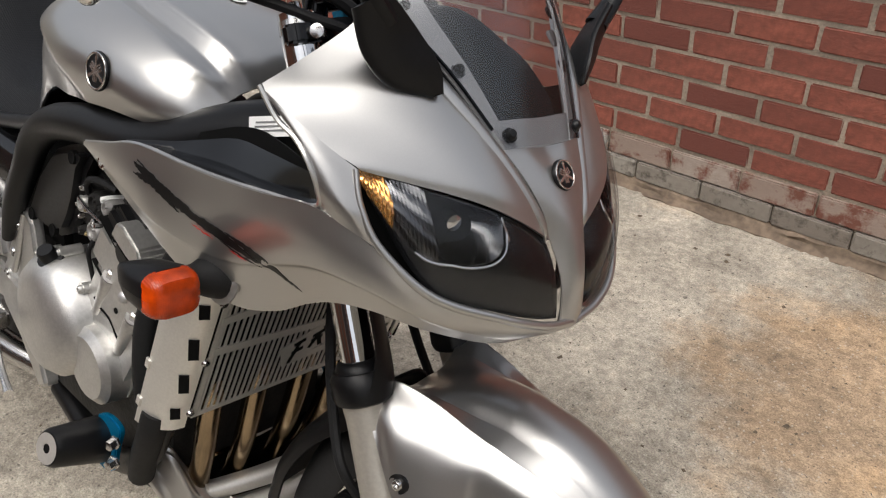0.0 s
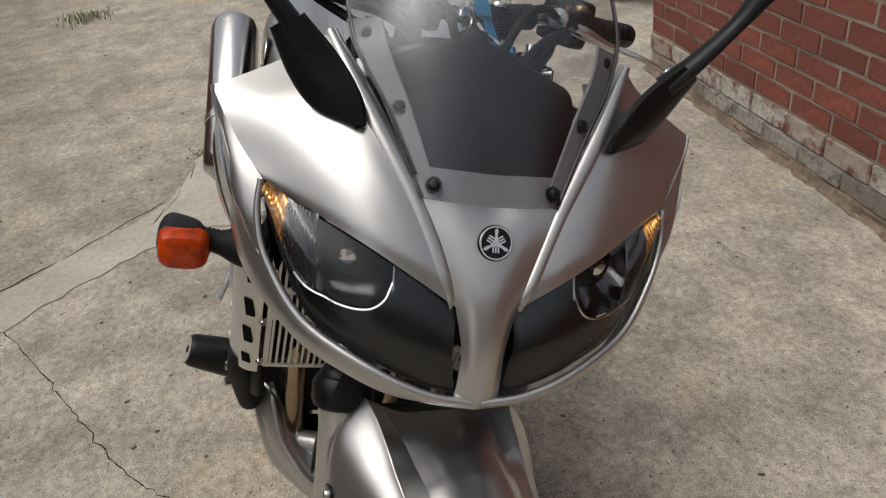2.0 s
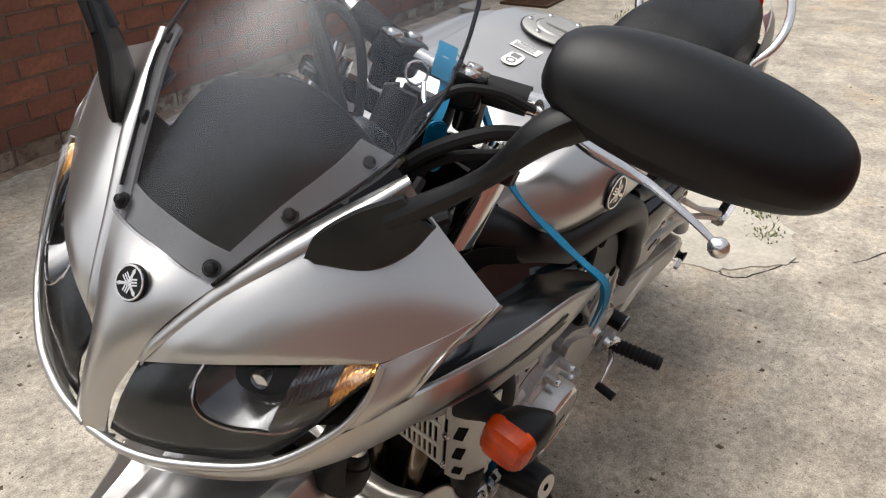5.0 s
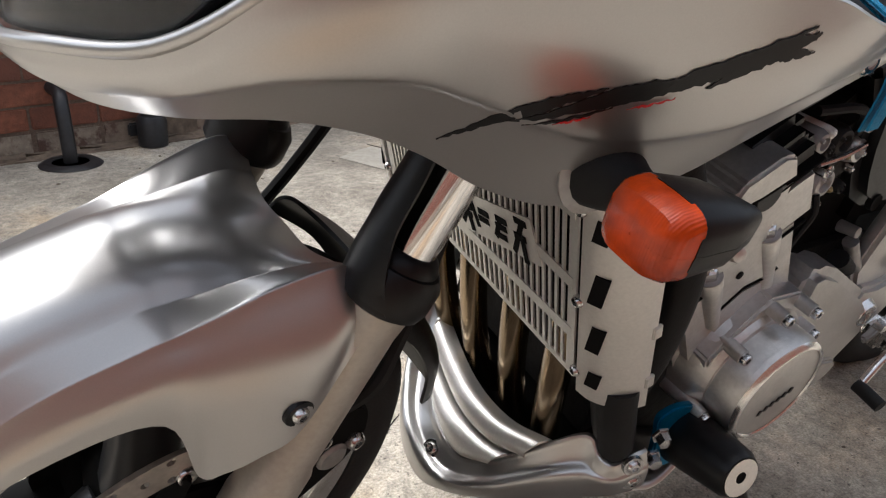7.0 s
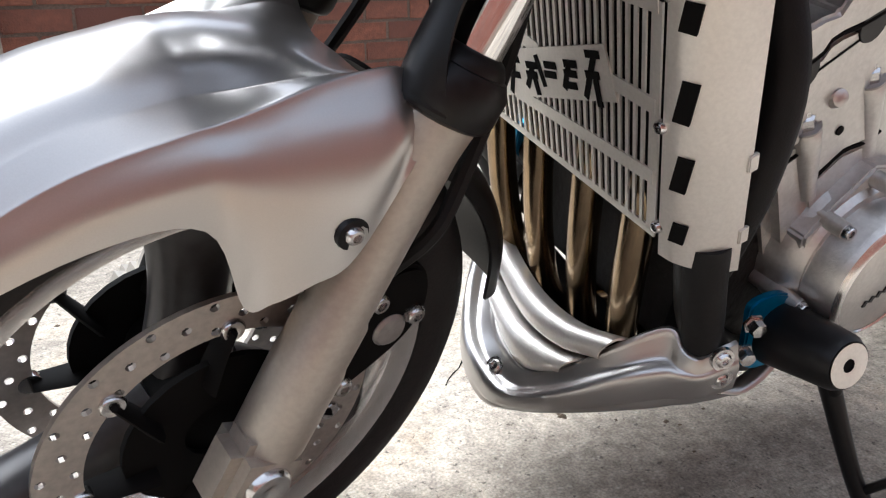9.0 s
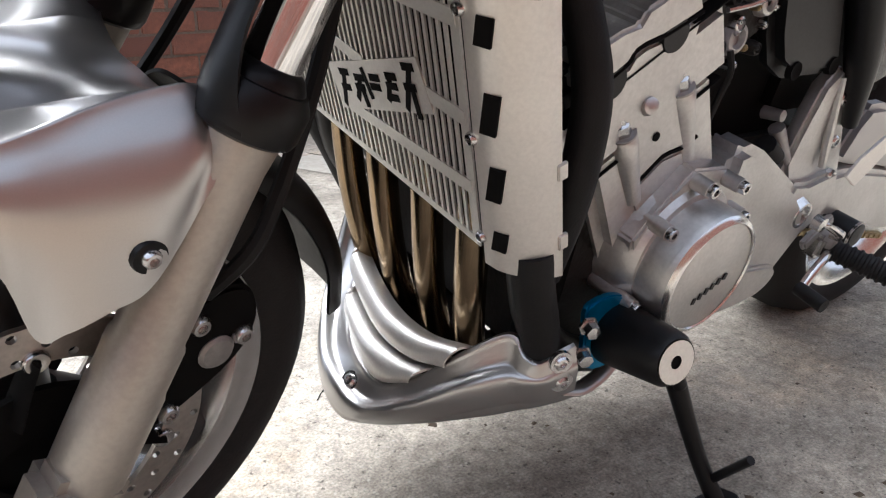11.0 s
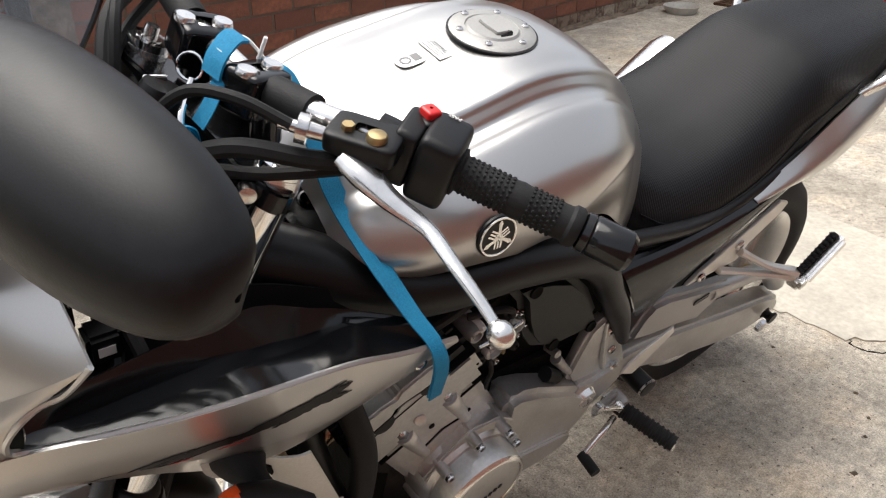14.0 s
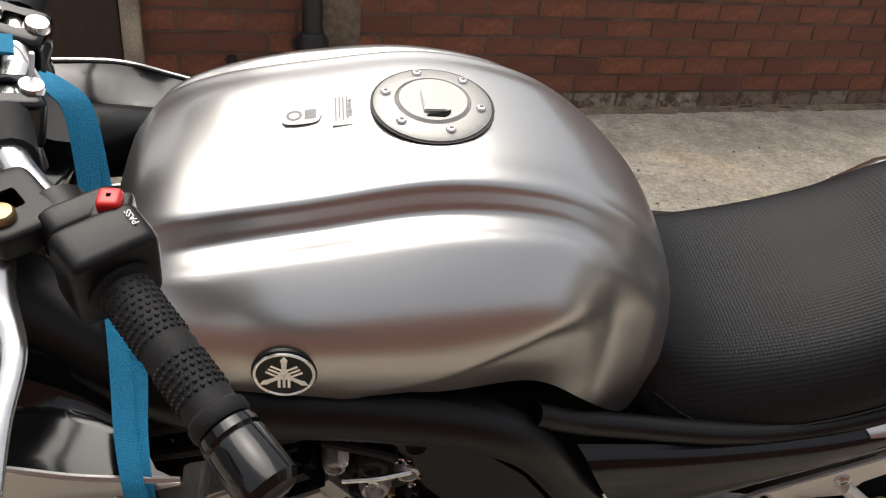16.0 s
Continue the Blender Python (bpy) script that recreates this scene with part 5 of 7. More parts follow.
_up = tuple(CYL.to_3x3() @ Vector((0, 0, 1)))
for s in (1, -1):
    part("cam_end", side_plate([(0.333, 0.650), (0.330, 0.664), (0.294, 0.682), (0.278, 0.686), (0.273, 0.698), (0.232, 0.721), (0.215, 0.7195), (0.199, 0.697), (0.240, 0.677), (0.261, 0.6705), (0.274, 0.6636), (0.278, 0.6536), (0.321, 0.625)], s, 0.197, 0.05, 0.0035), ALLOY, engine, "bevelled alloy cam cover end")
    part("head_side", side_plate([(0.315, 0.619), (0.271, 0.648), (0.267, 0.658), (0.254, 0.6654), (0.232, 0.672), (0.1906, 0.691), (0.189, 0.669), (0.181, 0.652), (0.185, 0.646), (0.162, 0.6195), (0.147, 0.593), (0.134, 0.5694), (0.149, 0.560), (0.180, 0.553), (0.205, 0.5295), (0.220, 0.528), (0.235, 0.557), (0.249, 0.5925), (0.280, 0.600)], s, 0.192, 0.04, 0.004), ALLOY, engine, "cast alloy head flank")
    part("block_side", side_plate([(0.217, 0.5245), (0.201, 0.526), (0.1756, 0.549), (0.144, 0.556), (0.130, 0.566), (0.102, 0.520), (0.075, 0.470), (0.127, 0.425), (0.170, 0.470), (0.192, 0.490)], s, 0.190, 0.04, 0.004), ALLOY, engine, "cast alloy barrel flank")
    for (x, z) in ((0.286, 0.6400), (0.222, 0.6780)):
        part("cam_plug", lathe([(0.001, 0.003), (0.0155, 0.003), (0.0165, 0.001), (0.0165, -0.004)], (x, s * 0.1905, z - 0.004), (0, s, 0), 22), BLACK, engine)
        part("cover_bolt", bolt(tuple(CYL @ Vector((0.05 if x > 0.25 else -0.06, s * 0.130, 0.170))), _up, 0.014, 0.010), GLOSS, engine)
    for (x, z), l in (((0.1800, 0.6200), 0.09), ((0.2440, 0.5810), 0.09)):
        boss = part("stud_boss", lathe([(0.011, 0.0), (0.0140, -0.005), (0.0125, -0.03), (0.0085, -l), (0.001, -l)], (x, s * 0.186, z), _up, 18), ALLOY, engine)
        part("washer", lathe([(0.007, 0.003), (0.0138, 0.0025), (0.0138, 0.0), (0.007, -0.001)], (x, s * 0.186, z), _up, 18), ALLOY_DARK, boss)
        part("acorn_nut", lathe([(0.001, 0.026), (0.004, 0.025), (0.0065, 0.020), (0.0068, 0.016), (0.0095, 0.014), (0.0100, 0.002)], (x, s * 0.186, z), _up, 6), STEEL, boss)
    part("gasket", tube([(0.219, s * 0.1900, 0.5265), (0.203, s * 0.1900, 0.5278), (0.178, s * 0.1900, 0.551), (0.147, s * 0.1900, 0.558), (0.132, s * 0.1900, 0.568)], 0.0022, 6, 3), DARK, engine)
    part("gasket", tube([(0.318, s * 0.1925, 0.622), (0.2745, s * 0.1925, 0.651), (0.2705, s * 0.1925, 0.661), (0.258, s * 0.1925, 0.668), (0.236, s * 0.1925, 0.6745), (0.195, s * 0.1925, 0.694)], 0.0022, 6, 3), DARK, engine)
    part("lug", lathe([(0.004, 0.010), (0.008, 0.008), (0.011, -0.012)], (0.2271, s * 0.190, 0.609), (0.3, s, 0.4), 14), ALLOY, engine)
    part("screw_hole", lathe([(0.001, 0.001), (0.0045, 0.001), (0.005, -0.002)], (0.2017, s * 0.1925, 0.5766), (0, s, 0), 12), DARK, engine)
    for x, z, x2, z2 in ((0.150, 0.510, 0.130, 0.450), (0.130, 0.520, 0.108, 0.460)):
        part("rib", tube([(x, s * 0.190, z), (x2, s * 0.190, z2)], 0.004, 8, 1), ALLOY, engine)
    # added plate, its colour giving the dark gap between head and radiator shield
    part("head_gap_dark", side_plate([(0.297, 0.589), (0.267, 0.574), (0.229, 0.559), (0.191, 0.519), (0.157, 0.459), (0.207, 0.429), (0.277, 0.489), (0.312, 0.549)], s, 0.170, 0.05, 0.004), ENGINE_DARK, engine)
# pick-up cover (left) and clutch cover (right)
cov = part("generator_cover", join(lathe([(0.001, 0.029), (0.062, 0.029), (0.069, 0.026), (0.072, 0.018), (0.073, -0.07)], (0.1186, 0.226, 0.4349), (0, 1, 0.02), 44), lathe([(0.074, -0.004), (0.084, -0.02), (0.09, -0.09)], (0.121, 0.219, 0.441), (0, 1, 0), 30)), ALLOY, engine, "round cast alloy generator cover")
part("cover_rim", lathe([(0.0625, 0.0295), (0.064, 0.0312), (0.068, 0.0295), (0.0705, 0.0255)], (0.1186, 0.226, 0.4349), (0, 1, 0.02), 44, True), POLISHED, cov)
for k in range(6):
    part("cover_letter", box((0.0052, 0.0014, 0.0075), Matrix.Translation((0.1346 - 0.0085 * k, 0.2558, 0.409 + 0.0042 * k)) @ Matrix.Rotation(radians(-10), 4, "Y"), 0), BLACK, cov, smooth=False)
for x, z in ((0.180, 0.487), (0.135, 0.527), (0.080, 0.522), (0.055, 0.482), (0.048, 0.410), (0.195, 0.400)):
    part("cover_boss", tube([(x, 0.150, z), (x, 0.228, z)], [0.0105, 0.0085], 12, 1), ALLOY, cov)
    part("cover_screw", lathe([(0.0035, 0.002), (0.0038, 0.007), (0.0065, 0.007), (0.0072, 0.005), (0.0072, -0.001)], (x, 0.228, z), (0, 1, 0), 14), STEEL, cov)
part("cover_web", side_plate([(0.205, 0.470), (0.180, 0.500), (0.140, 0.540), (0.085, 0.535), (0.045, 0.505), (0.050, 0.440), (0.180, 0.400)], 1, 0.208, 0.05, 0.003), ALLOY, cov, smooth=False)
spr = [(0.066, 0.545), (0.040, 0.552), (-0.004, 0.535), (-0.104, 0.478), (-0.150, 0.440), (-0.170, 0.395), (-0.138, 0.345), (-0.110, 0.305), (-0.067, 0.300), (0.020, 0.330), (0.055, 0.400), (0.060, 0.474)]
sc = part("sprocket_cover", slab(spr, 0.055, Matrix(((1, 0, 0, 0), (0, 0, -1, 0.205), (0, 1, 0, 0), (0, 0, 0, 1))), 0.012), ALLOY, engine, "cast alloy sprocket cover")
part("gear_hub", join(lathe([(0.010, 0.004), (0.014, 0.008), (0.018, 0.008), (0.022, 0.0), (0.026, -0.01)], (-0.1426, 0.198, 0.430), (0, 1, 0), 28)), POLISHED, sc)
lower = bez((0.10, 0.40), (0.0, 0.38), (-0.12, 0.36), (-0.10, 0.32), (0.02, 0.315), (0.12, 0.335), (0.10, 0.40))[:-1]
part("lower_casing", slab(lower, 0.05, Matrix(((1, 0, 0, 0), (0, 0, -1, 0.212), (0, 1, 0, 0), (0, 0, 0, 1))), 0.014), ALLOY, engine)
clutch = part("clutch_cover", join(lathe([(0.001, 0.042), (0.055, 0.040), (0.085, 0.030), (0.100, 0.012), (0.104, -0.06)], (0.027, -0.200, 0.495), (0, -1, 0.05), 36), lathe([(0.05, 0.0), (0.062, -0.01), (0.066, -0.09)], (0.146, -0.215, 0.460), (0, -1, 0), 28)), ALLOY, engine, "cast alloy clutch cover with an oil filler")
part("oil_filler", lathe([(0.012, 0.024), (0.014, 0.02), (0.014, 0.006), (0.020, 0.004), (0.022, -0.01)], (0.022, -0.205, 0.590), (0.2, -0.5, 0.9), 16), BLACK, clutch)
for a in range(0, 360, 45):
    p = (0.027 + 0.106 * math.cos(radians(a)), -0.195, 0.495 + 0.106 * math.sin(radians(a)))
    part("cover_screw", join(tube([(p[0], -0.16, p[2]), p], 0.009, 10, 1), bolt(p, (0, -1, 0), 0.0065, 0.007)), ALLOY, clutch)
# carburettor bank and air box between cylinders and frame
carb = part("carburettor_bank", box((0.13, 0.34, 0.10), Matrix.Translation((0.100, 0, 0.680)) @ Matrix.Rotation(radians(35), 4, "Y"), 0.015), ENGINE_DARK, bike, "bank of carburettors in grimy alloy")
for s in (1, -1):
    for x, z, r, mt in ((0.148, 0.712, 0.013, ALLOY_DARK), (0.140, 0.722, 0.006, WHITE), (0.128, 0.700, 0.010, ENGINE_DARK), (0.110, 0.708, 0.017, ENGINE_DARK), (0.084, 0.724, 0.006, STEEL), (0.074, 0.720, 0.0055, STEEL), (0.109, 0.674, 0.010, STEEL), (0.104, 0.660, 0.018, ALLOY_DARK), (0.072, 0.694, 0.015, ALLOY), (0.058, 0.690, 0.0055, STEEL), (0.066, 0.672, 0.005, STEEL), (0.086, 0.650, 0.0045, BRASS), (0.094, 0.632, 0.006, STEEL), (0.128, 0.650, 0.012, RUBBER), (0.064, 0.648, 0.008, ENGINE_DARK), (0.088, 0.690, 0.0045, BRASS)):
        part("carb_fitting", join(lathe([(r * 0.45, 0.006), (r * 0.55, 0.012), (r * 0.8, 0.011), (r, 0.004), (r, -0.03)], (x, s * 0.168, z), (0, s, 0.1), 16), bolt((x + r * 0.5, s * 0.179, z + r * 0.4), (0, s, 0), 0.0026, 0.003)), mt, carb)
    part("choke_rod", tube([(0.140, s * 0.180, 0.690), (0.105, s * 0.182, 0.696), (0.070, s * 0.180, 0.704)], 0.003, 8, 4), STEEL, carb)
    part("drain_pipe", tube([(0.112, s * 0.180, 0.650), (0.108, s * 0.186, 0.630), (0.102, s * 0.180, 0.600), (0.090, s * 0.17, 0.560)], 0.0035, 8, 5), RUBBER, carb)
    part("fuel_pipe", tube([(0.160, s * 0.165, 0.742), (0.120, s * 0.178, 0.748), (0.095, s * 0.178, 0.735), (0.085, s * 0.172, 0.715)], 0.005, 8, 6), RUBBER, carb)
AIR = [(0.120, 0.785), (0.081, 0.788), (0.035, 0.775), (-0.007, 0.757), (-0.057, 0.708), (-0.104, 0.638), (-0.098, 0.612), (-0.009, 0.612), (0.027, 0.629), (0.050, 0.660), (0.069, 0.695), (0.088, 0.746)]
for s in (1, -1):
    ab = part("air_box_cover", side_plate(AIR, s, 0.187, 0.034, 0.012), BLACK, bike, "black air box side cover")
    for x, z in ((0.0725, 0.768), (-0.085, 0.626), (-0.008, 0.625)):
        part("cover_plug", lathe([(0.005, 0.001), (0.010, 0.003), (0.011, -0.004)], (x, s * 0.187, z), (0, s, 0.1), 14), DARK, ab)
# added near-black boxes standing for the shade between engine, frame and side covers
part("engine_gap_shade", join(box((0.36, 0.26, 0.30), Matrix.Translation((0.02, 0, 0.64)), 0.02), box((0.30, 0.29, 0.20), Matrix.Translation((-0.20, 0, 0.64)), 0.02)), DARK, bike)
for y, dz in ((0.150, 0.0), (0.135, 0.022)):
    both("wiring_hose", tube([(0.345, y, 0.700 + dz), (0.270, y + 0.012, 0.735 + dz), (0.190, y + 0.012, 0.752 + dz), (0.100, y, 0.775 + dz)], 0.007, 8, 5), RUBBER, bike)

# --- exhaust
for k, y in enumerate((0.125, 0.045, -0.045, -0.125)):
    part("header_pipe", tube([(0.28, y, 0.575), (0.330, y, 0.560), (0.347, y, 0.515), (0.334, y * 0.98, 0.43), (0.308, y * 0.92, 0.33), (0.275, y * 0.86, 0.25), (0.22, y * 0.75, 0.205), (0.10, y * 0.6, 0.19), (0.0, y * 0.5, 0.19)], 0.0175, 16, 7), HEADER, bike, "blued bronze exhaust header pipe")
part("collector", tube([(0.05, 0, 0.19), (-0.10, -0.02, 0.19), (-0.22, -0.10, 0.22), (-0.30, -0.17, 0.27), (-0.36, -0.225, 0.35), (-0.40, -0.255, 0.43)], [0.05, 0.045, 0.03, 0.026, 0.026, 0.028], 16, 6), STEEL, bike)
muffler = part("muffler", lathe([(0.020, -0.012), (0.040, -0.006), (0.058, 0.012), (0.061, 0.03), (0.061, 0.42), (0.054, 0.445), (0.030, 0.455), (0.030, 0.43), (0.001, 0.43)], (-0.405, -0.262, 0.455), (-0.80, -0.02, 0.60), 36), STEEL, bike, "long brushed steel silencer")
part("muffler_band", lathe([(0.0615, 0.13), (0.0635, 0.131), (0.0635, 0.149), (0.0615, 0.15)], (-0.405, -0.262, 0.455), (-0.80, -0.02, 0.60), 36, True), POLISHED, muffler)
part("muffler_hanger", box((0.03, 0.05, 0.012), Matrix.Translation((-0.52, -0.215, 0.565)), 0.004), ALLOY, muffler)

# --- belly pan
PAN_I = [(0.276, -0.158, 0.372), (0.287, -0.150, 0.360), (0.294, -0.130, 0.320), (0.312, -0.100, 0.281), (0.344, -0.060, 0.251), (0.372, -0.010, 0.238), (0.381, 0.035, 0.233), (0.379, 0.073, 0.236), (0.368, 0.115, 0.275), (0.340, 0.150, 0.330), (0.309, 0.1755, 0.363), (0.305, 0.197, 0.351), (0.300, 0.214, 0.351), (0.283, 0.2195, 0.363), (0.264, 0.2215, 0.369)]
PAN_C = [(0.268, -0.172, 0.362), (0.290, -0.159, 0.358), (0.303, -0.150, 0.338), (0.328, -0.131, 0.280), (0.365, -0.089, 0.236), (0.398, -0.030, 0.212), (0.406, 0.030, 0.202), (0.404, 0.077, 0.213), (0.387, 0.129, 0.254), (0.350, 0.171, 0.300), (0.322, 0.197, 0.322), (0.312, 0.210, 0.326), (0.300, 0.222, 0.330), (0.286, 0.229, 0.338), (0.262, 0.232, 0.345)]
PAN_O = [(0.250, -0.190, 0.320), (0.272, -0.182, 0.315), (0.295, -0.172, 0.290), (0.318, -0.150, 0.238), (0.352, -0.102, 0.203), (0.390, -0.040, 0.176), (0.405, 0.030, 0.168), (0.391, 0.080, 0.190), (0.357, 0.130, 0.222), (0.316, 0.180, 0.260), (0.292, 0.196, 0.272), (0.280, 0.205, 0.278), (0.268, 0.211, 0.282), (0.254, 0.217, 0.287), (0.238, 0.222, 0.292)]
_i, _c, _o = np.array(PAN_I), np.array(PAN_C), np.array(PAN_O)
_dish = np.array([[-0.002, 0.0, -0.002]] * 4 + [[-0.006, 0, -0.005]] * 4 + [[-0.003, -0.003, -0.002]] * 3 + [[0, 0, 0]] * 4)
_fold = _c * 0.45 + _o * 0.55
pan_rows = [_i - (0.012, 0, 0.012), _i - (0.002, 0, 0.001), _i * 0.80 + _c * 0.20 + _dish * 0.6, _i * 0.35 + _c * 0.65 + _dish, _c, _fold + (0.004, 0.003, -0.002), _fold * 0.82 + _o * 0.18 - (0.002, 0.002, 0), _o, _o - (0.025, 0, -0.002)]
pan = part("belly_pan", sheet(surface(pan_rows, 5, 6)[::-1], 0.003), SILVER, bike, "silver belly pan with two curved vent bars")
VENTS = [
    [[(0.306, -0.112, 0.296), (0.316, -0.096, 0.288), (0.350, 0.010, 0.300), (0.357, 0.090, 0.314), (0.346, 0.150, 0.336)], [(0.312, -0.106, 0.276), (0.325, -0.086, 0.268), (0.358, 0.018, 0.276), (0.363, 0.088, 0.288), (0.353, 0.140, 0.309)]],
    [[(0.330, -0.076, 0.262), (0.342, -0.060, 0.255), (0.364, 0.018, 0.262), (0.368, 0.077, 0.273), (0.362, 0.122, 0.290)], [(0.340, -0.066, 0.246), (0.352, -0.050, 0.240), (0.373, 0.015, 0.238), (0.378, 0.062, 0.238), (0.370, 0.108, 0.268)]],
]
for up_, lo_ in VENTS:
    u_, l_ = np.array(up_), np.array(lo_)
    # silver-painted bars, given the paler PLATE so their upward faces look brightly lit
    part("vent_bar", sheet(surface([u_ - (0.018, 0, 0.006), u_, u_ * 0.5 + l_ * 0.5 + (0.007, 0, 0.002), l_, l_ - (0.020, 0, -0.002)], 5, 6)[::-1], 0.003), PLATE, pan)
for p, d in (((0.393, 0.029, 0.212), (0.75, 0.05, 0.65)), ((0.283, 0.2275, 0.3570), (0.3, 1, 0.2)), ((0.278, 0.2315, 0.3330), (0.3, 1, 0)), ((0.262, -0.184, 0.340), (0.4, -1, 0))):
    part("pan_bolt", join(lathe([(0.007, 0.001), (0.012, 0.0012), (0.013, -0.003)], p, d, 18), bolt(p, d, 0.008, 0.005)), STEEL, pan)
part("pan_floor", sheet(surface([[(0.388, 0.03, 0.170), (0.345, 0.13, 0.226), (0.20, 0.205, 0.305)], [(0.34, 0.02, 0.17), (0.30, 0.07, 0.19), (0.2, 0.13, 0.24)], [(0.34, -0.01, 0.17), (0.30, -0.07, 0.19), (0.2, -0.13, 0.24)], [(0.36, -0.05, 0.19), (0.32, -0.11, 0.225), (0.20, -0.18, 0.30)]], 4, 4), 0.004), BLACK, pan)
part("pan_rear_edge", tube([(0.262, 0.220, 0.305), (0.225, 0.222, 0.296), (0.180, 0.215, 0.305), (0.150, 0.205, 0.330)], [0.009, 0.010, 0.009, 0.006], 10, 6, 0.5), SILVER, pan)

# --- crash bobbins
for s in (1, -1):
    base, tip = Vector((0.197, s * 0.210, 0.360)), Vector((0.2100, s * 0.302, 0.3902))
    d = (tip - base).normalized()
    L_ = (tip - base).length
    pl = part("bobbin_plate", slab(bez((-0.022, -0.040), (0.0, -0.048), (0.022, -0.040), (0.026, 0.0), (0.028, 0.030), (0.0, 0.040), (-0.028, 0.030), (-0.026, 0.0), (-0.022, -0.040))[:-1], 0.010, axes((0.217, s * 0.210, 0.370), (0.1, s * 0.98, 0.15)), 0.002), BLUE, bike, "blue anodised bracket with a black crash bobbin")
    part("bobbin", lathe([(0.006, L_ - 0.010), (0.014, L_ - 0.002), (0.0245, L_), (0.029, L_ - 0.008), (0.036, 0.012), (0.036, 0.004), (0.030, 0.0)], tuple(base), tuple(d), 28), BLACK, pl, "black tapered plastic bobbin")
    part("bobbin_end", lathe([(0.007, L_ + 0.0005), (0.014, L_ + 0.0018), (0.023, L_ + 0.001)], tuple(base), tuple(d), 24, True), PLATE, pl)
    part("bobbin_bore", lathe([(0.001, L_ - 0.004), (0.008, L_ - 0.001)], tuple(base), tuple(d), 16), DARK, pl)
    for dx, dz in ((0.026, 0.006), (0.022, -0.032)):
        part("plate_bolt", lathe([(0.004, 0.012), (0.008, 0.011), (0.0085, 0.0), (0.011, 0.0), (0.011, -0.003)], (0.229 + dx, s * 0.226, 0.386 + dz), (0.3, s, 0), 6), STEEL, pl)

# --- fork, wheel and mudguard, all in the fork's frame
AX, UX = -0.775, 0.016


def FW(vf):
    """From the wheel's own frame, whose axle stands a little ahead of the legs."""
    return moved(vf, FORK @ Matrix.Translation((UX, 0, 0)))


for s in (1, -1):
    v = s * 0.110
    leg = part("fork_leg", F(lathe([(0.0215, 0.36), (0.0295, 0.358), (0.0295, 0.33), (0.0275, 0.31), (0.0275, 0.16), (0.0300, 0.155), (0.0300, 0.115), (0.0315, 0.11), (0.0315, 0.03), (0.026, -0.025), (0.001, -0.03)], (0, v, AX), (0, 0, 1), 28)), LEG, bike, "grey lacquered fork leg with chrome tube")
    part("stanchion", F(lathe([(0.001, 0.79), (0.0215, 0.79), (0.0215, 0.37)], (0, v, AX), (0, 0, 1), 28)), CHROME, leg, "chromed fork tube")
    part("axle_lug", F(box((0.075, 0.052, 0.075), Matrix.Translation((0.008, v + s * 0.004, AX + 0.0)), 0.012)), LEG, leg)
    part("axle_nut", F(join(lathe([(0.006, 0.004), (0.010, 0.006), (0.018, 0.005), (0.021, 0.0), (0.021, -0.02)], (0.006, v + s * 0.032, AX), (0, s, 0), 24))), STEEL, leg)
    part("dust_seal", F(lathe([(0.0218, 0.385), (0.026, 0.382), (0.0300, 0.375), (0.0320, 0.345), (0.0295, 0.335)], (0, v, AX), (0, 0, 1), 24)), BLACK, leg)
    sh = [[(r * math.cos(q), v + s * r * math.sin(q), AX + z) for q in np.linspace(lo, hi, 9)] for z, r, lo, hi in ((0.338, 0.038, -1.6, 0.9), (0.368, 0.040, -1.3, 0.5), (0.40, 0.040, -0.9, 0.25), (0.435, 0.039, -1.0, 0.2), (0.475, 0.038, -1.0, 0.1))]
    sg = sheet(surface(sh, 4, 3)[::-1] if s > 0 else surface(sh, 4, 3), 0.003)
    part("fork_guard", F(sg), BLACK, leg, "black plastic fork guard")
    part("guard_collar", F(lathe([(0.031, 0.332), (0.036, 0.335), (0.0385, 0.342), (0.0385, 0.362), (0.033, 0.372), (0.024, 0.374)], (0, v, AX), (0, 0, 1), 26)), BLACK, leg)
    part("cap_nut", F(join(lathe([(0.001, 0.024), (0.007, 0.024), (0.008, 0.012), (0.0125, 0.012), (0.013, 0.004), (0.022, 0.003), (0.023, -0.012)], (0, v, 0.004), (0, 0, 1), 20))), POLISHED, leg)
    cal = [(-0.030, 0.045), (-0.060, 0.060), (-0.105, 0.120), (-0.112, 0.165), (-0.085, 0.200), (-0.050, 0.190), (-0.030, 0.150)]
    mm = FORK @ Matrix.Translation((UX - 0.012, s * 0.073, AX)) @ Matrix(((1, 0, 0, 0), (0, 0, -1, 0.032), (0, 1, 0, 0), (0, 0, 0, 1)))
    ca = part("brake_caliper", slab(bez(*cal, cal[0])[:-1], 0.064, mm, 0.010), DARK, bike, "dark four-piston brake caliper")
    for u, w in ((-0.045, 0.165), (-0.095, 0.155), (-0.055, 0.075)):
        part("caliper_bolt", F(bolt((u, s * 0.106, AX + w), (0, s, 0), 0.010, 0.008)), STEEL, ca)
    part("piston_cap", F(lathe([(0.001, 0.004), (0.014, 0.003), (0.017, 0.0), (0.017, -0.004)], (-0.078, s * 0.106, AX + 0.135), (0, s, 0), 18)), ALLOY_DARK, ca)
    part("brake_hose", tube([tuple(FORK @ Vector(p)) for p in ((-0.045, s * 0.10, AX + 0.19), (-0.048, s * 0.12, AX + 0.24), (-0.058, s * 0.112, AX + 0.28), (-0.062, s * 0.095, AX + 0.36), (-0.055, s * 0.075, AX + 0.45), (-0.03, s * 0.05, AX + 0.56))], 0.0070, 8, 7), RUBBER, bike)

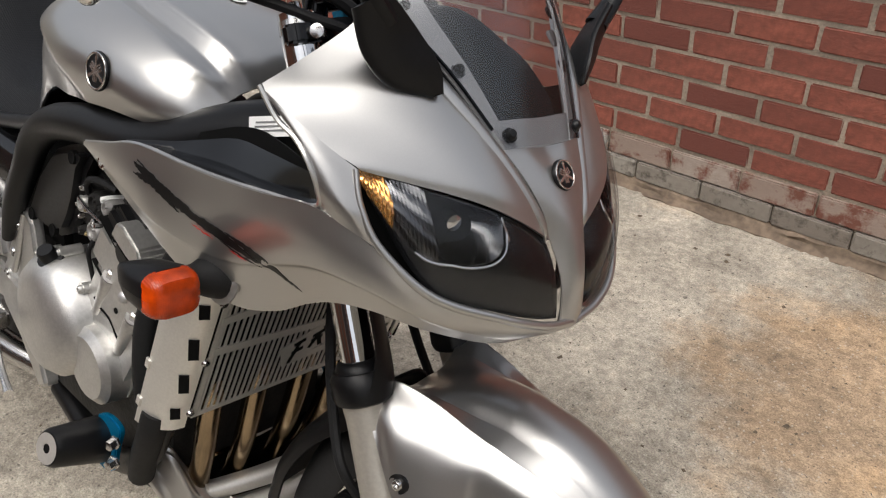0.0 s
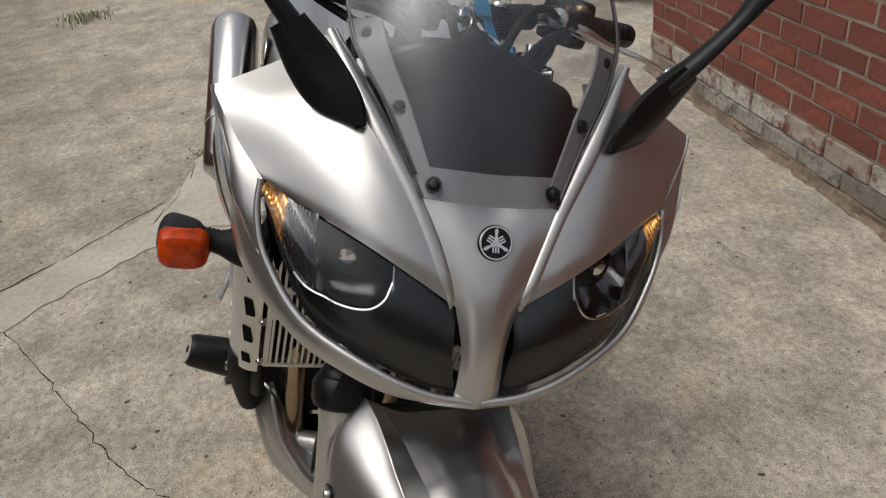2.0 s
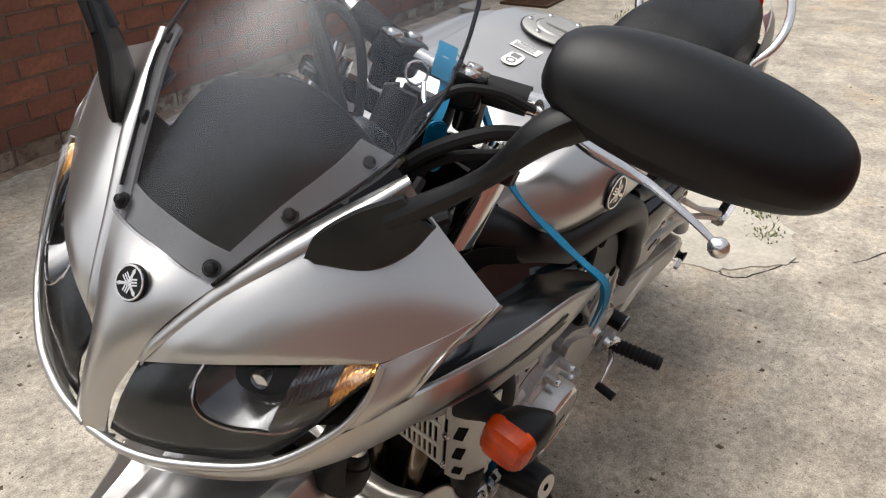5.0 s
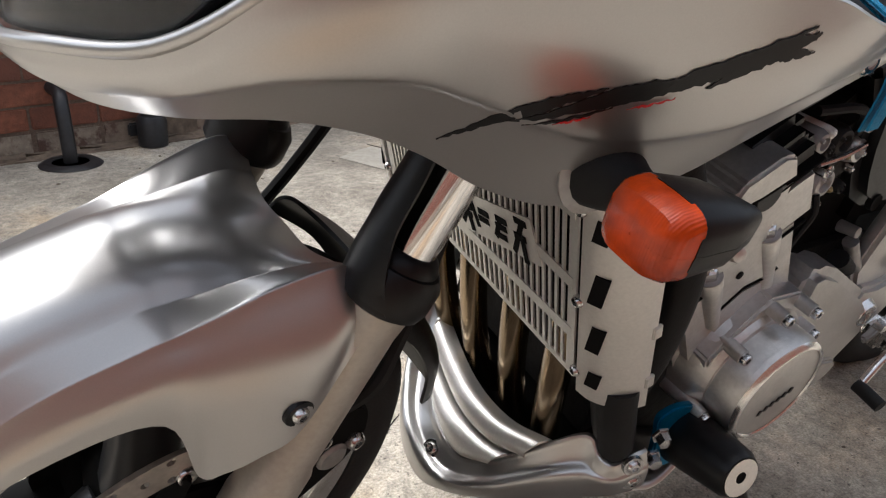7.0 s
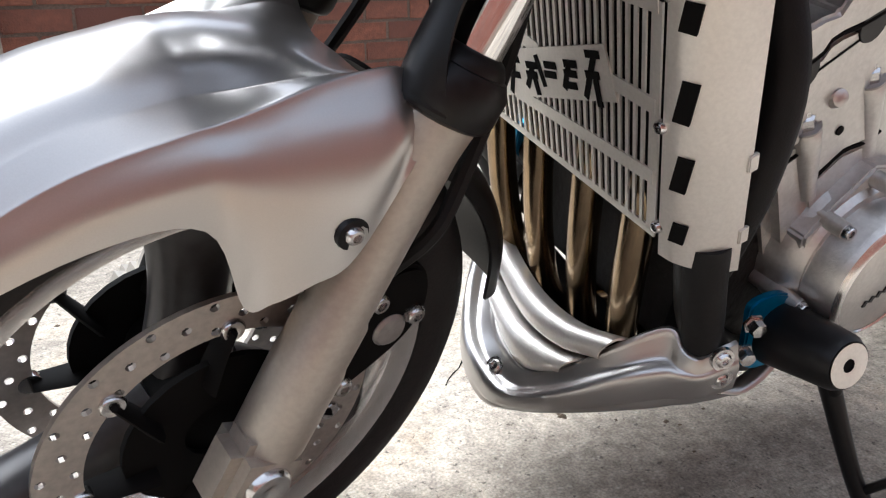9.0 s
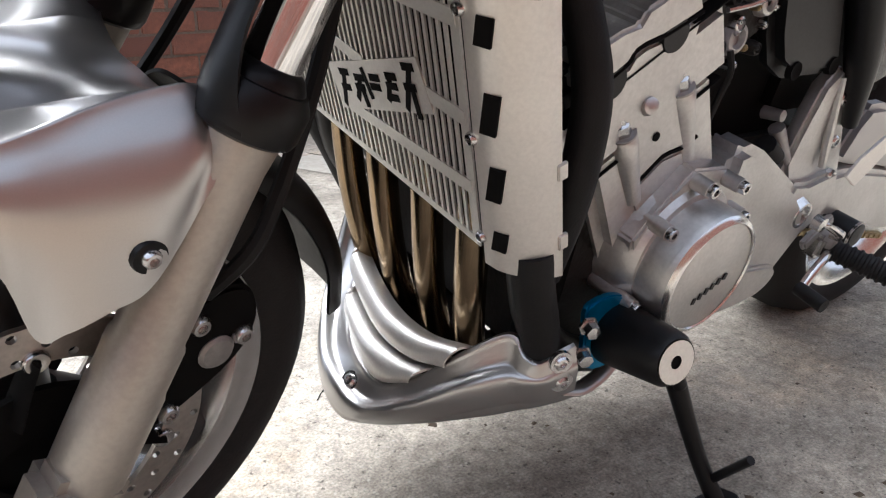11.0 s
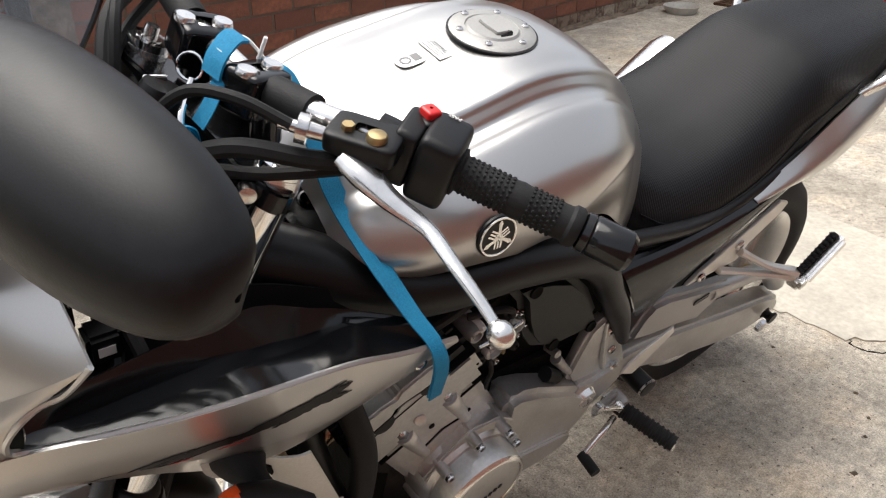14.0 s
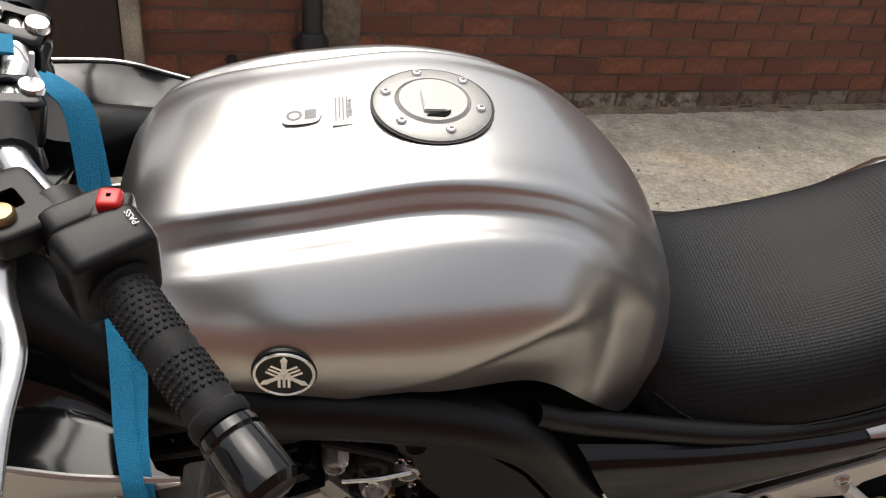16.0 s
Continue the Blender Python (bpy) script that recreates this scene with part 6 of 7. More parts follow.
wheel = part("front_wheel", FW(lathe([(0.300, 0.0), (0.297, 0.022), (0.286, 0.044), (0.268, 0.058), (0.245, 0.062), (0.226, 0.056), (0.222, 0.046), (0.218, 0.0), (0.222, -0.046), (0.226, -0.056), (0.245, -0.062), (0.268, -0.058), (0.286, -0.044), (0.297, -0.022)], (0, 0, AX), (0, 1, 0), 72, True)), TYRE, bike, "black road tyre on a silver three-spoke wheel")
part("rim", FW(lathe([(0.226, 0.054), (0.230, 0.050), (0.224, 0.044), (0.208, 0.040), (0.198, 0.020), (0.196, 0.0), (0.198, -0.020), (0.208, -0.040), (0.224, -0.044), (0.230, -0.050), (0.226, -0.054), (0.212, -0.046), (0.202, -0.046), (0.190, -0.022), (0.188, 0), (0.190, 0.022), (0.202, 0.046), (0.212, 0.046)], (0, 0, AX), (0, 1, 0), 72, True)), POLISHED, wheel, "polished silver rim")
part("hub", FW(lathe([(0.014, 0.062), (0.034, 0.060), (0.044, 0.030), (0.040, 0), (0.044, -0.030), (0.034, -0.060), (0.014, -0.062)], (0, 0, AX), (0, 1, 0), 28)), DARK, wheel)
for k in range(3):
    a = radians(70 + 120 * k)
    part("spoke", FW(tube([(0.03 * math.cos(a), 0, AX + 0.03 * math.sin(a)), (0.11 * math.cos(a), 0, AX + 0.11 * math.sin(a)), (0.195 * math.cos(a), 0, AX + 0.195 * math.sin(a))], [0.040, 0.034, 0.044], 12, 4)), SPOKE, wheel)


def brake_disc(r0, r1, v):
    """A drilled disc: three rings of round holes cut through."""
    n, bands, rh = 36, 3, 0.0042
    vs, fs = [], []

    def put(r, a, side):
        vs.append((r * math.cos(a), v + side * 0.0025, AX + r * math.sin(a)))
        return len(vs) - 1

    step, wide = 2 * math.pi / n, (r1 - r0) / bands
    for j in range(bands):
        for k in range(n):
            mid, rm = (k + 0.5) * step, r0 + (j + 0.5) * wide
            rim = [(rm + x * wide / 2, mid + y * step / 2) for x, y in ((1, 0), (1, 1), (0, 1), (-1, 1), (-1, 0), (-1, -1), (0, -1), (1, -1))]
            faces = [[put(r, a, side) for r, a in rim] for side in (1, -1)]
            if (k + j) % 2:
                fs += [tuple(faces[0]), tuple(reversed(faces[1]))]
                continue
            bore = [[put(rm + rh * math.cos(q * math.pi / 4), mid + rh * math.sin(q * math.pi / 4) / rm, side) for q in range(8)] for side in (1, -1)]
            for q in range(8):
                p = (q + 1) % 8
                fs += [(faces[0][q], faces[0][p], bore[0][p], bore[0][q]), (faces[1][p], faces[1][q], bore[1][q], bore[1][p]), (bore[0][q], bore[0][p], bore[1][p], bore[1][q])]
    for r in (r0, r1):
        for k in range(n * 2):
            a, b = k * step / 2, (k + 1) * step / 2
            fs.append((put(r, a, 1), put(r, b, 1), put(r, b, -1), put(r, a, -1)))
    return np.array(vs), fs


for s in (1, -1):
    d = part("brake_disc", FW(brake_disc(0.112, 0.149, s * 0.069)), DISC, wheel, "drilled steel brake disc", smooth=False)
    car = part("disc_carrier", FW(lathe([(0.030, 0.003), (0.082, 0.003), (0.082, -0.003), (0.030, -0.003)], (0, s * 0.066, AX), (0, 1, 0), 30, True)), DARK, wheel)
    for k in range(7):
        a = radians(20 + 360 / 7 * k)
        part("carrier_arm", FW(tube([(0.06 * math.cos(a - 0.25), s * 0.067, AX + 0.06 * math.sin(a - 0.25)), (0.090 * math.cos(a - 0.08), s * 0.067, AX + 0.090 * math.sin(a - 0.08)), (0.116 * math.cos(a), s * 0.068, AX + 0.116 * math.sin(a))], [0.018, 0.015, 0.013], 8, 4, 0.3)), DARK, wheel)
        part("disc_button", FW(lathe([(0.003, 0.004), (0.005, 0.005), (0.009, 0.005), (0.0105, 0.003), (0.0105, -0.005)], (0.116 * math.cos(a), s * 0.071, AX + 0.116 * math.sin(a)), (0, s, 0), 14)), STEEL, wheel)

FEND_REAR = [
    (90, [(0.325, 0.0), (0.325, 0.035), (0.335, 0.066), (0.351, 0.093), (0.339, 0.111), (0.317, 0.128)]),
    (85, [(0.327, 0.0), (0.326, 0.035), (0.333, 0.066), (0.350, 0.093), (0.302, 0.129), (0.226, 0.137)]),
    (78, [(0.332, 0.0), (0.329, 0.035), (0.322, 0.061), (0.331, 0.087), (0.285, 0.122), (0.200, 0.133)]),
    (71, [(0.334, 0.0), (0.329, 0.034), (0.314, 0.058), (0.312, 0.083), (0.270, 0.113), (0.182, 0.124)]),
    (66, [(0.334, 0.0), (0.328, 0.033), (0.312, 0.056), (0.303, 0.080), (0.268, 0.106), (0.176, 0.113)]),
    (61, [(0.333, 0.0), (0.327, 0.032), (0.311, 0.055), (0.299, 0.078), (0.276, 0.097), (0.242, 0.102)]),
]
FEND_FRONT = [
    (45, [(0.331, 0.0), (0.325, 0.031), (0.310, 0.053), (0.295, 0.073), (0.275, 0.087), (0.255, 0.091)]),
    (22, [(0.327, 0.0), (0.321, 0.027), (0.309, 0.047), (0.296, 0.065), (0.284, 0.076), (0.272, 0.080)]),
    (2, [(0.322, 0.0), (0.319, 0.020), (0.311, 0.036), (0.302, 0.048), (0.294, 0.054), (0.287, 0.057)]),
    (-10, [(0.318, 0.0), (0.317, 0.010), (0.314, 0.018), (0.309, 0.023), (0.304, 0.026), (0.299, 0.027)]),
]
FEND = FEND_REAR + FEND_FRONT
_f = np.array([[(r * math.cos(radians(a)), v, AX + r * math.sin(radians(a))) for r, v in sec] for a, sec in FEND])
_f = crease(_f, 2, 3, share=0.14)
_f = np.concatenate([_f[:, ::-1], _f[:, 1:] * [1, -1, 1]], axis=1)
fend = part("front_mudguard", FW(sheet(surface(_f, 6, 4)[::-1], 0.004)), SILVER, bike, "silver sculpted front mudguard")
for s in (1, -1):
    part("mudguard_bolt", FW(bolt((0.031, s * 0.1345, AX + 0.2406), (0, s, 0), 0.0075, 0.006)), STEEL, part("washer", FW(lathe([(0.006, 0.0005), (0.0125, 0.001), (0.0135, -0.003)], (0.031, s * 0.1345, AX + 0.2406), (0, s, 0), 18)), BLACK, fend))
_skirt = [(0.292, 0.090), (0.308, 0.086), (0.319, 0.070), (0.323, 0.035), (0.324, 0.0)]
_skirt += [(r, -v) for r, v in _skirt[-2::-1]]
part("mudguard_rear", FW(sheet(surface([[(r * math.cos(radians(a)), v * k, AX + r * math.sin(radians(a))) for r, v in _skirt] for a, k in ((102, 1.0), (118, 1.0), (134, 0.96), (149, 0.85))], 5, 4), 0.004)), BLACK, fend, "black rear mudguard flap")

# --- yokes, bars and controls
part("top_yoke", F(slab(bez((-0.055, -0.05), (0.0, -0.138), (0.03, -0.11), (0.025, 0.0), (0.03, 0.11), (0.0, 0.138), (-0.055, 0.05), (-0.062, 0.0), (-0.055, -0.05))[:-1], 0.022, Matrix.Translation((0, 0, -0.022)), 0.004)), GLOSS, bike, "black top yoke")
part("bottom_yoke", F(slab(bez((-0.055, -0.05), (0.0, -0.142), (0.034, -0.11), (0.028, 0.0), (0.034, 0.11), (0.0, 0.142), (-0.055, 0.05), (-0.062, 0.0), (-0.055, -0.05))[:-1], 0.030, Matrix.Translation((0, 0, -0.215)), 0.004)), BLACK, bike, "black bottom yoke")
for s in (1, -1):
    part("pinch_bolt", F(lathe([(0.004, 0.006), (0.008, 0.005), (0.008, -0.01)], (0.034, s * 0.118, -0.012), (0.6, s, 0), 14)), STEEL, bike)
BAR = [(0.398, 0.012, 1.057), (0.392, 0.075, 1.058), (0.372, 0.130, 1.062), (0.325, 0.188, 1.056), (0.289, 0.226, 1.044), (0.227, 0.310, 1.028), (0.196, 0.350, 1.012)]
MIR = FORK @ Matrix.Diagonal((1, -1, 1, 1)) @ FORK.inverted()


def other(vf):
    v, f = moved(vf, MIR)
    return v, [tuple(reversed(q)) for q in f]


bars = {}
for s in (1, -1):
    sd = (lambda q: q) if s > 0 else other
    bar = bars[s] = part("handlebar", sd(tube(BAR, [0.0115] * 7, 14, 7)), POLISHED, bike, "polished alloy handlebar")
    gp = np.array((0.289, 0.226, 1.044)), np.array((0.222, 0.316, 1.026))
    ax_ = gp[1] - gp[0]
    gl = float(np.linalg.norm(ax_))
    dirn = tuple(ax_ / gl)
    grip = part("grip", sd(lathe([(0.0115, -0.004), (0.021, -0.003), (0.0215, 0.001), (0.0165, 0.003), (0.0160, 0.05), (0.0168, 0.056), (0.0160, 0.062), (0.0158, gl - 0.012), (0.0185, gl - 0.009), (0.0185, gl - 0.003), (0.0165, gl)], tuple(gp[0]), dirn, 28)), RUBBER, bar, "black knurled rubber grip")
    zz = axes(tuple(gp[0]), dirn)
    studs = []
    for i in range(18):
        for k in range(22):
            a = 2 * math.pi * (k + 0.5 * (i % 2)) / 22
            h = 0.007 + i * 0.0049
            if abs(h - 0.056) < 0.006:
                continue
            c = zz @ Vector((0.0163 * math.cos(a), 0.0163 * math.sin(a), h))
            studs.append(lathe([(0.0004, 0.0011), (0.0013, 0.0008), (0.0017, -0.0004)], tuple(c), tuple(zz.to_3x3() @ Vector((math.cos(a), math.sin(a), 0))), 5))
    tagged(part("grip_knurl", sd(join(*studs)), RUBBER, grip, smooth=False), kind="stuff")
    part("bar_end", sd(lathe([(0.012, 0.0), (0.0175, 0.002), (0.0185, 0.008), (0.0170, 0.010), (0.0185, 0.012), (0.019, 0.044), (0.015, 0.049), (0.001, 0.050)], tuple(gp[1]), dirn, 28)), GLOSS, bar, "black bar-end weight")
    # switch block
    sw = Matrix.Translation((0.305, 0.203, 1.045)) @ axes((0, 0, 0), dirn).to_3x3().to_4x4()
    blk = part("switch_block", sd(join(pebble((0.056, 0.066, 0.036), sw @ Matrix.Translation((0.0, 0.004, 0.008)), 0.28), pebble((0.050, 0.056, 0.022), sw @ Matrix.Translation((0.001, 0.003, -0.021)), 0.28))), BLACK, bar, "black switch block")
    part("switch_rocker", sd(box((0.014, 0.010, 0.020), Matrix.Translation((0.279, 0.203, 1.068)) @ Matrix.Rotation(radians(25), 4, "Y"), 0.003)), BLACK, blk)
    part("red_button", sd(pebble((0.014, 0.016, 0.012), Matrix.Translation((0.2977, 0.1863, 1.0796)), 0.4)), RED, blk, "red button")
    part("button_housing", sd(pebble((0.024, 0.026, 0.020), Matrix.Translation((0.2977, 0.1863, 1.0686)), 0.3)), BLACK, blk)
    part("switch_print", sd(box((0.0006, 0.016, 0.004), Matrix.Translation((0.2805, 0.222, 1.056)) @ Matrix.Rotation(radians(30), 4, "Y"), 0)), WHITE, blk, smooth=False)
    if s > 0:
        sx, sy, sz = (Vector(sw.col[k][:3]) for k in range(3))
        tm = Matrix((-sz, -sx, sy)).transposed().to_4x4()
        tm.translation = sw @ Vector((0.021, 0.0384, 0.006))
        lettering("switch_text", "PASS", 0.0058, tm, WHITE, blk)
    part("horn_button", sd(lathe([(0.001, 0.006), (0.007, 0.005), (0.008, 0.0)], (0.280, 0.214, 1.050), (-0.8, 0.2, 0.3), 14)), DARK, blk)
    # lever bracket, lever
    part("lever_bracket", sd(join(pebble((0.062, 0.044, 0.020), Matrix.Translation((0.358, 0.182, 1.066)) @ Matrix.Rotation(radians(-52), 4, "Z"), 0.30), lathe([(0.020, 0.014), (0.020, -0.014)], (0.330, 0.180, 1.056), tuple(np.array(dirn)), 18))), BLACK, bar, "black clutch lever bracket")
    part("pivot_bolt", sd(lathe([(0.003, 0.006), (0.0075, 0.005), (0.009, 0.003), (0.009, -0.004)], (0.3583, 0.1982, 1.0770), (0, 0, 1), 16)), BRASS, bar)
    part("bracket_bolt", sd(lathe([(0.001, 0.004), (0.0055, 0.004), (0.006, -0.004)], (0.3718, 0.1761, 1.0775), (0, 0, 1), 6)), BRASS, bar)
    part("adjuster", sd(lathe([(0.005, 0.03), (0.006, 0.016), (0.013, 0.015), (0.013, 0.006), (0.007, 0.005), (0.006, -0.01)], (0.392, 0.160, 1.068), (0.75, -0.6, 0.12), 18)), STEEL, bar)
    part("lever", sd(tube([(0.376, 0.184, 1.056), (0.370, 0.206, 1.049), (0.361, 0.232, 1.040), (0.350, 0.254, 1.033), (0.345, 0.272, 1.029), (0.345, 0.305, 1.022), (0.343, 0.335, 1.013), (0.341, 0.360, 1.003)], [0.014, 0.015, 0.011, 0.0085, 0.0075, 0.0066, 0.0058, 0.005], 12, 7, 0.62)), POLISHED, bar, "polished alloy ball-ended lever")
    part("lever_ball", sd(lathe([(0.001, 0.0115), (0.006, 0.010), (0.010, 0.006), (0.0115, 0.0), (0.010, -0.006), (0.005, -0.011)], (0.341, 0.364, 1.001), (-0.1, 0.9, -0.3), 18)), POLISHED, bar)
    cl = part("bar_clamp", sd(join(pebble((0.050, 0.042, 0.042), Matrix.Translation((0.397, 0.061, 1.0515)) @ Matrix.Rotation(radians(22), 4, "Z") @ Matrix.Rotation(radians(-14), 4, "Y"), 0.25), lathe([(0.016, 0.02), (0.016, -0.03)], (0.391, 0.0695, 1.036), (0, 0, 1), 16))), GLOSS, bar, "black handlebar clamp")
    for p in ((0.4087, 0.0685, 1.0755), (0.3772, 0.0536, 1.0680)):
        part("clamp_bolt", sd(lathe([(0.003, 0.004), (0.0085, 0.004), (0.010, 0.001), (0.010, -0.002)], p, (-0.24, 0, 0.97), 16)), POLISHED, cl)
    part("bar_collar", sd(tube([(0.389, 0.080, 1.058), (0.374, 0.125, 1.061)], 0.0165, 14, 1)), RUBBER, bar)
    # cables
    part("clutch_cable", sd(tube([(0.408, 0.148, 1.071), (0.440, 0.118, 1.085), (0.470, 0.085, 1.078), (0.490, 0.060, 1.030), (0.480, 0.06, 0.95), (0.44, 0.09, 0.88)], 0.0055, 8, 7)), RUBBER, bar)
    part("switch_loom", sd(tube([(0.330, 0.190, 1.040), (0.395, 0.165, 1.045), (0.450, 0.125, 1.045), (0.488, 0.070, 0.995), (0.47, 0.03, 0.90)], 0.0085, 8, 7)), RUBBER, bar)
    part("throttle_cable", sd(tube([(0.345, 0.175, 1.030), (0.420, 0.140, 1.020), (0.470, 0.095, 1.005), (0.495, 0.05, 0.94), (0.45, 0.03, 0.86)], 0.006, 8, 7)), RUBBER, bar)
lock = part("ignition_lock", F(lathe([(0.001, 0.010), (0.017, 0.010), (0.019, 0.004), (0.019, -0.05)], (0.055, 0, 0.01), (0, 0, 1), 20)), BLACK, bike, "black ignition lock")
# clutter behind the cowl: stays, looms, relays
for s in (1, -1):
    part("fairing_stay", tube([(0.47, s * 0.05, 0.90), (0.54, s * 0.08, 0.94), (0.585, s * 0.10, 0.99), (0.60, s * 0.11, 1.01)], 0.008, 8, 5), BLACK, bike)
    part("lower_stay", tube([(0.52, s * 0.07, 0.92), (0.56, s * 0.14, 0.89), (0.58, s * 0.19, 0.87)], 0.007, 8, 5), BLACK, bike)
_r = np.random.default_rng(9)
for k in range(11):
    y = 0.15 - 0.028 * k
    part("wiring_loom", tube([(0.50 + 0.03 * _r.random(), y, 0.99), (0.55 + 0.03 * _r.random(), y + 0.02 * _r.normal(), 0.95), (0.52 + 0.04 * _r.random(), y + 0.03 * _r.normal(), 0.89), (0.56, y + 0.02, 0.83)], 0.004 + 0.003 * _r.random(), 7, 6), RUBBER, bike)
for k, (x, y, z) in enumerate(((0.575, 0.15, 0.90), (0.585, 0.13, 0.955), (0.60, 0.09, 0.88), (0.57, -0.14, 0.91), (0.60, -0.10, 0.89))):
    rl = part("relay", box((0.030, 0.026, 0.034), Matrix.Translation((x, y, z)) @ Matrix.Rotation(0.3 * k, 4, "Z"), 0.004), BLACK, bike)
    part("relay_label", box((0.014, 0.001, 0.010), Matrix.Translation((x, y + 0.0138, z)), 0), WHITE if k < 2 else STEEL, rl, smooth=False)

# --- swing arm, rear wheel, pegs
RWX, RWZ = -0.735, 0.312
rw = part("rear_wheel", lathe([(0.315, 0.0), (0.311, 0.035), (0.296, 0.068), (0.272, 0.088), (0.246, 0.090), (0.228, 0.080), (0.220, 0.070), (0.218, 0.0), (0.220, -0.070), (0.228, -0.080), (0.246, -0.090), (0.272, -0.088), (0.296, -0.068), (0.311, -0.035)], (RWX, 0, RWZ), (0, 1, 0), 64, True), TYRE, bike, "wide black rear tyre on a silver wheel")
part("rim", lathe([(0.228, 0.080), (0.233, 0.076), (0.224, 0.068), (0.205, 0.060), (0.198, 0.03), (0.196, 0.0), (0.198, -0.03), (0.205, -0.060), (0.224, -0.068), (0.233, -0.076), (0.228, -0.080), (0.208, -0.068), (0.190, -0.03), (0.188, 0.0), (0.190, 0.03), (0.208, 0.068)], (RWX, 0, RWZ), (0, 1, 0), 64, True), POLISHED, rw)
part("hub", lathe([(0.02, 0.085), (0.06, 0.08), (0.065, 0.0), (0.06, -0.08), (0.02, -0.085)], (RWX, 0, RWZ), (0, 1, 0), 24), DARK, rw)
for k in range(3):
    a = radians(15 + 120 * k)
    part("spoke", tube([(RWX + 0.05 * math.cos(a), 0, RWZ + 0.05 * math.sin(a)), (RWX + 0.195 * math.cos(a), 0, RWZ + 0.195 * math.sin(a))], 0.026, 12, 1), ALLOY_DARK, rw)
part("sprocket", lathe([(0.05, 0.003), (0.098, 0.003), (0.102, 0.001), (0.102, -0.001), (0.098, -0.003), (0.05, -0.003)], (RWX, 0.105, RWZ), (0, 1, 0), 45, True), STEEL, rw)
part("rear_disc", lathe([(0.07, 0.0025), (0.133, 0.0025), (0.133, -0.0025), (0.07, -0.0025)], (RWX, -0.10, RWZ), (0, 1, 0), 48, True), DISC, rw)


def plate_xz(outline, y, depth, bevel=0.004):
    """A plate standing along the bike, its outline in x and z, from y inwards."""
    return slab(outline, depth, Matrix(((1, 0, 0, 0), (0, 0, -1, y), (0, 1, 0, 0), (0, 0, 0, 1))), bevel)


ARM = bez((-0.220, 0.445), (-0.288, 0.456), (-0.407, 0.437), (-0.599, 0.398), (-0.768, 0.368), (-0.825, 0.335), (-0.820, 0.296), (-0.694, 0.278), (-0.444, 0.333), (-0.332, 0.372), (-0.220, 0.395), (-0.220, 0.445))[:-1]
BRACE = [(-0.266, 0.468), (-0.282, 0.520), (-0.302, 0.546), (-0.345, 0.545), (-0.396, 0.533), (-0.480, 0.514), (-0.552, 0.502), (-0.560, 0.482), (-0.530, 0.460), (-0.500, 0.438), (-0.487, 0.422), (-0.406, 0.442), (-0.330, 0.452)]
for s in (1, -1):
    yy = 0.176 if s > 0 else -0.130
    arm = part("swing_arm", plate_xz(ARM, yy, 0.046, 0.008), ALLOY, bike, "cast alloy swing arm")
    part("arm_brace", plate_xz(BRACE, yy - 0.010, 0.030, 0.009), SILVER_MATT, arm, "upper brace of the swing arm")
    part("brace_arch", tube([(-0.500, yy - 0.025, 0.484), (-0.580, yy - 0.025, 0.474), (-0.660, yy - 0.025, 0.464), (-0.735, yy - 0.025, 0.442), (-0.800, yy - 0.025, 0.385)], [0.020, 0.019, 0.018, 0.020, 0.024], 14, 5), SILVER_MATT, arm)
    part("brace_plate", box((0.040, 0.002, 0.010), Matrix.Translation((-0.455, yy - 0.0085, 0.496)) @ Matrix.Rotation(radians(10), 4, "Y"), 0), GLOSS, arm, "small dark maker's plate", smooth=False)
    part("axle_nut", lathe([(0.004, 0.010), (0.014, 0.010), (0.016, 0.0)], (RWX + 0.01, s * 0.198, RWZ + 0.012), (0, s, 0), 6), STEEL, arm)
    part("stand_spool", lathe([(0.001, 0.022), (0.014, 0.022), (0.016, 0.018), (0.010, 0.012), (0.010, 0.004), (0.015, 0.0)], (-0.762, s * 0.184, 0.330), (0, s, 0), 18), BLACK, arm, "black paddock stand spool")
    hp = [(-0.290, 0.551), (-0.299, 0.532), (-0.250, 0.482), (-0.225, 0.464), (-0.188, 0.484), (-0.204, 0.506), (-0.245, 0.530)]
    part("heel_plate", plate_xz(hp, s * 0.216 + (0.003 if s < 0 else 0), 0.004, 0.001), PLATE, bike, "bare alloy heel plate")
    # pillion bracket, in thin bars
    pp = [(-0.342, 0.587), (-0.365, 0.608), (-0.424, 0.645), (-0.530, 0.714), (-0.562, 0.702), (-0.556, 0.684), (-0.494, 0.630), (-0.482, 0.594)]
    pb = part("pillion_bracket", plate_xz(pp, s * 0.178 + (0.007 if s < 0 else 0), 0.007, 0.0015), PLATE, bike, "pale alloy pillion peg bracket")
    part("bracket_arm", tube([(-0.470, s * 0.180, 0.622), (-0.530, s * 0.212, 0.592), (-0.592, s * 0.243, 0.575)], [0.011, 0.009, 0.013], 8, 5, 0.7), PLATE, pb)
    part("bracket_arm", tube([(-0.425, s * 0.180, 0.594), (-0.505, s * 0.205, 0.578), (-0.592, s * 0.243, 0.564)], [0.009, 0.008, 0.012], 8, 5, 0.7), PLATE, pb)
    for p in ((-0.456, s * 0.179, 0.6423), (-0.3744, s * 0.179, 0.5984)):
        part("bracket_bolt", bolt(p, (0, s, 0), 0.010, 0.006), STEEL, pb)
    part("peg_hinge", box((0.030, 0.032, 0.032), Matrix.Translation((-0.5985, s * 0.250, 0.5605)) @ Matrix.Rotation(radians(20), 4, "Y"), 0.006), POLISHED, pb)
    pm = Matrix.Translation((-0.633, s * 0.252, 0.606)) @ Matrix.Rotation(radians(-38), 4, "Y")
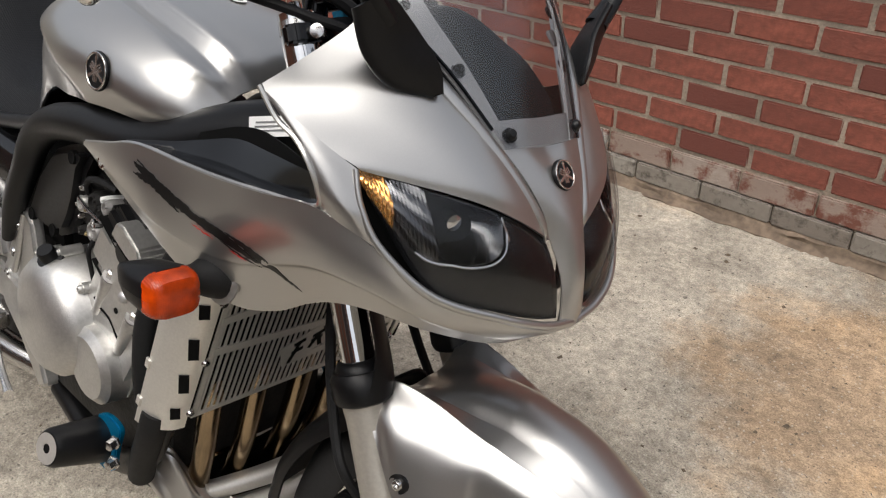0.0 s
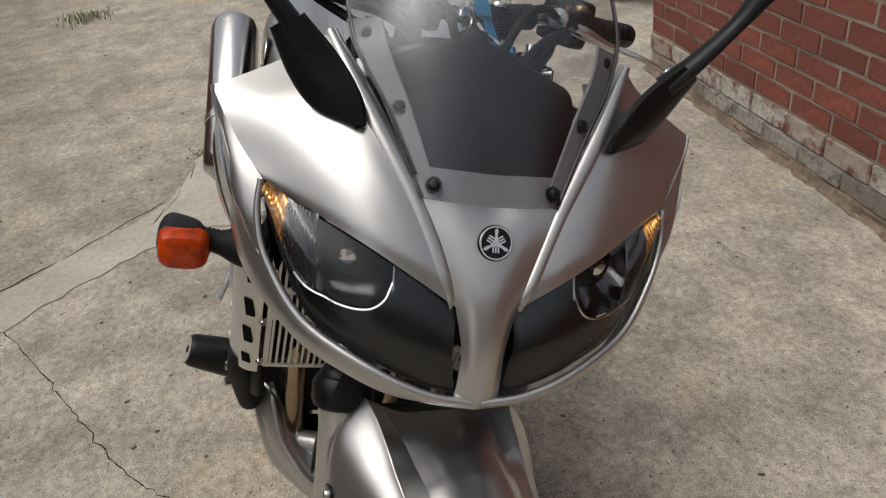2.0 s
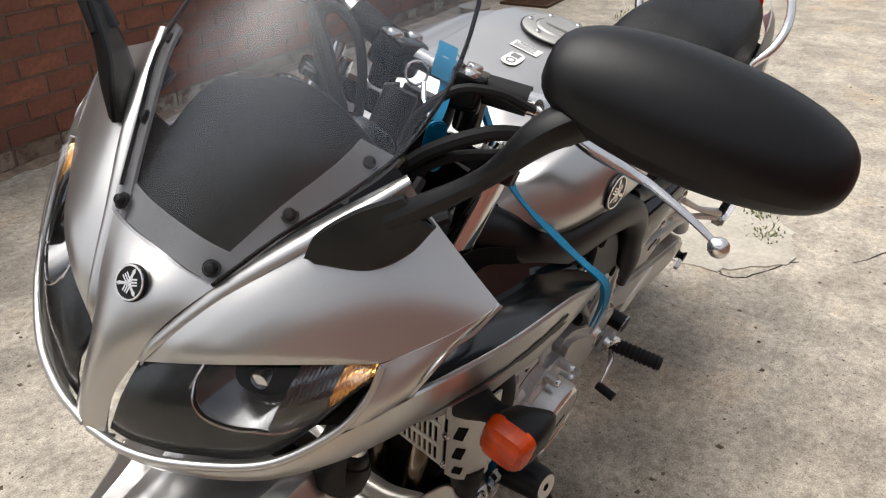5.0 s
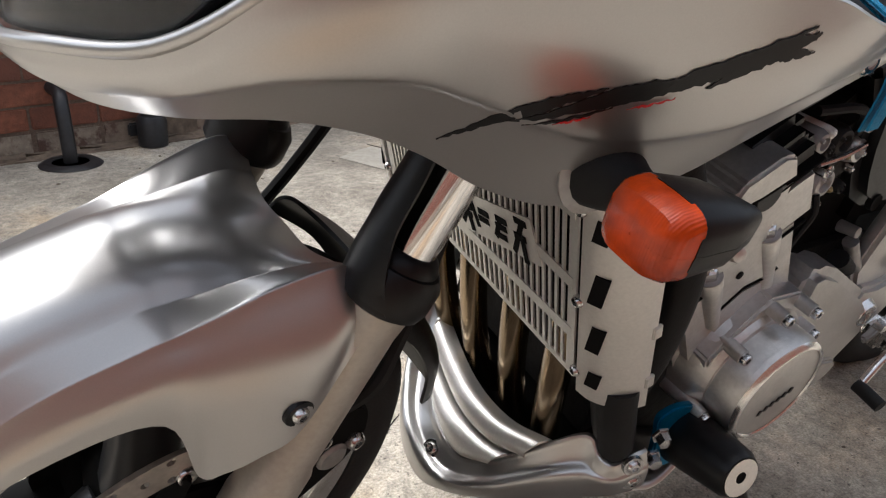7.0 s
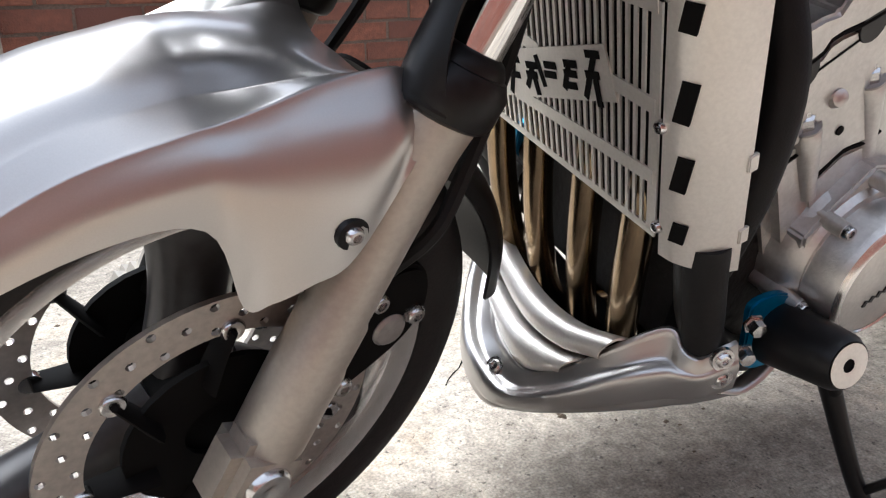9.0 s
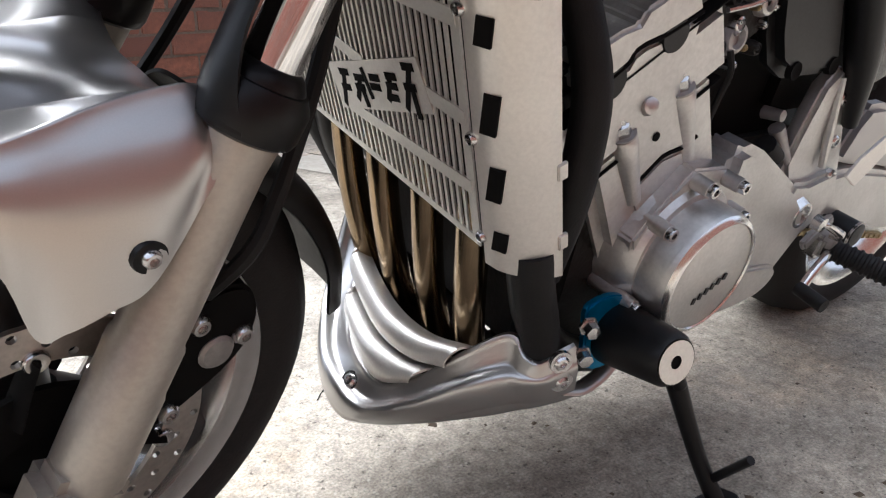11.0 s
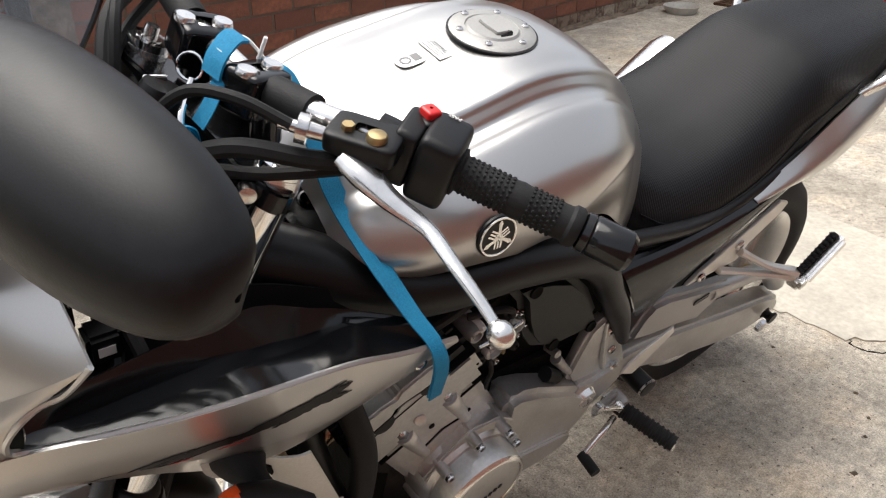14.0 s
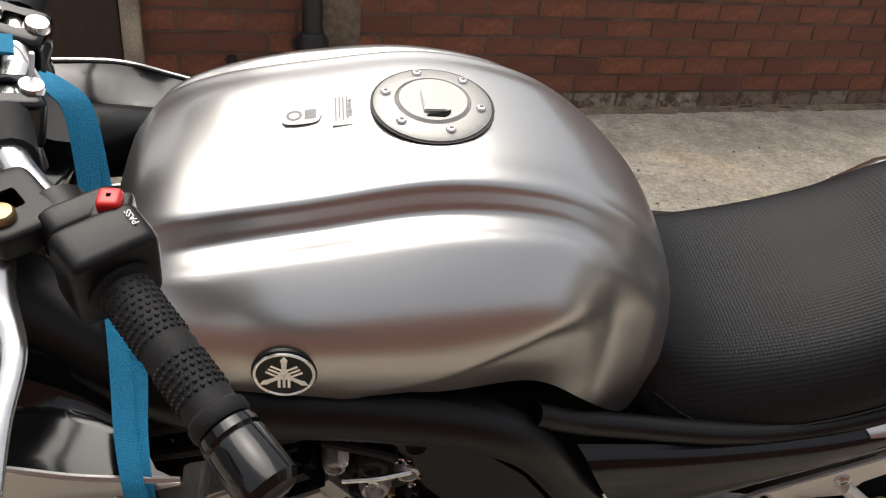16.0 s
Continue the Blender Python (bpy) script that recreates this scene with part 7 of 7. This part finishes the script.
    part("pillion_peg", box((0.030, 0.022, 0.105), pm @ Matrix.Translation((-0.012, s * 0.004, 0)), 0.006), POLISHED, pb, "folded alloy pillion peg with black rubber")
    pr = part("peg_rubber", box((0.022, 0.016, 0.098), pm @ Matrix.Translation((0.004, -s * 0.004, 0)), 0.003), RUBBER, pb)
    for k in range(10):
        part("peg_rib", box((0.030, 0.014, 0.006), pm @ Matrix.Translation((0.010, -s * 0.004, -0.042 + 0.0093 * k)), 0.002), RUBBER, pb)
    # rider's peg
    rp = part("foot_peg", tube([(-0.232, s * 0.208, 0.368), (-0.268, s * 0.325, 0.366)], 0.0145, 14, 1), RUBBER, bike, "black ribbed rubber foot peg")
    d_ = Vector((-0.036, s * 0.117, -0.002)).normalized()
    part("peg_ribs", join(*[lathe([(0.0140, 0.0), (0.0165, 0.002), (0.0165, 0.005), (0.0140, 0.007)], (-0.237 - 0.0030 * k, s * (0.224 + 0.0098 * k), 0.3678 - 0.0002 * k), tuple(d_), 16, True) for k in range(10)]), RUBBER, rp)
    part("peg_mount", box((0.035, 0.030, 0.035), Matrix.Translation((-0.226, s * 0.205, 0.370)), 0.006), STEEL, rp)
    part("peg_feeler", lathe([(0.001, 0.004), (0.008, 0.003), (0.009, -0.014)], (-0.268, s * 0.322, 0.352), (0, s * 0.3, -1), 12), STEEL, rp)
lv = part("gear_lever", tube([(-0.205, 0.232, 0.372), (-0.165, 0.246, 0.385), (-0.135, 0.252, 0.375), (-0.112, 0.256, 0.358)], 0.006, 10, 6), STEEL, bike, "bare alloy gear lever with a rubber toe piece")
part("toe_rubber", tube([(-0.112, 0.252, 0.357), (-0.108, 0.292, 0.356)], 0.0095, 12, 1), RUBBER, lv)
part("gear_rod", tube([(-0.205, 0.236, 0.405), (-0.165, 0.232, 0.425), (-0.150, 0.228, 0.428)], 0.005, 10, 4), STEEL, lv)
part("pivot_hub", join(lathe([(0.006, 0.022), (0.013, 0.020), (0.016, 0.012), (0.016, -0.01)], (-0.2345, 0.206, 0.378), (0, 1, 0), 18), box((0.060, 0.010, 0.016), Matrix.Translation((-0.190, 0.212, 0.400)) @ Matrix.Rotation(radians(38), 4, "Y"), 0.003)), ALLOY_DARK, lv)
part("rod_joint", lathe([(0.003, 0.008), (0.008, 0.007), (0.0095, -0.006)], (-0.205, 0.232, 0.404), (0, 1, 0), 14), STEEL, lv)
part("pivot_cap", lathe([(0.001, 0.006), (0.018, 0.004), (0.020, 0.0), (0.020, -0.05)], (-0.314, 0.214, 0.3695), (0, 1, 0), 24), BLACK, lv)
part("cap_ring", lathe([(0.019, 0.003), (0.0215, 0.003), (0.0215, -0.001), (0.019, -0.001)], (-0.314, 0.214, 0.3695), (0, 1, 0), 24, True), STEEL, lv)
part("rod_joint", lathe([(0.004, 0.008), (0.010, 0.006), (0.011, -0.006)], (-0.150, 0.226, 0.429), (0, 1, 0), 14), STEEL, lv)
part("brake_pedal", tube([(-0.20, -0.225, 0.38), (-0.12, -0.245, 0.34), (-0.03, -0.265, 0.335)], [0.008, 0.007, 0.009], 10, 5), POLISHED, bike)
# chain
links = []
for k in range(46):
    t = k / 45
    for zoff, zb in ((0.405, 0.415), (0.345, 0.215)):
        x = -0.18 + t * (RWX + 0.18)
        z = zoff + t * (zb - zoff)
        links.append(box((0.0145, 0.013 if k % 2 else 0.009, 0.011), Matrix.Translation((x, 0.108, z)), 0.002))
tagged(part("chain", join(*links), BRASS, bike, "gold drive chain", smooth=False), kind="stuff")

# --- side stand
FOOT = Vector((0.012, 0.325, 0.093))
st_ = part("side_stand", tube([(0.055, 0.195, 0.285), (0.050, 0.215, 0.262), (0.030, 0.285, 0.160), tuple(FOOT + Vector((0, 0, 0.012)))], [0.017, 0.014, 0.011, 0.012], 12, 5), BLACK, bike, "black side stand swung out to the ground")
part("stand_foot", slab(bez((-0.036, -0.016), (0.030, -0.020), (0.036, 0.0), (0.030, 0.020), (-0.036, 0.016), (-0.036, -0.016))[:-1], 0.006, Matrix.Translation(tuple(FOOT)) @ Matrix.Rotation(LEAN, 4, "X"), 0.002), BLACK, st_)
part("stand_tang", tube([(0.018, 0.310, 0.130), (0.028, 0.346, 0.206)], 0.006, 10, 1), BLACK, st_)
part("stand_spring", lathe([(0.008, 0.0), (0.010, 0.004), (0.010, 0.056), (0.008, 0.060)], (0.060, 0.205, 0.285), (-0.2, 0.5, -0.7), 14), BLACK, st_)

# ---------------------------------------------------------------- key lanyard on the bars
lan = thing("key_lanyard", "blue webbing key lanyard hung from the ignition key over the bars", "lanyard", bike.matrix_world.copy())


def ribbon(points, width, across, thick=0.0016):
    p = spline(points, 7)
    a = np.array(across, float)
    a = spline(a, 7) if a.ndim == 2 else np.tile(a, (len(p), 1))
    a /= np.linalg.norm(a, axis=1, keepdims=True)
    return sheet(np.array([p - a * width / 2, p - a * width * 0.17, p + a * width * 0.17, p + a * width / 2]), thick)


STRAP_PTS = [(0.378, 0.036, 1.066), (0.366, 0.040, 1.060), (0.353, 0.048, 1.045), (0.346, 0.076, 1.000), (0.342, 0.104, 0.965), (0.3334, 0.1215, 0.937), (0.3252, 0.158, 0.912), (0.3185, 0.196, 0.8945), (0.3120, 0.233, 0.880), (0.3035, 0.2655, 0.866), (0.3000, 0.277, 0.840), (0.3020, 0.2785, 0.800)]
_acr = [(0, 1, 0), (0.3, 1, 0), (0.8, 0.6, 0), (1, 0.3, 0), (1, 0.2, 0), (1, 0.1, 0.1), (1, 0.1, 0.2), (1, 0, 0.2), (1, 0, 0.2), (1, 0, 0.1), (1, 0, 0), (1, 0.1, 0)]
_gap = (0.003, 0.003, 0.004, 0.006, 0.009, 0.011, 0.012, 0.010, 0.007, 0.004, 0.003, 0.003)
part("strap", ribbon(STRAP_PTS, 0.0165, _acr), STRAP, lan)
part("strap", ribbon([tuple(np.array(p) + (-g, -0.006, -0.004)) for p, g in zip(STRAP_PTS, _gap)], 0.0165, _acr), STRAP, lan)
part("strap_tab", ribbon([(0.430, 0.046, 1.064), (0.424, 0.042, 1.076), (0.4145, 0.037, 1.084), (0.404, 0.030, 1.087), (0.3935, 0.0236, 1.083)], 0.022, (0.3, -1, 0.1), 0.003), STRAP, lan, "folded blue webbing tab with red print")
part("strap_print", ribbon([(0.4155, 0.0355, 1.0855), (0.408, 0.031, 1.0882), (0.400, 0.0265, 1.0872)], 0.009, (0.3, -1, 0.1), 0.001), RED, lan)
part("strap_print", ribbon([(0.4240, 0.0420, 1.0785), (0.4195, 0.0395, 1.0832)], 0.006, (0.3, -1, 0.1), 0.001), WHITE, lan)
part("strap", ribbon([(0.422, 0.046, 1.070), (0.428, 0.053, 1.060), (0.440, 0.060, 1.044), (0.452, 0.064, 1.030)], 0.015, (0.3, -1, 0.3)), STRAP, lan)
part("cable_tie", tube([(0.396, 0.020, 1.084), (0.388, 0.026, 1.082), (0.380, 0.034, 1.072), (0.374, 0.040, 1.062)], 0.0016, 6, 6), WHITE, lan, "pale cable tie")
part("cable_tie", tube([(0.382, 0.036, 1.066), (0.378, 0.037, 1.080), (0.376, 0.038, 1.088)], 0.0020, 6, 4), WHITE, lan)
part("ring", moved((lambda t: t)(tube([(0.012 * math.cos(a), 0.012 * math.sin(a), 0) for a in np.linspace(0, 2 * math.pi, 13)], 0.0014, 8, 3)), axes((0.440, 0.022, 1.062), (0.6, 0.6, 0.4))), CHROME, lan)
part("snap_hook", tube([(0.444, 0.036, 1.058), (0.454, 0.046, 1.048), (0.464, 0.060, 1.042), (0.468, 0.068, 1.036)], 0.003, 8, 5), CHROME, lan)
part("key_fob", moved(slab(bez((-0.011, -0.026), (0.011, -0.026), (0.013, 0.0), (0.009, 0.026), (-0.009, 0.026), (-0.013, 0.0), (-0.011, -0.026))[:-1], 0.006, bevel=0.0015), axes((0.468, 0.078, 1.012), (0.5, 0.85, 0.1))), BLUE, lan, "dark blue key fob")
part("key", join(moved(slab([(-0.010, 0), (0.010, 0), (0.010, 0.018), (-0.010, 0.018)], 0.004, bevel=0.001), axes((0.468, 0.012, 1.036), (0.3, 0.9, 0))), tube([(0.468, 0.012, 1.04), (0.470, 0.010, 1.015)], 0.003, 6, 1)), STEEL, lan)

# ---------------------------------------------------------------- things by the walls
n_ = Matrix.Rotation(math.atan(0.155), 4, "Z")


def by_wall(x, off):
    return Matrix.Translation((x, -2.331 + 0.155 * x + off, 0)) @ n_


dp = thing("downpipe", "black cast-iron downpipe running down the brick wall into the yard", "pipe", by_wall(0.172, 0.075))
part("pipe", lathe([(0.040, 0.02), (0.040, 2.3), (0.034, 2.3), (0.034, 0.02)], (0, 0, 0), (0, 0, 1), 24, True), PIPE, dp)
for z in (0.0, 0.26, 1.7):
    part("socket", lathe([(0.0405, z), (0.054, z + 0.004), (0.056, z + 0.10), (0.050, z + 0.115), (0.0405, z + 0.12)], (0, 0, 0), (0, 0, 1), 24), PIPE, dp)
    part("lug", box((0.15, 0.016, 0.05), Matrix.Translation((0, -0.045, z + 0.06)), 0.006), PIPE, dp)
gl_ = thing("drain_gully", "small dark waste pipe bending into a round drain gully", "drain", by_wall(0.47, 0.16))
part("waste_pipe", tube([(0, -0.15, 0.24), (0.0, -0.08, 0.235), (0.01, -0.03, 0.19), (0.015, 0.0, 0.05), (0.015, 0.0, 0.004)], 0.024, 14, 6), PIPE, gl_)
part("gully_rim", lathe([(0.060, 0.002), (0.062, 0.012), (0.085, 0.014), (0.105, 0.002)], (0.015, 0, 0), (0, 0, 1), 30), PIPE, gl_)
part("gully_mouth", lathe([(0.001, 0.008), (0.061, 0.008)], (0.015, 0, 0), (0, 0, 1), 24), DARK, gl_)
# second downpipe further back, with a tired brown door next to it
dr = thing("back_door", "closed dark brown painted timber door in the brick wall", "door", by_wall(1.285, 0.03))
part("door_leaf", box((0.80, 0.05, 2.0), Matrix.Translation((0, 0, 1.02)), 0.006), material("brown_door_paint", (0.032, 0.015, 0.011), 0.5, grain=(40, 0.25), stain=(5, 0.2), bump=(60, 0.2)), dr)
part("door_frame", join(box((0.07, 0.08, 2.1), Matrix.Translation((-0.44, 0, 1.05)), 0.006), box((0.07, 0.08, 2.1), Matrix.Translation((0.44, 0, 1.05)), 0.006), box((0.95, 0.08, 0.07), Matrix.Translation((0, 0, 2.08)), 0.006)), MORTAR, dr)
part("door_handle", tube([(-0.33, 0.03, 1.0), (-0.33, 0.07, 1.0), (-0.22, 0.075, 1.0)], 0.009, 10, 4), STEEL, dr)


def grass_tuft(x, y, n, spread, seed, tall=1.0):
    r = np.random.default_rng(seed)
    vs, fs = [], []
    for k in range(n):
        a, l, b = r.random() * 6.28, (0.03 + 0.05 * r.random()) * tall, r.normal(0, spread, 2)
        d = np.array((math.cos(a), math.sin(a), 0))
        s = np.array((-d[1], d[0], 0)) * 0.0025
        p0 = np.array((b[0], b[1], 0.0))
        p1, p2 = p0 + d * l * 0.3 + (0, 0, l * 0.7), p0 + d * l * 0.9 + (0, 0, l)
        i = len(vs)
        vs += [p0 - s, p0 + s, p1 + s, p1 - s, p2]
        fs += [(i, i + 1, i + 2, i + 3), (i + 3, i + 2, i + 4)]
    ob = part("grass_tuft", (vs, fs), MOSS)
    ob.location = (x, y, 0.002)
    tagged(ob, "small tuft of green weeds in a concrete crack", "weed", kind="stuff")


for k, (x, y, n, sp) in enumerate(((-4.95, -1.5, 160, 0.10), (-1.86, -0.40, 60, 0.03), (-1.60, 0.33, 90, 0.035), (-3.6, 1.25, 90, 0.07), (-1.75, 0.26, 50, 0.03))):
    grass_tuft(x, y, n, sp, k, 0.8 if x < -3 else 0.22)

# a car parked beyond the end of the left wall: its front wheel and sill show
car = thing("parked_car", "dark glossy parked car with alloy wheels on the concrete", "car", Matrix.Translation((-3.45, 2.62, 0)))
CB = material("dark_car_paint", (0.012, 0.012, 0.014), 0.2, 0.2, grain=(30, 0.1), coat=1.0)
for x in (0.0, -2.55):
    w_ = part("wheel", lathe([(0.31, 0.0), (0.308, 0.07), (0.29, 0.095), (0.235, 0.10), (0.22, 0.08), (0.22, -0.08), (0.235, -0.10), (0.29, -0.095), (0.308, -0.07)], (x, -0.55, 0.31), (0, 1, 0), 48, True), TYRE, car)
    part("wheel_rim", lathe([(0.222, -0.085), (0.228, -0.098), (0.212, -0.09), (0.205, -0.04), (0.205, 0.08)], (x, -0.55, 0.31), (0, 1, 0), 40), ALLOY_DARK, w_)
    for k in range(5):
        a = 2 * math.pi * k / 5
        part("wheel_spoke", tube([(x + 0.03 * math.cos(a), -0.64, 0.31 + 0.03 * math.sin(a)), (x + 0.21 * math.cos(a), -0.635, 0.31 + 0.21 * math.sin(a))], [0.028, 0.02], 8, 1), ALLOY, w_)
sidep = bez((0.88, 0.35), (0.80, 0.72), (0.2, 0.88), (-0.45, 0.95), (-1.0, 1.38), (-2.3, 1.42), (-3.1, 1.02), (-3.45, 0.95), (-3.48, 0.40), (-2.95, 0.26), (-1.3, 0.20), (0.45, 0.24), (0.88, 0.35))[:-1]
part("car_body", slab(sidep, 1.5, Matrix(((1, 0, 0, 0), (0, 0, -1, 0.98), (0, 1, 0, 0), (0, 0, 0, 1))), 0.06), CB, car)
gr = thing("floor_grate", "rusty iron drain grate lying on the concrete by the wall", "grate", by_wall(-5.15, 0.55))
RUST = material("rusty_iron", (0.10, 0.055, 0.03), 0.8, 0.4, grain=(50, 0.4), stain=(9, 0.3), bump=(90, 0.3))
part("grate_frame", join(box((0.62, 0.03, 0.02), Matrix.Translation((0, -0.2, 0.012)), 0.003), box((0.62, 0.03, 0.02), Matrix.Translation((0, 0.2, 0.012)), 0.003), box((0.03, 0.43, 0.02), Matrix.Translation((-0.31, 0, 0.012)), 0.003), box((0.03, 0.43, 0.02), Matrix.Translation((0.31, 0, 0.012)), 0.003)), RUST, gr)
for k in range(12):
    part("bar", box((0.022, 0.40, 0.014), Matrix.Translation((-0.275 + 0.05 * k, 0, 0.010)), 0.003), RUST, gr)
tray = thing("plastic_tray", "shallow dull clear plastic tray by the wall", "tray", by_wall(-4.35, 0.30))
part("tray_wall", lathe([(0.10, 0.004), (0.13, 0.055), (0.136, 0.055), (0.105, 0.0), (0.002, 0.0), (0.002, 0.004)], (0, 0, 0), (0, 0, 1), 24), material("dull_plastic", (0.42, 0.40, 0.36), 0.4, grain=(40, 0.15)), tray)

# fallen leaves and grit on the yard
r_ = np.random.default_rng(12)
_vs, _fs = [], []
for k in range(900):
    x, y = r_.uniform(-5, 2.2), r_.uniform(-2.2, 1.6)
    sz = 0.003 + 0.006 * r_.random() ** 3
    m = np.array(Matrix.Rotation(r_.random() * 6.28, 3, "Z"))
    i = len(_vs)
    for q in ((-1, -0.7, 0), (1, -0.8, 0), (0.9, 0.8, 0), (-0.8, 0.7, 0), (0, 0, 0.7)):
        _vs.append(m @ (np.array(q) * sz * (0.7 + 0.5 * r_.random(3))) + (x, y, 0.0005))
    _fs += [(i, i + 1, i + 4), (i + 1, i + 2, i + 4), (i + 2, i + 3, i + 4), (i + 3, i, i + 4)]
tagged(part("grit", (_vs, _fs), material("grit", (0.10, 0.075, 0.05), 0.9, grain=(60, 0.4)), smooth=False), "scattered grit and dead leaf bits on the concrete", "grit", kind="stuff")


# thing, part, sub-part: nothing hangs deeper
def level(ob):
    return 0 if ob.parent is None else 1 + level(ob.parent)


for ob in list(scene.collection.all_objects):
    while level(ob) > 2:
        ob.parent = ob.parent.parent
